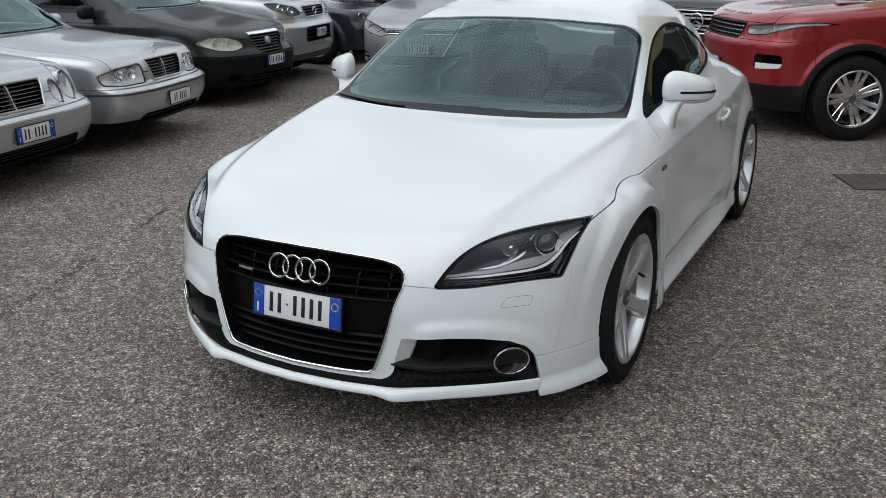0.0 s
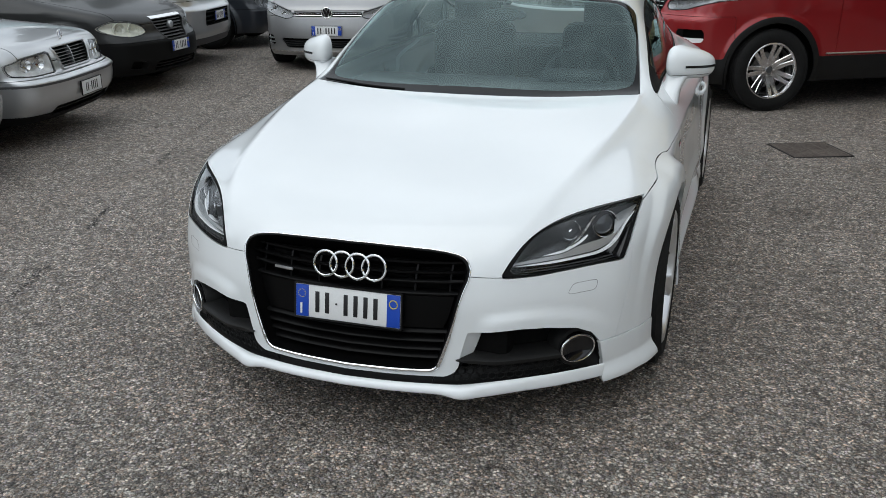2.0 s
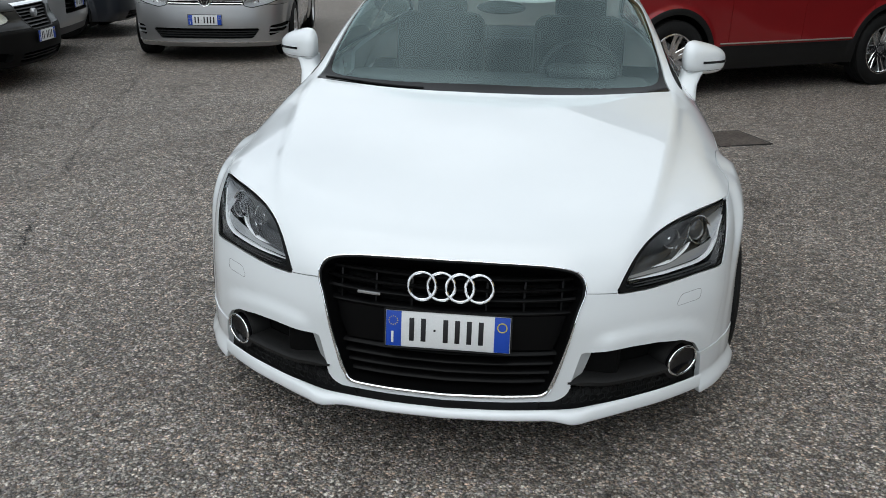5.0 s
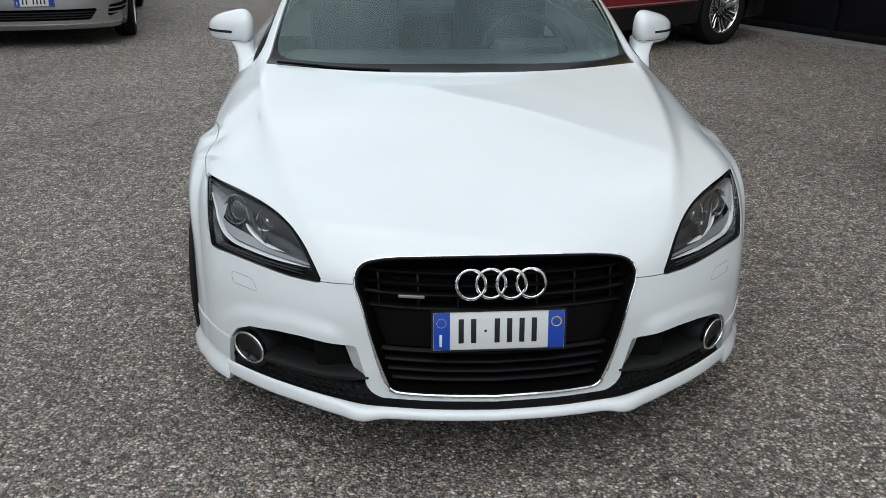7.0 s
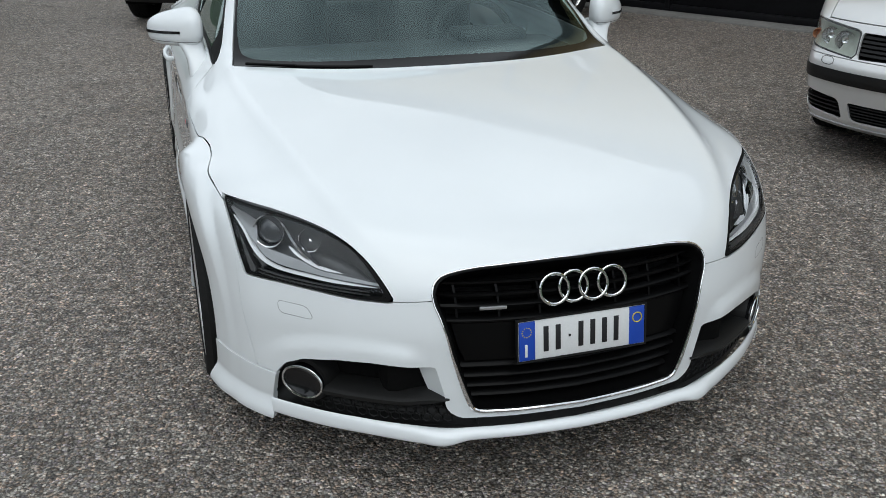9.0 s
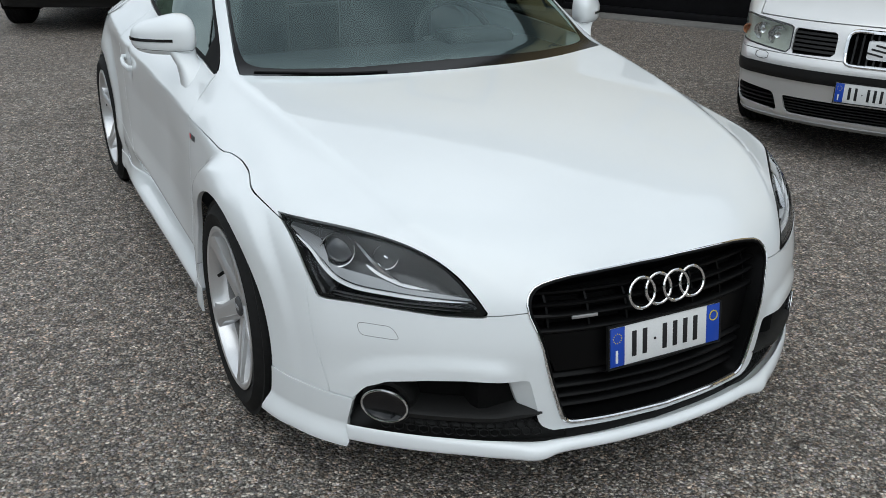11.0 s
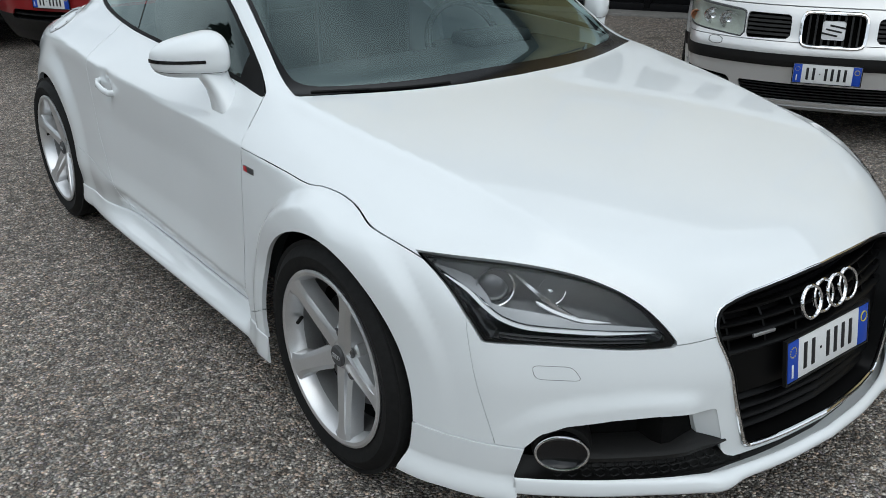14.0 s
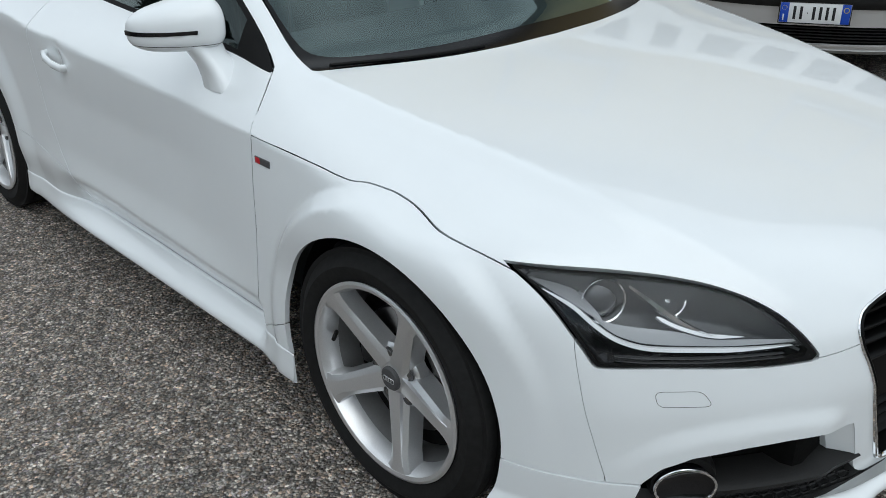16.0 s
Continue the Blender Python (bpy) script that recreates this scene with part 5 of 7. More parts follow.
# ---- the other parked cars: y runs back from the nose ----
def car_field(s):
    """Below zero inside the shell of a parked car of spec s."""
    hood, roof, cabin = curve(*s["hood"]), curve(*s["roof"]), curve(*s["cabin"])
    rake, low = curve(*s["rake"]), curve(*s["low"])
    W, L, bow, power = s["half"], s["length"], s["bow"], s.get("power", 3.2)
    arch, rz = s["arch"], s["wheel_r"]

    def f(x, y, z):
        x = np.abs(x)
        q = np.minimum(x / W, 1.02)
        top = z - hood(y) + s.get("drop", 0.05) * q ** 3 - s.get("dome", 0.0) * np.exp(-((x - 0.62 * W) / 0.16) ** 2) * step(0.0, 0.5, y) * step(1.6, 0.9, y)
        d1, d2 = np.hypot(y - s["axle"], z - rz), np.hypot(y - s["axle"] - s["base"], z - rz)
        flare = s.get("flare", 0.02) * np.maximum(step(arch + 0.10, arch + 0.03, d1), step(arch + 0.10, arch + 0.03, d2))
        side = x - (W - 0.02 + low(z) + flare - s.get("tuck", 0.10) * step(0.9, 0.0, y) - 0.5 * np.maximum(z - s["belt"], 0))
        slope = bow * power / W * q ** (power - 1)
        front = (bow * q ** power + rake(z) - y) / np.sqrt(1 + slope ** 2)
        back = (y - L + 0.15 * q ** 3) * 0.8
        body = smax(smax(top, side, s.get("round", 0.08)), front, s.get("nose_round", 0.10))
        body = smax(smax(body, back, 0.15), s["clear"] - z, 0.03)
        cab = smax((z - roof(y - 0.15 * x * x) + 0.05 * x * x) * 0.8, x - cabin(z), 0.07)
        cab = np.maximum(cab, s["screen"][0] - 0.25 - y)
        return smin(body, cab, 0.03)
    return f


def on_front(f, poly, sink, n=90):
    q = np.vstack([poly, poly[:1]])
    t0 = np.concatenate([[0], np.cumsum(np.linalg.norm(np.diff(q, axis=0), axis=1))])
    t = np.linspace(0, t0[-1], n, endpoint=False)
    u, v = np.interp(t, t0, q[:, 0]), np.interp(t, t0, q[:, 1])
    return front_sink(f, u, v, sink)


def front_sink(f, u, v, sink):
    u, v = np.atleast_1d(np.asarray(u, float)), np.atleast_1d(np.asarray(v, float))
    y = solve_axis(f, 1, -0.5, 1.2, [u, v])
    p = np.stack([u, y + sink, v], 1)
    return p


def span_at(poly, v):
    """Where the level v enters and leaves an outline."""
    hits = []
    for (ax, az), (bx, bz) in zip(poly, np.roll(poly, -1, axis=0)):
        if (az - v) * (bz - v) < 0:
            hits.append(ax + (bx - ax) * (v - az) / (bz - az))
    return (min(hits), max(hits)) if len(hits) > 1 else None


def front_opening(car, f, poly, style, name="grille"):
    """A recessed opening: backing, wall, bars and, in some, a bright surround. poly is in across and height."""
    g = new(name)
    g.parent = car
    lo, hi = poly.min(0), poly.max(0)
    u = np.linspace(lo[0] - 0.01, hi[0] + 0.01, 25)
    part("backing", ribbon([front_sink(f, u, np.full(25, v), 0.07).tolist() for v in np.linspace(lo[1] - 0.01, hi[1] + 0.01, 8)]), LINER, g)
    a, b = on_front(f, poly, 0.0).tolist(), on_front(f, poly, 0.07).tolist()
    part("opening_wall", ribbon([a + a[:1], b + b[:1]]), PLASTIC, g)
    mat = style.get("mat", PLASTIC)
    for v in style.get("bars", ()):
        sp = span_at(poly, v)
        if sp:
            uu = np.linspace(sp[0] + 0.003, sp[1] - 0.003, 21)
            h = style.get("bar", 0.006)
            part("grille_bar", ribbon([front_sink(f, uu, np.full(21, v + dv), sk).tolist() for dv, sk in ((h, 0.06), (h * 0.8, 0.018), (-h * 0.8, 0.016), (-h, 0.06))]), mat, g)
    for uu in style.get("posts", ()):
        vv = np.linspace(lo[1], hi[1], 9)
        part("grille_post", ribbon([front_sink(f, np.full(9, uu + du), vv, sk).tolist() for du, sk in ((-0.006, 0.05), (-0.005, 0.012), (0.005, 0.012), (0.006, 0.05))]), style.get("post_mat", CHROME), g)
    if style.get("edge"):
        pts = on_front(f, poly, -0.002, 120)
        part("grille_surround", tube(pts, style["edge"], 8, True, up=(0, 1, 0)), style.get("edge_mat", CHROME), g)
    return g


def front_lamp(car, f, sheet, poly, sgn, s):
    """A headlamp: clear lens over a bowl with round reflectors."""
    lo = new("headlamp")
    lo.parent = car
    x, z = np.abs(sheet[0][:, 0]), sheet[0][:, 2]
    edge = inside(poly, x, z)
    ln = part_mesh("lens", sheet_mesh("lens", sheet, f, 0.0, -0.001), LENS, lo)
    ln.visible_shadow = False
    bowl = sheet[0].copy()
    bowl[:, 1] += 0.004 + np.minimum(0.055, np.maximum(-edge, 0) * 1.3)
    part_mesh("lamp_bowl", sheet_mesh("lamp_bowl", (bowl, sheet[1]), None, 0), s.get("bowl", LAMPGREY), lo)
    _, rim = split(sheet, edge + 0.007)
    part_mesh("lamp_edge", sheet_mesh("lamp_edge", rim, f, 0.02, -0.002), s.get("lamp_rim", GREYPLASTIC), lo)
    for u, v, r, mat in s.get("bulbs", ()):
        c = front_sink(f, u, v, 0.035)[0]
        bm = lathe([(0.0, 0.02), (r * 0.35, 0.012), (r * 0.5, 0.03), (r * 0.95, 0.0), (r, -0.006), (r * 1.04, 0.0), (r * 1.04, 0.03)], 28, "y")
        bmesh.ops.rotate(bm, cent=(0, 0, 0), matrix=Matrix.Rotation(radians(sgn * s.get("lamp_turn", 18)), 3, "Z"), verts=bm.verts)
        bmesh.ops.translate(bm, vec=(sgn * c[0], c[1], c[2]), verts=bm.verts)
        part("reflector", bm, mat, lo)


def parked_car(name, label, s, m, paint):
    car = thing(name, label, "car", m)
    f = car_field(s)
    g = s.get("grid", 0.026)
    W = s["half"]
    sheet = skin(f, grid_axis((0, W + 0.08, g)), grid_axis((-0.08, 1.5, g), (1.5, s["length"] + 0.06, 0.05)), grid_axis((s["clear"] - 0.05, s["height"] + 0.06, g)))
    rz = s["wheel_r"]

    def P(sh):
        return np.abs(sh[0][:, 0]), sh[0][:, 1], sh[0][:, 2]
    x, y, z = P(sheet)
    arch = np.minimum(np.hypot(y - s["axle"], z - rz), np.hypot(y - s["axle"] - s["base"], z - rz)) - s["arch"]
    arch = np.where(x > W - 0.32, arch, 1.0)
    _, sheet = split(sheet, arch)
    x, y, z = P(sheet)
    sheet = clip_sheet(sheet, s["clear"] + 0.012 - z)
    # glass
    y0, y1, y2, hb, ht, zb = s["screen"]
    plan = polygon([(0, y0), (hb * 0.6, y0 + (y1 - y0) * 0.35), (hb, y1), (ht, y2), (0, y2 - 0.06), (-ht, y2), (-hb, y1), (-hb * 0.6, y0 + (y1 - y0) * 0.35)], 1)
    x, y, z = P(sheet)
    d = np.where(z > zb, inside(plan, sheet[0][:, 0], y), 1.0)
    pane, sheet = split(sheet, d, 0.002)
    part_mesh("windscreen", sheet_mesh("windscreen", pane, f, 0, -0.003), SCREEN, car).visible_shadow = False
    win = rounded(s["window"], 0.06)
    x, y, z = P(sheet)
    d = np.where((x > 0.4) & (z > s["belt"]), inside(win, y, z), 1.0)
    pane, sheet = split(sheet, d, 0.002)
    for sgn in (-1, 1):
        half = clip_sheet(pane, -sgn * pane[0][:, 0])
        if len(half[1]):
            trim, gl = split(half, -inside(win, half[0][:, 1], half[0][:, 2]) - 0.03)
            part_mesh("side_window", sheet_mesh("side_window", gl, f, 0, -0.003), SIDEGLASS, car).visible_shadow = False
            part_mesh("window_trim", sheet_mesh("window_trim", trim, f, 0.01, -0.002), PLASTIC, car)
    # openings and lamps
    for poly, style in s.get("openings", ()):
        pl = rounded(poly, style.get("corner", 0.02))
        both = [pl] if style.get("centre") else [pl, pl * np.array([-1, 1])]
        for q in both:
            x, y, z = P(sheet)
            d = np.where(y < 0.6, inside(q, sheet[0][:, 0], z), 1.0)
            _, sheet = split(sheet, d)
            front_opening(car, f, q, style, style.get("name", "grille"))
    for poly in s.get("lamps", ()):
        pl = polygon(poly, 0) if s.get("lamp_smooth") == 0 else rounded(poly, s.get("lamp_corner", 0.03))
        x, y, z = P(sheet)
        d = np.where(y < 0.9, inside(pl, x, z), 1.0)
        lens, sheet = split(sheet, d, 0.002)
        for sgn in (-1, 1):
            front_lamp(car, f, clip_sheet(lens, -sgn * lens[0][:, 0]), pl, sgn, s)
    # trim bands and cladding
    for z0, z1, yend, mat, nm in s.get("bands", ()):
        x, y, z = P(sheet)
        d = np.maximum(np.maximum(z0 - z, z - z1), y - yend)
        band, sheet = split(sheet, d, 0.0)
        part_mesh(nm, sheet_mesh(nm, band, f, 0.006, 0.006), mat, car)
    if s.get("clad"):
        zc, mat, ring = s["clad"]
        x, y, z = P(sheet)
        rr = np.minimum(np.hypot(y - s["axle"], z - rz), np.hypot(y - s["axle"] - s["base"], z - rz))
        d = np.minimum(z - zc, np.where(x > W - 0.25, rr - s["arch"] - ring, 1.0))
        low, sheet = split(sheet, d)
        part_mesh("cladding", sheet_mesh("cladding", low, f, 0.01, 0.004), mat, car, "black plastic cladding")
    # bonnet, bumper and doors
    x, y, z = P(sheet)
    inner = s.get("bonnet", 0.84) * W
    d = np.maximum(np.maximum(x - inner + 0.05 * step(1.2, 0.2, y), s.get("bonnet_z", 0.6) - z), y - y0 - 0.6 * (y1 - y0) * (x / hb) ** 2 + 0.02)
    lid, sheet = split(sheet, d, 0.003)
    part_mesh("bonnet", sheet_mesh("bonnet", lid, f, 0.012), paint, car)
    x, y, z = P(sheet)
    d = np.maximum(z - s["bumper_z"], y - s["axle"] + s["arch"] * 0.9)
    bump, sheet = split(sheet, d, 0.002)
    part_mesh("front_bumper", sheet_mesh("front_bumper", bump, f, 0.012), s.get("bumper_mat", paint), car)
    x, y, z = P(sheet)
    ya, yb = s["doors"]
    for a, b in zip((ya,) + ((ya + yb) / 2,), ((ya + yb) / 2,) + (yb,)):
        x, y, z = P(sheet)
        d = np.maximum(np.maximum(a - y, y - b), np.maximum(s["clear"] + 0.13 - z, z - s["belt"] - 0.02))
        d = np.where(x > 0.4, d, 1.0)
        dr, sheet = split(sheet, d, 0.0025)
        for sgn in (-1, 1):
            half = clip_sheet(dr, -sgn * dr[0][:, 0])
            if len(half[1]):
                part_mesh("door", sheet_mesh("door", half, f, 0.012), paint, car)
    part_mesh("body_shell", sheet_mesh("body_shell", sheet, f, 0.015), paint, car)
    # dark tub, dashboard, seats
    part("floor_pan", box((2 * W - 0.5, s["length"] - 0.5, 0.06), (0, s["length"] / 2, s["clear"] + 0.06), 0.02), LINER, car)
    part("bulkhead", box((2 * W - 0.25, 0.04, 0.45), (0, s["axle"] + 0.42, s["clear"] + 0.32), 0.01), LINER, car)
    part("dashboard", box((2 * hb - 0.1, 0.4, 0.2), (0, y1 + 0.28, zb - 0.06), 0.05, 3), INTERIOR, car)
    for sx in (-0.36, 0.36):
        part("front_seat", box((0.46, 0.16, 0.62), (sx, s["axle"] + 1.62, zb - 0.02), 0.06, 3), SEATCLOTH, car)
        part("headrest", box((0.26, 0.10, 0.18), (sx, s["axle"] + 1.64, zb + 0.38), 0.04, 3), SEATCLOTH, car)
    # wheels and arches
    for yw in (s["axle"], s["axle"] + s["base"]):
        for sgn in (-1, 1):
            wheel(car, (sgn * (W - 0.115), yw, rz), sgn, rz, s["rim"], s.get("spokes", 7), 0.21, s.get("twin", False), alloy=s.get("alloy"))
            bm = lathe([(0.05, sgn * (W - 0.42)), (s["arch"] + 0.03, sgn * (W - 0.42)), (s["arch"] + 0.03, sgn * (W - 0.04))], 40)
            bmesh.ops.bisect_plane(bm, geom=bm.verts[:] + bm.edges[:] + bm.faces[:], plane_co=(0, 0, -0.16), plane_no=(0, 0, -1), clear_outer=True)
            bmesh.ops.translate(bm, vec=(0, yw, rz), verts=bm.verts)
            part("arch_liner", bm, LINER, car)
    for sgn in (-1, 1):
        mir = new("door_mirror")
        mir.parent = car
        bm = bmesh.new()
        bmesh.ops.create_uvsphere(bm, u_segments=20, v_segments=12, radius=1)
        for v in bm.verts:
            v.co = Vector([math.copysign(abs(c) ** 0.75, c) for c in v.co])
        bmesh.ops.scale(bm, vec=(0.11, 0.06, 0.075), verts=bm.verts)
        bmesh.ops.translate(bm, vec=(sgn * (W + 0.05), y1 + 0.32, s["belt"] + 0.14), verts=bm.verts)
        part("mirror_shell", bm, s.get("mirror", paint), mir)
        part("mirror_arm", tube([(sgn * (W - 0.12), y1 + 0.30, s["belt"] + 0.06), (sgn * (W + 0.0), y1 + 0.31, s["belt"] + 0.10)], 0.025, 8), PLASTIC, mir)
    pz = s["plate"]
    c = front_sink(f, 0.0, pz, 0.0)[0]
    number_plate(car, pose(0, c[1] - s.get("plate_out", 0.012), pz), blue=s.get("blue", True))
    return car, f


def simple(name, bm, mat, car, label=""):
    return part(name, bm, mat, car, label)


def star_badge(car, at, r):
    e = new("emblem")
    e.parent = car
    part("ring", ring_mesh(r, r * 0.10, at, 36, 8), CHROME, e)
    bm = bmesh.new()
    for k in range(3):
        a = math.pi / 2 + 2 * math.pi * k / 3
        tube([at, (at[0] + r * math.cos(a), at[1], at[2] + r * math.sin(a))], r * 0.11, 6, up=(0, 1, 0), bm=bm)
    part("spokes", bm, CHROME, e)


def wiper_pair(car, f, s):
    y0, y1, y2, hb, ht, zb = s["screen"]
    for x0, x1 in ((-0.55, 0.0), (0.0, 0.55)):
        pts = []
        for t in np.linspace(0, 1, 8):
            xx = x0 + (x1 - x0) * t
            yy = y0 + (y1 - y0) * (abs(xx) / hb) ** 2 + 0.03
            zz = float(solve_axis(f, 2, 2.2, 0.4, [np.array([xx]), np.array([yy])])[0]) + 0.012
            pts.append((xx, yy, zz))
        w = new("wiper")
        w.parent = car
        part("wiper_blade", tube(pts, 0.008, 6), PLASTIC, w)


LOW_SIDE = ((0.15, -0.05), (0.3, -0.015), (0.5, 0.0), (0.75, 0.01), (1.0, 0.0))
SALOON = dict(half=0.87, length=4.5, height=1.43, bow=0.20, axle=0.80, base=2.69, wheel_r=0.31, rim=0.20, arch=0.345, clear=0.20, belt=0.80, low=LOW_SIDE,
              rake=((0.2, 0.06), (0.35, 0.0), (0.5, 0.0), (0.56, 0.03), (0.62, 0.07), (0.75, 0.10), (0.85, 0.16)),
              hood=((0.0, 0.70), (0.15, 0.76), (0.5, 0.83), (1.0, 0.88), (1.4, 0.92), (3.4, 0.93), (4.5, 0.90)),
              roof=((1.0, 0.75), (1.3, 0.88), (1.6, 1.05), (2.0, 1.30), (2.3, 1.41), (2.8, 1.42), (3.3, 1.33), (3.8, 1.0), (4.1, 0.85)),
              cabin=((0.85, 0.80), (0.95, 0.775), (1.2, 0.68), (1.43, 0.52)), screen=(1.33, 1.48, 2.12, 0.70, 0.56, 0.87),
              window=((1.75, 0.93), (3.5, 0.95), (3.35, 1.22), (2.9, 1.33), (2.35, 1.33), (2.1, 1.20)), doors=(1.45, 3.1), plate=0.42, bumper_z=0.54, bonnet_z=0.64, spokes=8)


def spec(model, **kw):
    d = dict(model)
    d.update(kw)
    return d


def ellipse(cx, cz, rx, rz, tilt=0.0, n=16):
    c, s = math.cos(radians(tilt)), math.sin(radians(tilt))
    return [(cx + rx * math.cos(a) * c - rz * math.sin(a) * s, cz + rx * math.cos(a) * s + rz * math.sin(a) * c) for a in [2 * math.pi * k / n for k in range(n)]]


def drop_to_yard(x, y):
    """The yard falls slightly away from the coupe."""
    return -0.035 * float(step(1.8, 5.0, math.hypot(x, y - 1.2)))


def at_yard(x, y, rz):
    return pose(x, y, drop_to_yard(x, y), 0, 0, rz)


def chrome_grille(half_top, half_low, z0, z1, n):
    return ([(-half_low, z0), (half_low, z0), (half_top, z1), (-half_top, z1)],
            dict(centre=True, smooth=1, bars=[z0 + (z1 - z0) * (k + 0.7) / n for k in range(n)], bar=0.0022, mat=DISC, posts=(0.0,), post_mat=SATIN, edge=0.010, edge_mat=SATIN))


def build_row():
    # oval-lamp saloon
    # The black skirt band stands in for the dark gap under the bumper.
    s = spec(SALOON, half=0.92, length=4.8, lamps=(ellipse(0.61, 0.675, 0.115, 0.125, 10), ellipse(0.44, 0.635, 0.065, 0.085, 8)), lamp_smooth=0,
             rake=((0.2, 0.13), (0.28, 0.055), (0.36, 0.01), (0.43, 0.0), (0.50, 0.0), (0.535, 0.03), (0.56, 0.10), (0.62, 0.13), (0.75, 0.18), (0.85, 0.26)),
             openings=(chrome_grille(0.33, 0.26, 0.56, 0.74, 7), ([(-0.55, 0.235), (0.55, 0.235), (0.5, 0.33), (-0.5, 0.33)], dict(centre=True, bars=(0.26, 0.285, 0.31), name="intake"))),
             bands=((0.455, 0.50, 1.0, SILVER, "bumper_strip"), (0.20, 0.255, 1.0, TRIMBLACK, "skirt")), bulbs=((0.61, 0.675, 0.085, REFLECTOR), (0.44, 0.635, 0.05, REFLECTOR)), bowl=LAMPPALE)
    car, f = parked_car("saloon_car", "silver saloon with twin oval lamps and chrome grille", s, at_yard(-3.567, 0.996, 100.4), SILVER)
    wiper_pair(car, f, s)
    # square-lamp saloon
    # Here too the black skirt band paints the shade below the bumper.
    s = spec(SALOON, half=0.86, length=4.5, rake=((0.2, 0.14), (0.28, 0.065), (0.36, 0.012), (0.42, 0.0), (0.505, 0.0), (0.53, 0.03), (0.555, 0.085), (0.62, 0.10), (0.75, 0.13), (0.85, 0.2)), lamp_corner=0.018, lamps=([(0.345, 0.557), (0.60, 0.553), (0.75, 0.572), (0.765, 0.655), (0.64, 0.698), (0.355, 0.718)],),
             openings=(chrome_grille(0.29, 0.24, 0.565, 0.735, 7), ([(-0.5, 0.245), (0.5, 0.245), (0.46, 0.315), (-0.46, 0.315)], dict(centre=True, bars=(0.28,), name="intake"))),
             bands=((0.485, 0.505, 1.0, GREYPLASTIC, "bumper_strip"), (0.20, 0.268, 1.0, TRIMBLACK, "skirt")), bulbs=((0.47, 0.635, 0.055, REFLECTOR), (0.60, 0.635, 0.05, REFLECTOR)), blue=False, spokes=10, plate=0.40, bowl=LAMPPALE)
    car, f = parked_car("saloon_car", "silver older saloon with square lamps and bonnet star", s, at_yard(-3.99, 2.84, 105), SILVER)
    wiper_pair(car, f, s)
    star_badge(car, (0, 0.20, 0.805), 0.035)
    part("star_stem", tube([(0, 0.20, 0.75), (0, 0.20, 0.775)], 0.006, 8), CHROME, car)
    # dark grey family car with clouded lamps
    # Bumper in trim black: its dark ground reflection is put into the colour.
    s = spec(SALOON, half=0.88, length=4.6, height=1.5, bow=0.34, power=2.6,
             hood=((0.0, 0.70), (0.12, 0.76), (0.5, 0.86), (1.0, 0.95), (1.35, 1.0), (3.4, 0.98), (4.5, 0.95)),
             roof=((0.9, 0.78), (1.2, 0.93), (1.5, 1.12), (2.0, 1.38), (2.4, 1.49), (3.0, 1.49), (3.6, 1.38), (4.2, 1.05), (4.5, 0.9)),
             screen=(1.22, 1.42, 2.15, 0.72, 0.58, 0.92), belt=0.84, cabin=((0.9, 0.82), (1.0, 0.79), (1.25, 0.69), (1.5, 0.52)),
             window=((1.75, 1.0), (3.7, 1.02), (3.6, 1.25), (3.1, 1.38), (2.45, 1.38), (2.15, 1.25)), bowl=FOGGED, lamp_turn=26, bonnet_z=0.70,
             lamps=([(0.40, 0.62), (0.56, 0.585), (0.72, 0.60), (0.815, 0.66), (0.81, 0.71), (0.72, 0.755), (0.58, 0.745), (0.46, 0.70)],), lamp_corner=0.06,
             openings=(([(-0.20, 0.53), (0.20, 0.53), (0.31, 0.70), (0.30, 0.735), (-0.30, 0.735), (-0.31, 0.70)], dict(centre=True, bars=(0.555, 0.585, 0.615, 0.645, 0.675, 0.705), bar=0.004, mat=GREYPLASTIC, edge=0.005, edge_mat=GREYPLASTIC)),
                       ([(-0.42, 0.24), (0.42, 0.24), (0.38, 0.33), (-0.38, 0.33)], dict(centre=True, bars=(0.27, 0.30), name="intake")),
                       ([(0.50, 0.26), (0.68, 0.28), (0.66, 0.36), (0.50, 0.34)], dict(name="intake"))),
             bulbs=((0.52, 0.665, 0.06, FOGGED), (0.66, 0.67, 0.06, FOGGED)), plate=0.46, mirror=PLASTIC, bumper_mat=TRIMBLACK, wheel_r=0.32, rim=0.21)
    car, f = parked_car("family_car", "dusty dark grey family car with clouded headlamps", s, at_yard(-4.63, 5.04, 96), GREYPAINT)
    wiper_pair(car, f, s)
    c = front_sink(f, 0.0, 0.66, -0.004)[0]
    part("badge", badge_disc(c, 0.04), SATIN, car)
    top = np.linspace(-0.30, 0.30, 21)
    part("grille_cap", ribbon([front_sink(f, top, np.full(21, v), k).tolist() for v, k in ((0.738, -0.006), (0.752, -0.008), (0.765, -0.002))]), CHROME, car, "chrome strip over the grille")
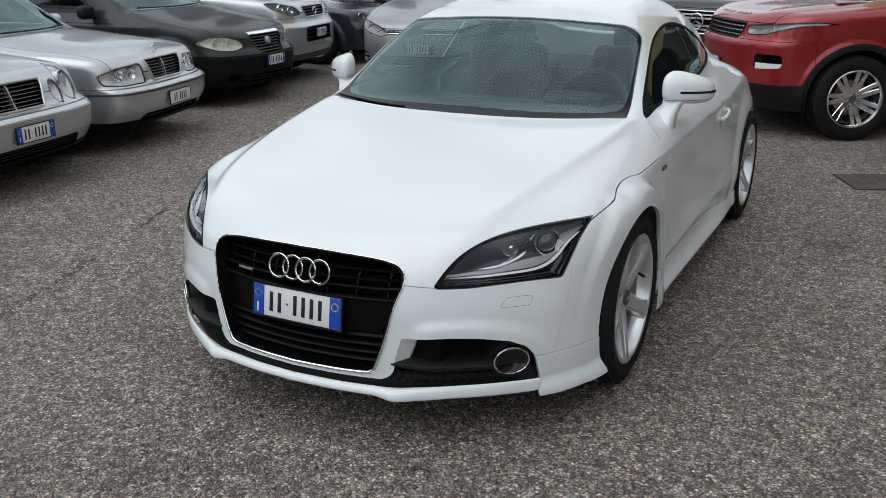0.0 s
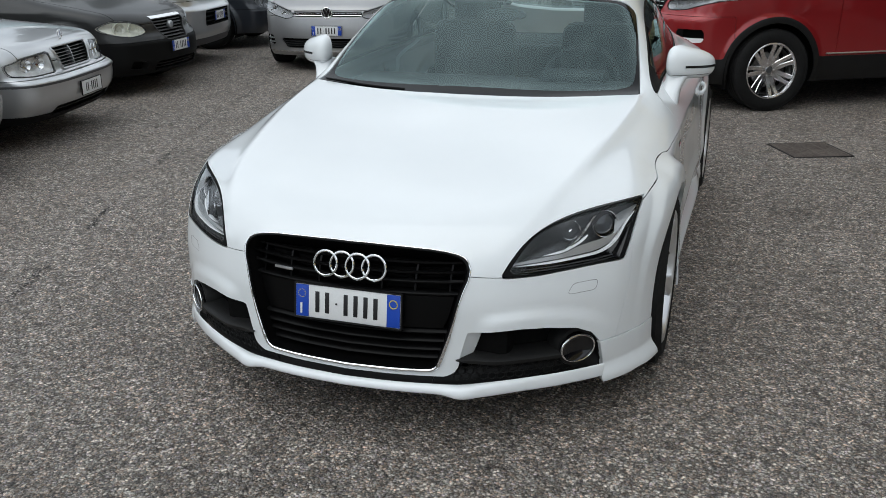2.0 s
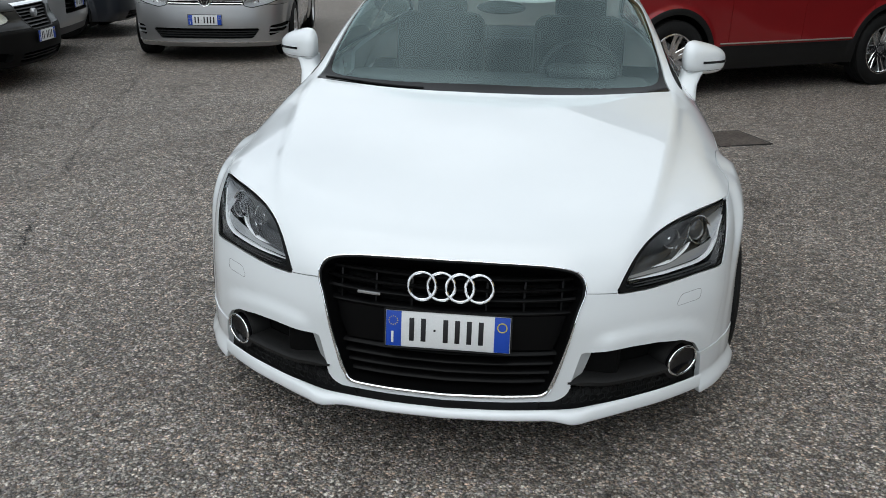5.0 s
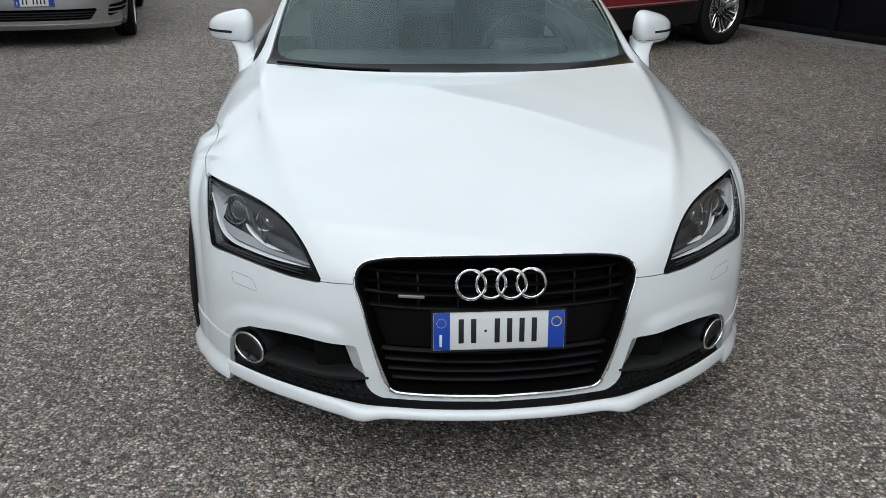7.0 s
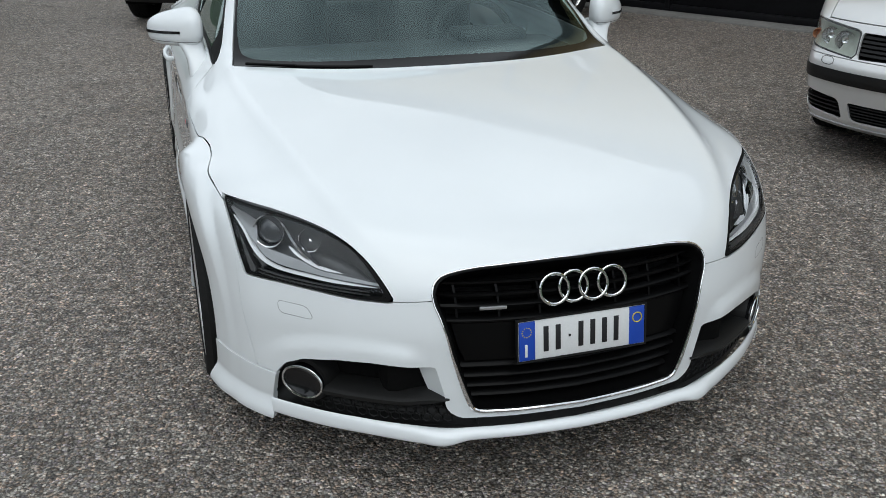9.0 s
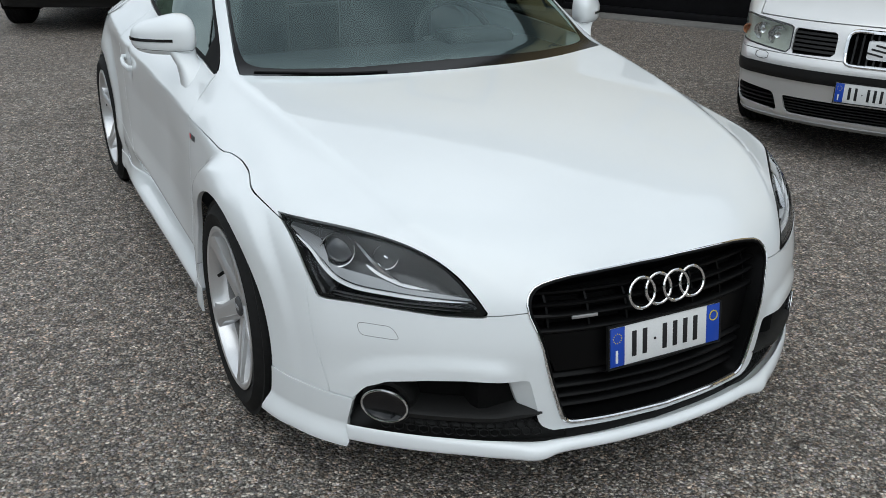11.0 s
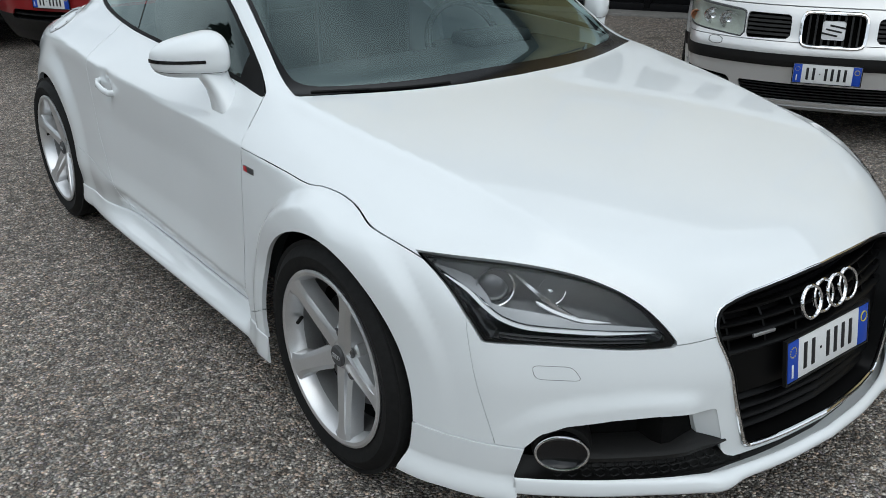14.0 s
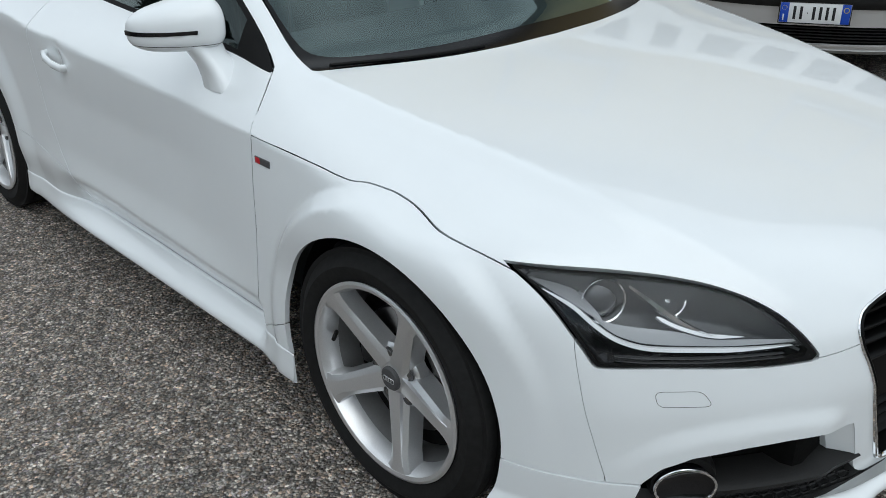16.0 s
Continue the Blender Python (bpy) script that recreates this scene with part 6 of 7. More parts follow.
    # silver off-roader
    s = spec(SALOON, half=0.90, length=4.4, height=1.69, bow=0.22, axle=0.86, base=2.56, wheel_r=0.345, rim=0.215, arch=0.39, clear=0.27, belt=1.02,
             low=((0.25, -0.03), (0.5, 0.0), (0.9, 0.01), (1.2, 0.0)), rake=((0.3, 0.06), (0.45, 0.0), (0.68, 0.0), (0.75, 0.05), (0.9, 0.09), (1.05, 0.2)),
             hood=((0.0, 0.92), (0.12, 0.98), (0.5, 1.05), (1.0, 1.11), (1.4, 1.14), (4.4, 1.12)), flare=0.035,
             roof=((0.95, 0.95), (1.2, 1.10), (1.5, 1.30), (1.9, 1.55), (2.3, 1.67), (3.4, 1.68), (4.1, 1.60), (4.35, 1.2)), cabin=((1.05, 0.83), (1.2, 0.79), (1.5, 0.70), (1.69, 0.55)),
             screen=(1.22, 1.38, 2.0, 0.74, 0.62, 1.06), window=((1.7, 1.15), (4.0, 1.18), (3.9, 1.5), (2.3, 1.54), (2.0, 1.42)), doors=(1.5, 3.4),
             lamps=([(0.40, 0.84), (0.62, 0.82), (0.80, 0.90), (0.82, 0.985), (0.72, 0.99), (0.46, 0.93)],), bonnet_z=0.86, plate=0.60, bumper_z=0.80,
             openings=(([(-0.30, 0.80), (0.30, 0.80), (0.35, 0.93), (-0.35, 0.93)], dict(centre=True, bars=(0.83, 0.865, 0.90), mat=GREYPLASTIC, edge=0.01, edge_mat=SILVER)),
                       ([(-0.42, 0.50), (0.42, 0.50), (0.40, 0.68), (-0.40, 0.68)], dict(centre=True, bars=(0.55, 0.60, 0.65), name="intake"))),
             clad=(0.36, GREYPLASTIC, 0.02), bulbs=((0.56, 0.885, 0.05, REFLECTOR), (0.69, 0.92, 0.045, REFLECTOR)), twin=False, spokes=6)
    car, f = parked_car("off_road_car", "silver compact off-road car with grey lower trim", s, at_yard(-5.23, 6.78, 103), SILVER)
    c = front_sink(f, 0.0, 0.865, -0.004)[0]
    part("badge", ring_mesh(0.045, 0.008, tuple(c), 30, 8, 1.2, 0.9), CHROME, car)
    # dark saloon beyond it
    s = spec(SALOON, half=0.90, length=4.8, lamps=(ellipse(0.64, 0.665, 0.09, 0.105, 12), ellipse(0.475, 0.63, 0.055, 0.07, 10)), lamp_smooth=0,
             openings=(chrome_grille(0.30, 0.24, 0.56, 0.74, 5), ([(-0.55, 0.235), (0.55, 0.235), (0.5, 0.33), (-0.5, 0.33)], dict(centre=True, bars=(0.27, 0.30), name="intake"))),
             bands=((0.50, 0.515, 1.0, CHROME, "bumper_strip"),), bulbs=((0.64, 0.665, 0.07, REFLECTOR),))
    parked_car("saloon_car", "blue-black saloon with oval lamps and chrome strip", s, at_yard(-5.5, 8.95, 100), NAVY)


def badge_disc(c, r):
    bm = lathe([(0.0, -0.010), (r * 0.85, -0.008), (r, 0.0), (r, 0.03)], 28, "y")
    bmesh.ops.translate(bm, vec=tuple(c), verts=bm.verts)
    return bm


def build_hatchback():
    s = spec(SALOON, half=0.90, length=4.25, height=1.45, bow=0.30, power=2.8, axle=0.86, base=2.63, wheel_r=0.315, rim=0.21, arch=0.345, clear=0.17, belt=0.86,
             rake=((0.18, 0.05), (0.24, 0.01), (0.4, 0.0), (0.62, 0.02), (0.70, 0.05), (0.80, 0.13), (0.9, 0.25)),
             hood=((0.0, 0.70), (0.12, 0.77), (0.4, 0.86), (0.9, 0.96), (1.25, 1.0), (4.2, 0.98)), drop=0.06,
             roof=((0.8, 0.80), (1.1, 0.93), (1.4, 1.10), (1.9, 1.33), (2.3, 1.43), (3.2, 1.44), (3.9, 1.33), (4.2, 0.95)),
             cabin=((0.9, 0.83), (1.0, 0.80), (1.25, 0.70), (1.45, 0.55)), screen=(1.12, 1.34, 2.0, 0.73, 0.58, 0.94), window=((1.65, 1.0), (3.7, 1.04), (3.5, 1.26), (2.4, 1.35), (2.05, 1.22)), doors=(1.4, 3.0),
             lamps=([(0.40, 0.625), (0.50, 0.60), (0.66, 0.635), (0.81, 0.69), (0.86, 0.76), (0.80, 0.785), (0.68, 0.765), (0.52, 0.715), (0.42, 0.69)],), bonnet_z=0.70, bumper_z=0.63, plate=0.475, lamp_rim=PLASTIC,
             openings=(([(-0.40, 0.63), (0.40, 0.63), (0.42, 0.69), (-0.42, 0.69)], dict(centre=True, smooth=0, bars=(0.645, 0.672), bar=0.004, mat=CHROME)),
                       ([(-0.50, 0.275), (0.50, 0.275), (0.58, 0.385), (-0.58, 0.385)], dict(centre=True, bars=(0.30, 0.325, 0.35), name="intake")),
                       ([(0.66, 0.29), (0.83, 0.34), (0.86, 0.43), (0.68, 0.41)], dict(bars=(0.33, 0.375), mat=SATIN, name="fog_grille"))),
             bands=((0.225, 0.24, 0.5, CHROME, "chrome_strip"),), bulbs=((0.53, 0.665, 0.045, REFLECTOR), (0.68, 0.70, 0.05, REFLECTOR)), nose_round=0.09, bowl=LAMPPANEL)
    car, f = parked_car("hatchback_car", "grey-silver hatchback with chrome-lined grille", s, at_yard(-3.60, 6.45, 11), WARMSILVER)
    wiper_pair(car, f, s)
    c = front_sink(f, 0.0, 0.675, -0.008)[0]
    e = new("emblem")
    e.parent = car
    part("disc", badge_disc(c, 0.058), GLOSSBLACK, e)
    part("ring", ring_mesh(0.06, 0.007, (c[0], c[1] - 0.012, c[2]), 36, 8), CHROME, e)
    for pts in ([(-0.045, 0.035), (-0.018, -0.045), (0.0, 0.0), (0.018, -0.045), (0.045, 0.035)], [(-0.022, 0.052), (0.0, 0.008), (0.022, 0.052)]):
        part("emblem_stroke", tube([(c[0] + a, c[1] - 0.014, c[2] + b) for a, b in pts], 0.0055, 6, up=(0, 1, 0)), CHROME, e)


def build_red_suv():
    s = spec(SALOON, half=0.955, length=4.36, height=1.62, bow=0.34, power=2.6, axle=0.92, base=2.66, wheel_r=0.365, rim=0.245, arch=0.415, clear=0.24, belt=1.05,
             low=((0.2, -0.06), (0.4, -0.01), (0.7, 0.0), (1.0, 0.01), (1.2, 0.0)), rake=((0.24, 0.14), (0.35, 0.06), (0.5, 0.0), (0.80, 0.0), (0.86, 0.04), (0.98, 0.07), (1.06, 0.12), (1.15, 0.3)),
             hood=((0.0, 1.0), (0.12, 1.045), (0.5, 1.10), (1.0, 1.14), (1.35, 1.165), (4.4, 1.16)), drop=0.04, flare=0.02, dome=0.02,
             roof=((1.0, 0.95), (1.3, 1.13), (1.6, 1.30), (2.0, 1.50), (2.4, 1.60), (3.4, 1.57), (4.0, 1.50), (4.3, 1.2)), cabin=((1.05, 0.86), (1.15, 0.83), (1.4, 0.74), (1.6, 0.60)),
             screen=(1.28, 1.48, 2.15, 0.78, 0.64, 1.10), window=((1.75, 1.16), (4.0, 1.26), (3.8, 1.42), (2.5, 1.50), (2.2, 1.42)), doors=(1.55, 3.35), bonnet=0.80, bonnet_z=0.985, bumper_z=0.84,
             lamps=([(0.46, 0.885), (0.55, 0.878), (0.68, 0.893), (0.80, 0.935), (0.95, 0.995), (0.94, 1.010), (0.72, 0.985), (0.46, 0.958)],), plate=0.60, lamp_rim=PLASTIC,
             openings=(([(-0.38, 0.845), (0.38, 0.845), (0.44, 0.975), (-0.44, 0.975)], dict(centre=True, bars=(0.868, 0.905, 0.942), bar=0.004, mat=SATIN, posts=[-0.39 + 0.065 * k for k in range(13)], post_mat=PLASTIC, edge=0.006, edge_mat=PLASTIC)),
                       ([(-0.50, 0.44), (0.50, 0.44), (0.45, 0.52), (-0.45, 0.52)], dict(centre=True, bars=(0.48,), name="intake")),
                       ([(0.64, 0.60), (0.84, 0.62), (0.84, 0.73), (0.64, 0.73)], dict(name="fog_recess", smooth=0))),
             clad=(0.475, PLASTIC, 0.055), bulbs=((0.56, 0.918, 0.036, REFLECTOR), (0.68, 0.935, 0.028, REFLECTOR)), bowl=LAMPPANEL, spokes=7, twin=True, alloy=BRIGHTALLOY)
    car, f = parked_car("suv_car", "dark red five-door SUV with black wheel-arch cladding", s, at_yard(0.0, 5.72, -58.5), RED)
    wiper_pair(car, f, s)
    for sgn in (-1, 1):
        u = np.linspace(0.645, 0.835, 12) * sgn
        # White colour stands in for the bright reflection in the silver lamp.
        part("fog_lamp", thick(ribbon([front_sink(f, u, np.full(12, v), 0.01).tolist() for v in (0.605, 0.63, 0.655)]), 0.006), LENSWHITE, car, "bright lamp strip")
        p = [(sgn * 0.60, 1.05, 1.17), (sgn * 0.63, 1.25, 1.185)]
        part("bonnet_vent", box((0.08, 0.26, 0.012), (sgn * 0.60, 0.95, float(solve_axis(f, 2, 2.0, 0.4, [np.array([0.60]), np.array([0.95])])[0]) + 0.004), 0.004), SATIN, car)
        for zz in (0.50,):
            q = side_sink(f, np.linspace(1.45, 3.1, 24), np.full(24, zz), -0.012)
            part("sill_strip", tube([(sgn * a, b, c) for a, b, c in q.tolist()], 0.012, 6, flat=0.6), SATIN, car)
        v = side_sink(f, np.array([1.35, 1.65]), np.array([1.0, 1.0]), -0.003)
        part("wing_vent", box((0.008, 0.30, 0.03), (sgn * float(v[0, 0]), 1.5, 0.995), 0.004), SATIN, car)
    # a row of separate pale strokes along the bonnet's front edge
    for k in range(10):
        if k == 5:
            continue
        u = -0.30 + 0.6 * k / 9
        yy = 0.16 + 0.34 * (abs(u) / 0.955) ** 2.6
        zz = float(solve_axis(f, 2, 2.0, 0.4, [np.array([u]), np.array([yy])])[0])
        o = part("bonnet_letter_bar", box((0.036, 0.03, 0.004), (0, 0, 0), 0.001), SATIN, car)
        o.matrix_basis = pose(u, yy, zz + 0.003, 22, 0, 0)


def side_sink(f, u, v, sink):
    x = solve_axis(f, 0, 1.5, 0.2, [u, v])
    return np.stack([x - sink, u, v], 1)


def build_black_suv():
    s = spec(SALOON, half=0.93, length=4.6, height=1.7, bow=0.20, axle=0.88, base=2.76, wheel_r=0.36, rim=0.23, arch=0.41, clear=0.26, belt=1.05,
             low=((0.2, -0.03), (0.5, 0.0), (0.9, 0.01), (1.2, 0.0)), rake=((0.3, 0.06), (0.45, 0.0), (0.9, 0.02), (1.05, 0.08)),
             hood=((0.0, 1.0), (0.12, 1.05), (0.5, 1.10), (1.0, 1.13), (1.4, 1.16), (4.6, 1.12)), roof=((1.0, 0.95), (1.3, 1.13), (1.6, 1.32), (2.0, 1.55), (2.4, 1.67), (3.6, 1.68), (4.3, 1.55), (4.55, 1.2)),
             cabin=((1.05, 0.84), (1.2, 0.81), (1.5, 0.72), (1.7, 0.56)), screen=(1.3, 1.45, 2.1, 0.76, 0.64, 1.08), window=((1.75, 1.16), (4.1, 1.2), (4.0, 1.5), (2.4, 1.56), (2.1, 1.44)), doors=(1.5, 3.4),
             lamps=([(0.52, 0.80), (0.86, 0.82), (0.86, 0.95), (0.54, 0.94)],), bonnet_z=0.97, plate=0.49, bumper_z=0.78,
             openings=(([(-0.42, 0.70), (0.42, 0.70), (0.46, 0.94), (-0.46, 0.94)], dict(centre=True, bars=(0.74, 0.78, 0.86, 0.90), bar=0.011, mat=SATIN, edge=0.008)),
                       ([(-0.6, 0.36), (0.6, 0.36), (0.55, 0.46), (-0.55, 0.46)], dict(centre=True, bars=(0.39, 0.42), name="intake"))),
             clad=(0.40, PLASTIC, 0.03), bulbs=((0.66, 0.88, 0.05, REFLECTOR),), spokes=5)
    car, f = parked_car("suv_car", "black tall SUV with star badge and chrome bars", s, at_yard(-0.55, 7.35, -20), BLACKPAINT)
    c = front_sink(f, 0.0, 0.83, -0.02)[0]
    star_badge(car, tuple(c), 0.085)


def build_van():
    s = spec(SALOON, half=0.905, length=4.63, height=1.73, bow=0.33, power=2.7, axle=0.95, base=2.84, wheel_r=0.32, rim=0.20, arch=0.36, clear=0.18, belt=0.98,
             low=((0.18, -0.05), (0.3, -0.01), (0.6, 0.0), (0.95, 0.0)), rake=((0.18, 0.15), (0.24, 0.09), (0.32, 0.06), (0.44, 0.022), (0.50, 0.0), (0.55, 0.0), (0.62, 0.035), (0.75, 0.075), (0.85, 0.16), (0.95, 0.32)),
             hood=((0.0, 0.80), (0.12, 0.86), (0.4, 0.96), (0.8, 1.06), (1.1, 1.11), (4.6, 1.10)), drop=0.07,
             roof=((0.6, 0.90), (0.95, 1.07), (1.3, 1.28), (1.8, 1.55), (2.2, 1.69), (3.6, 1.72), (4.3, 1.62), (4.6, 1.2)), cabin=((0.95, 0.86), (1.1, 0.83), (1.4, 0.74), (1.72, 0.56)),
             screen=(0.98, 1.25, 1.95, 0.76, 0.62, 1.02), window=((1.6, 1.08), (4.3, 1.12), (4.2, 1.45), (2.3, 1.55), (1.95, 1.40)), doors=(1.5, 3.4),
             lamp_corner=0.02, lamps=([(0.478, 0.605), (0.80, 0.632), (0.875, 0.665), (0.868, 0.75), (0.80, 0.785), (0.478, 0.755)],), bonnet_z=0.79, plate=0.440, plate_out=0.034, bumper_z=0.60, bowl=DULLBOWL, nose_round=0.08,
             openings=(([(-0.155, 0.585), (0.155, 0.585), (0.17, 0.62), (0.17, 0.765), (-0.17, 0.765), (-0.17, 0.62)], dict(centre=True, corner=0.05, posts=[-0.13 + 0.037 * k for k in range(8)], post_mat=PLASTIC, edge=0.011)),
                       ([(0.225, 0.615), (0.472, 0.608), (0.472, 0.748), (0.225, 0.745)], dict(bars=(0.632, 0.655, 0.678, 0.701, 0.724), bar=0.008, mat=PLASTIC)),
                       ([(-0.46, 0.250), (0.46, 0.250), (0.49, 0.360), (-0.49, 0.360)], dict(centre=True, bars=(0.27, 0.288, 0.306, 0.324, 0.342), bar=0.005, name="intake")),
                       ([(0.515, 0.252), (0.80, 0.272), (0.862, 0.395), (0.545, 0.368)], dict(bars=(0.29, 0.315, 0.34), bar=0.005, name="fog_grille"))),
             bands=((0.465, 0.535, 0.9, PLASTIC, "bumper_strip"), (0.205, 0.222, 0.6, SATIN, "lower_strip")), bulbs=((0.58, 0.685, 0.052, REFLECTOR), (0.68, 0.695, 0.048, REFLECTOR), (0.795, 0.68, 0.028, AMBER)), lamp_turn=-14)
    car, f = parked_car("van_car", "pale silver people carrier with black bumper strip", s, at_yard(2.84, 0.87, -60), PALE)
    wiper_pair(car, f, s)
    c = front_sink(f, 0.0, 0.675, 0.0)[0]
    e = new("emblem")
    e.parent = car
    # Chrome emblem with the sky's reflection painted as plain white.
    o = part("emblem_plate", box((0.120, 0.012, 0.102), (0, 0, 0), 0.012, 3), LENSWHITE, e)
    o.matrix_basis = pose(c[0], c[1] - 0.006, c[2])
    for dx, dz, w in ((0.020, 0.022, 0.085), (0.0, 0.0, 0.085), (-0.020, -0.022, 0.085)):
        o = part("emblem_groove", box((w, 0.003, 0.010), (0, 0, 0), 0.001), PLATETEXT, e)
        o.matrix_basis = pose(c[0] + dx, c[1] - 0.0122, c[2] + dz, 0, 10, 0)
    for sgn in (-1, 1):
        poly = polygon([(0.60, 0.555), (0.68, 0.555), (0.68, 0.595), (0.60, 0.595)], 1)
        bm = tube(on_front(f, poly, -0.0005, 40), 0.002, 5, True, up=(0, 1, 0))
        bmesh.ops.transform(bm, matrix=Matrix.Diagonal((sgn, 1, 1, 1)), verts=bm.verts)
        part("washer_flap", bm, GREYPLASTIC, car)


build_row()
build_hatchback()
build_red_suv()
build_black_suv()
build_van()


# ---- the yard ----
def build_ground():
    ax = grid_axis((-600, -40, 140), (-40, -12, 7), (-12, 12, 0.5), (12, 40, 7), (40, 600, 140))
    pts = [(a, b, drop_to_yard(a, b)) for a in ax.tolist() for b in ax.tolist()]
    n = len(ax)
    fcs = [(i * n + j, (i + 1) * n + j, (i + 1) * n + j + 1, i * n + j + 1) for i in range(n - 1) for j in range(n - 1)]
    me = bpy.data.meshes.new("ground")
    me.from_pydata(pts, [], fcs)
    me.polygons.foreach_set("use_smooth", [True] * len(me.polygons))
    tagged(part_mesh("ground", me, ASPHALT), "worn grey asphalt yard with pale stones and stains", "ground", kind="structure")


build_ground()


def build_drain():
    d = thing("drain_cover", "rusty square iron drain cover set in the asphalt", "drain cover", pose(1.577, 3.815, drop_to_yard(1.577, 3.815), 0, 0, 24))
    part("frame", thick_flat(0.452, 0.012, 0.014), DRAIN_RIM, d)
    part("plate", box((0.428, 0.428, 0.008), (0, 0, 0.001), 0.002), IRON, d)
    for i in range(17):
        part("bar", box((0.42, 0.011, 0.006), (0, (i - 8) * 0.0250, 0.007), 0.002, 1), IRON, d)
    for i in range(5):
        part("cross_bar", box((0.012, 0.42, 0.005), ((i - 2) * 0.10, 0, 0.0065), 0.002, 1), IRON, d)


def thick_flat(w, t, d):
    bm = thick_frame(w, w, t, d)
    bmesh.ops.rotate(bm, cent=(0, 0, 0), matrix=Matrix.Rotation(radians(90), 3, "X"), verts=bm.verts)
    return bm


build_drain()


def tar_line(points, seed, name, label):
    """A worn joint in the asphalt: a ragged run of small dark pits a few centimetres wide."""
    rnd = random.Random(seed)
    verts, faces = [], []
    for (x0, y0), (x1, y1) in zip(points, points[1:]):
        d = Vector((x1 - x0, y1 - y0))
        side = Vector((-d.y, d.x)).normalized()
        for k in range(int(d.length / 0.0045)):
            t = rnd.random()
            x, y = x0 + d.x * t, y0 + d.y * t
            if noise.noise((x * 2.1, y * 2.1, seed)) + rnd.uniform(-0.25, 0.25) < -0.12:
                continue
            c = Vector((x, y)) + side * (0.05 * noise.noise((x * 1.4, y * 1.4, seed + 7.0)) + rnd.gauss(0, 0.014))
            r, a = rnd.uniform(0.0022, 0.0075), rnd.uniform(0, math.pi)
            i, m = len(verts), 6
            for q in range(m):
                w = r * rnd.uniform(0.6, 1.2)
                e = a + q * 2 * math.pi / m
                p = c + Vector((math.cos(e), math.sin(e))) * w
                verts.append((p.x, p.y, drop_to_yard(p.x, p.y) + 0.0025 + 0.0004 * (k % 5)))
            faces.append(tuple(range(i, i + m)))
    me = bpy.data.meshes.new(name)
    me.from_pydata(verts, [], faces)
    tagged(part_mesh(name, me, TAR), label, "asphalt joint", kind="structure")


tar_line([(-1.6, -1.2), (-2.27, 0.58), (-2.77, 1.92), (-3.1, 2.75), (-3.55, 4.1), (-4.0, 5.6), (-4.26, 6.3)], 3, "trim_joint", "dark ragged joint across the asphalt")
tar_line([(-4.0, 7.8), (-3.04, 8.05), (-1.5, 8.47), (1.0, 9.1)], 5, "trim_joint", "dark ragged joint across the asphalt")


# ---- the building along the yard: dark glazed ground floor, ochre plaster above ----
def build_hall():
    hall = thing("hall_building", "long ochre building with dark glazed ground floor and sign", "building", pose(5.42, 6.47, -0.04, 0, 0, -59.2))
    # local x runs along the wall, y goes into the building
    part("ground_floor", box((34, 0.25, 3.0), (8, 0.15, 1.5), 0.01), DARKWALL, hall)
    part("upper_wall", box((34, 8.0, 4.2), (8, 4.0, 5.1), 0.02), PLASTER, hall)
    part("plinth", box((34, 0.06, 0.10), (8, 0.0, 0.05), 0.01), DARKWALL, hall)
    part("kerb", box((34, 0.32, 0.05), (8, -0.22, 0.005), 0.012), KERB, hall)
    part("roof_edge", box((34.6, 8.6, 0.25), (8, 3.9, 7.32), 0.03), DARKWALL, hall)
    part("sign_board", box((7.0, 0.08, 0.9), (3.5, -0.06, 3.6), 0.02), SIGNWHITE, hall, "white sign board")
    for k, w in enumerate((0.5, 0.45, 0.5, 0.3, 0.5, 0.45, 0.5, 0.4)):
        part("sign_bar", box((w, 0.03, 0.5), (0.9 + k * 0.72, -0.11, 3.6), 0.01), PLATETEXT, hall)
    for k in range(8):
        x = -6 + k * 4.0
        w = new("window")
        w.parent = hall
        w.matrix_basis = pose(x, -0.005, 5.2)
        part("frame", thick_frame(1.5, 1.4, 0.08, 0.1), GREYPLASTIC, w)
        part("pane", box((1.36, 0.02, 1.26), (0, 0.02, 0), 0.004), GLOSSBLACK, w)
        part("sill", box((1.7, 0.14, 0.06), (0, -0.04, -0.75), 0.01), SIGNWHITE, w)
    for k in range(14):
        part("mullion", box((0.07, 0.08, 2.9), (-8 + k * 2.4, 0.0, 1.5), 0.01), DARKWALL, hall)


build_hall()


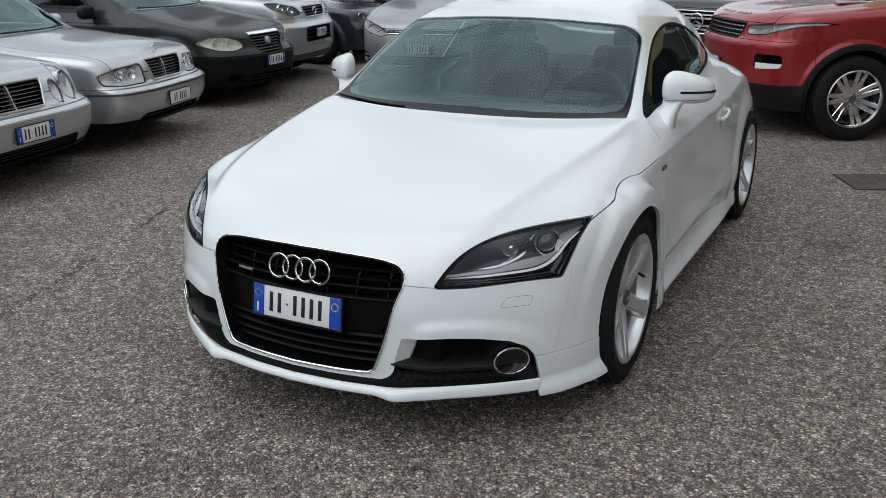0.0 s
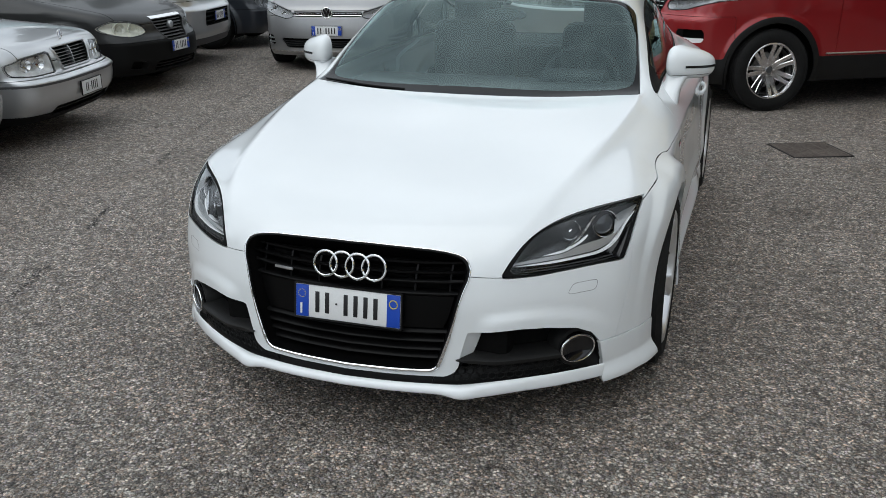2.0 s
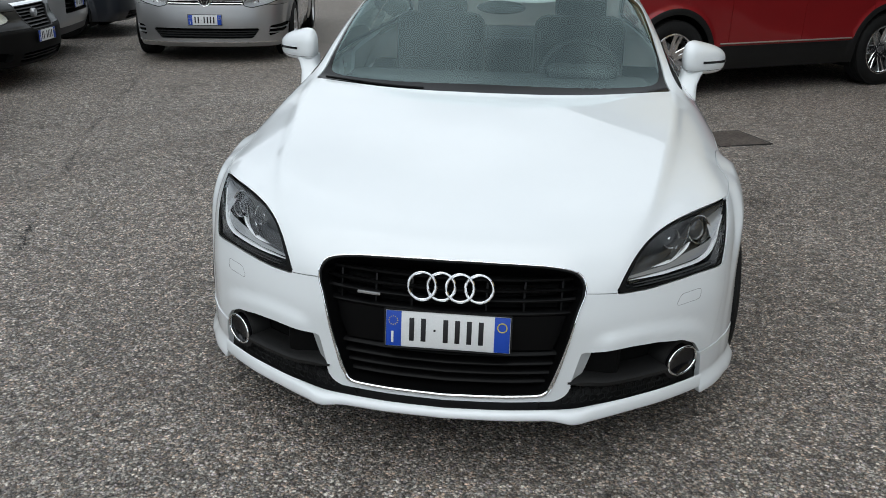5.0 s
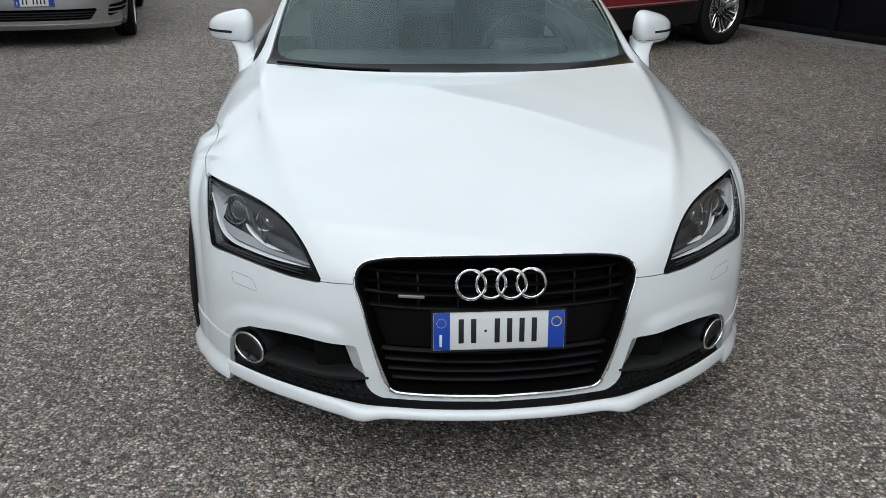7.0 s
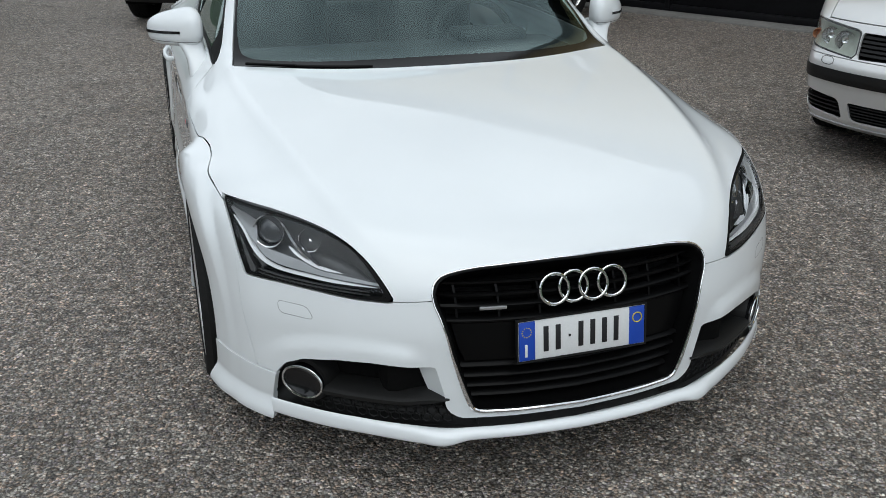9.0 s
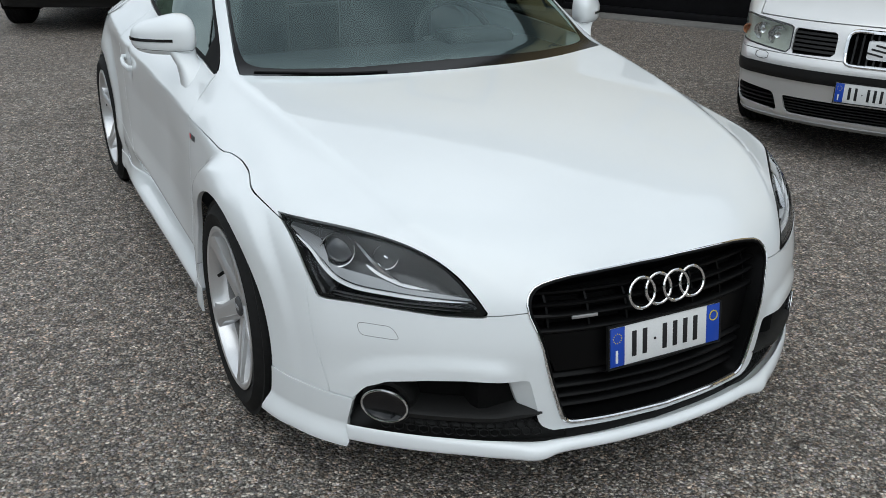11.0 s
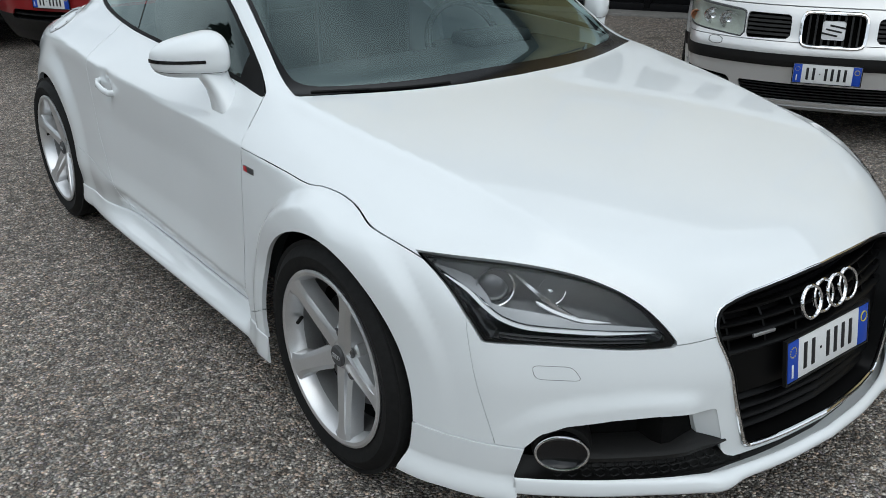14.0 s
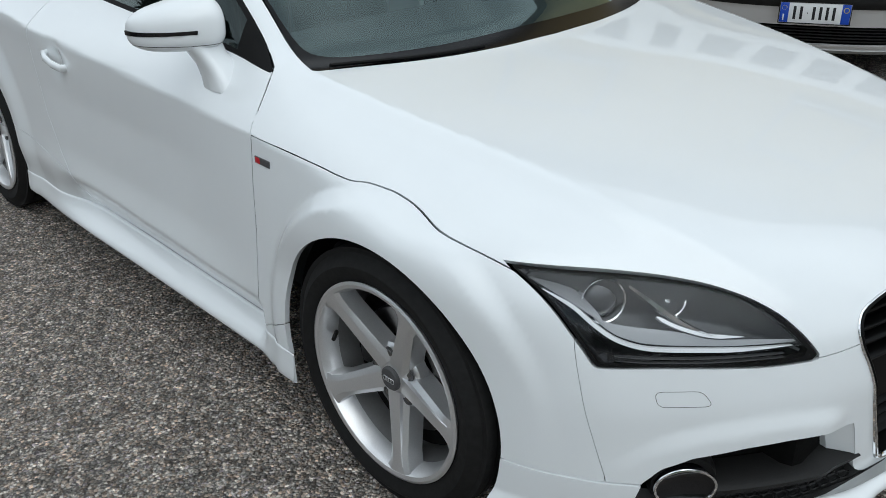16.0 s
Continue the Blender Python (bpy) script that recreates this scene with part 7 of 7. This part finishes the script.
# ---- trees and wooded slopes ----
def conifer(name, m, h, seed):
    rnd = random.Random(seed)
    t = thing(name, "tall dark green conifer", "tree", m, "conifers by the yard")
    part("trunk", lathe([(0.001, 0), (h * 0.022, 0), (h * 0.016, h * 0.4), (h * 0.006, h * 0.8), (0.01, h * 0.98), (0.0, h)], 10, "z"), BARK, t)
    verts, faces = [], []
    for k in range(300):
        f = 0.08 + 0.90 * (k / 300) ** 0.9
        z = h * f
        reach = h * 0.24 * (1 - f) ** 0.8 * rnd.uniform(0.65, 1.15) + 0.1
        a = rnd.uniform(0, 2 * math.pi)
        d = Vector((math.cos(a), math.sin(a), -rnd.uniform(0.1, 0.35)))
        for j in range(12):
            q = (j + 0.6) / 12
            c = Vector((0, 0, z)) + d * reach * q
            w = 0.14 + 0.45 * (1 - q) * reach * 0.35
            for sgn in (-1, 1):
                b = a + sgn * rnd.uniform(0.6, 1.3)
                tip = c + Vector((math.cos(b), math.sin(b), rnd.uniform(-0.5, 0.1))) * w * 1.6
                n = len(verts)
                side = Vector((-math.sin(b), math.cos(b), rnd.uniform(-0.4, 0.4))) * w * 0.42
                verts += [c - side, c + side, tip]
                faces.append((n, n + 1, n + 2))
    me = bpy.data.meshes.new("crown")
    me.from_pydata([tuple(v) for v in verts], [], faces)
    part_mesh("crown", me, LEAF, t)


for k, (x, y, h) in enumerate(((-15, 2, 8), (-16, 8, 8.5), (-13, 21, 9), (-10.5, 22.5, 9), (-16, 17, 8), (-15.5, 19, 8.5), (-15, -5, 8))):
    conifer("conifer_tree", pose(x, y, -0.04), h, k)


def build_hills():
    rnd = random.Random(4)
    n, rows = 90, []
    for r, base in ((140, 0.0), (170, 0.55), (230, 1.0), (330, 0.9)):
        row = []
        for k in range(n + 1):
            a = 2 * math.pi * k / n
            top = 26 + 13 * math.sin(2 * a + 0.7) + 8 * math.sin(5 * a + 1.3) + 3 * math.sin(11 * a)
            row.append((r * math.cos(a), r * math.sin(a), base * top - 0.5 + 2.5 * noise.noise((k * 0.7, r * 0.1, 0)) * (base > 0)))
        rows.append(row)
    o = part("backdrop", ribbon(rows), HILL)
    tagged(o, "wooded hills far round the yard", "hills", kind="structure")


build_hills()


def build_block():
    """A small pale block that lies by the building."""
    b = thing("block", "small white plastic block lying by the building wall", "block", pose(5.62, 6.40, -0.035, 0, 0, -59))
    part("body", box((0.22, 0.08, 0.06), (0, -0.02, 0.03), 0.012), SIGNWHITE, b)
    part("cap", box((0.05, 0.06, 0.02), (0.06, 0, 0.07), 0.006), GREYPLASTIC, b)


build_block()
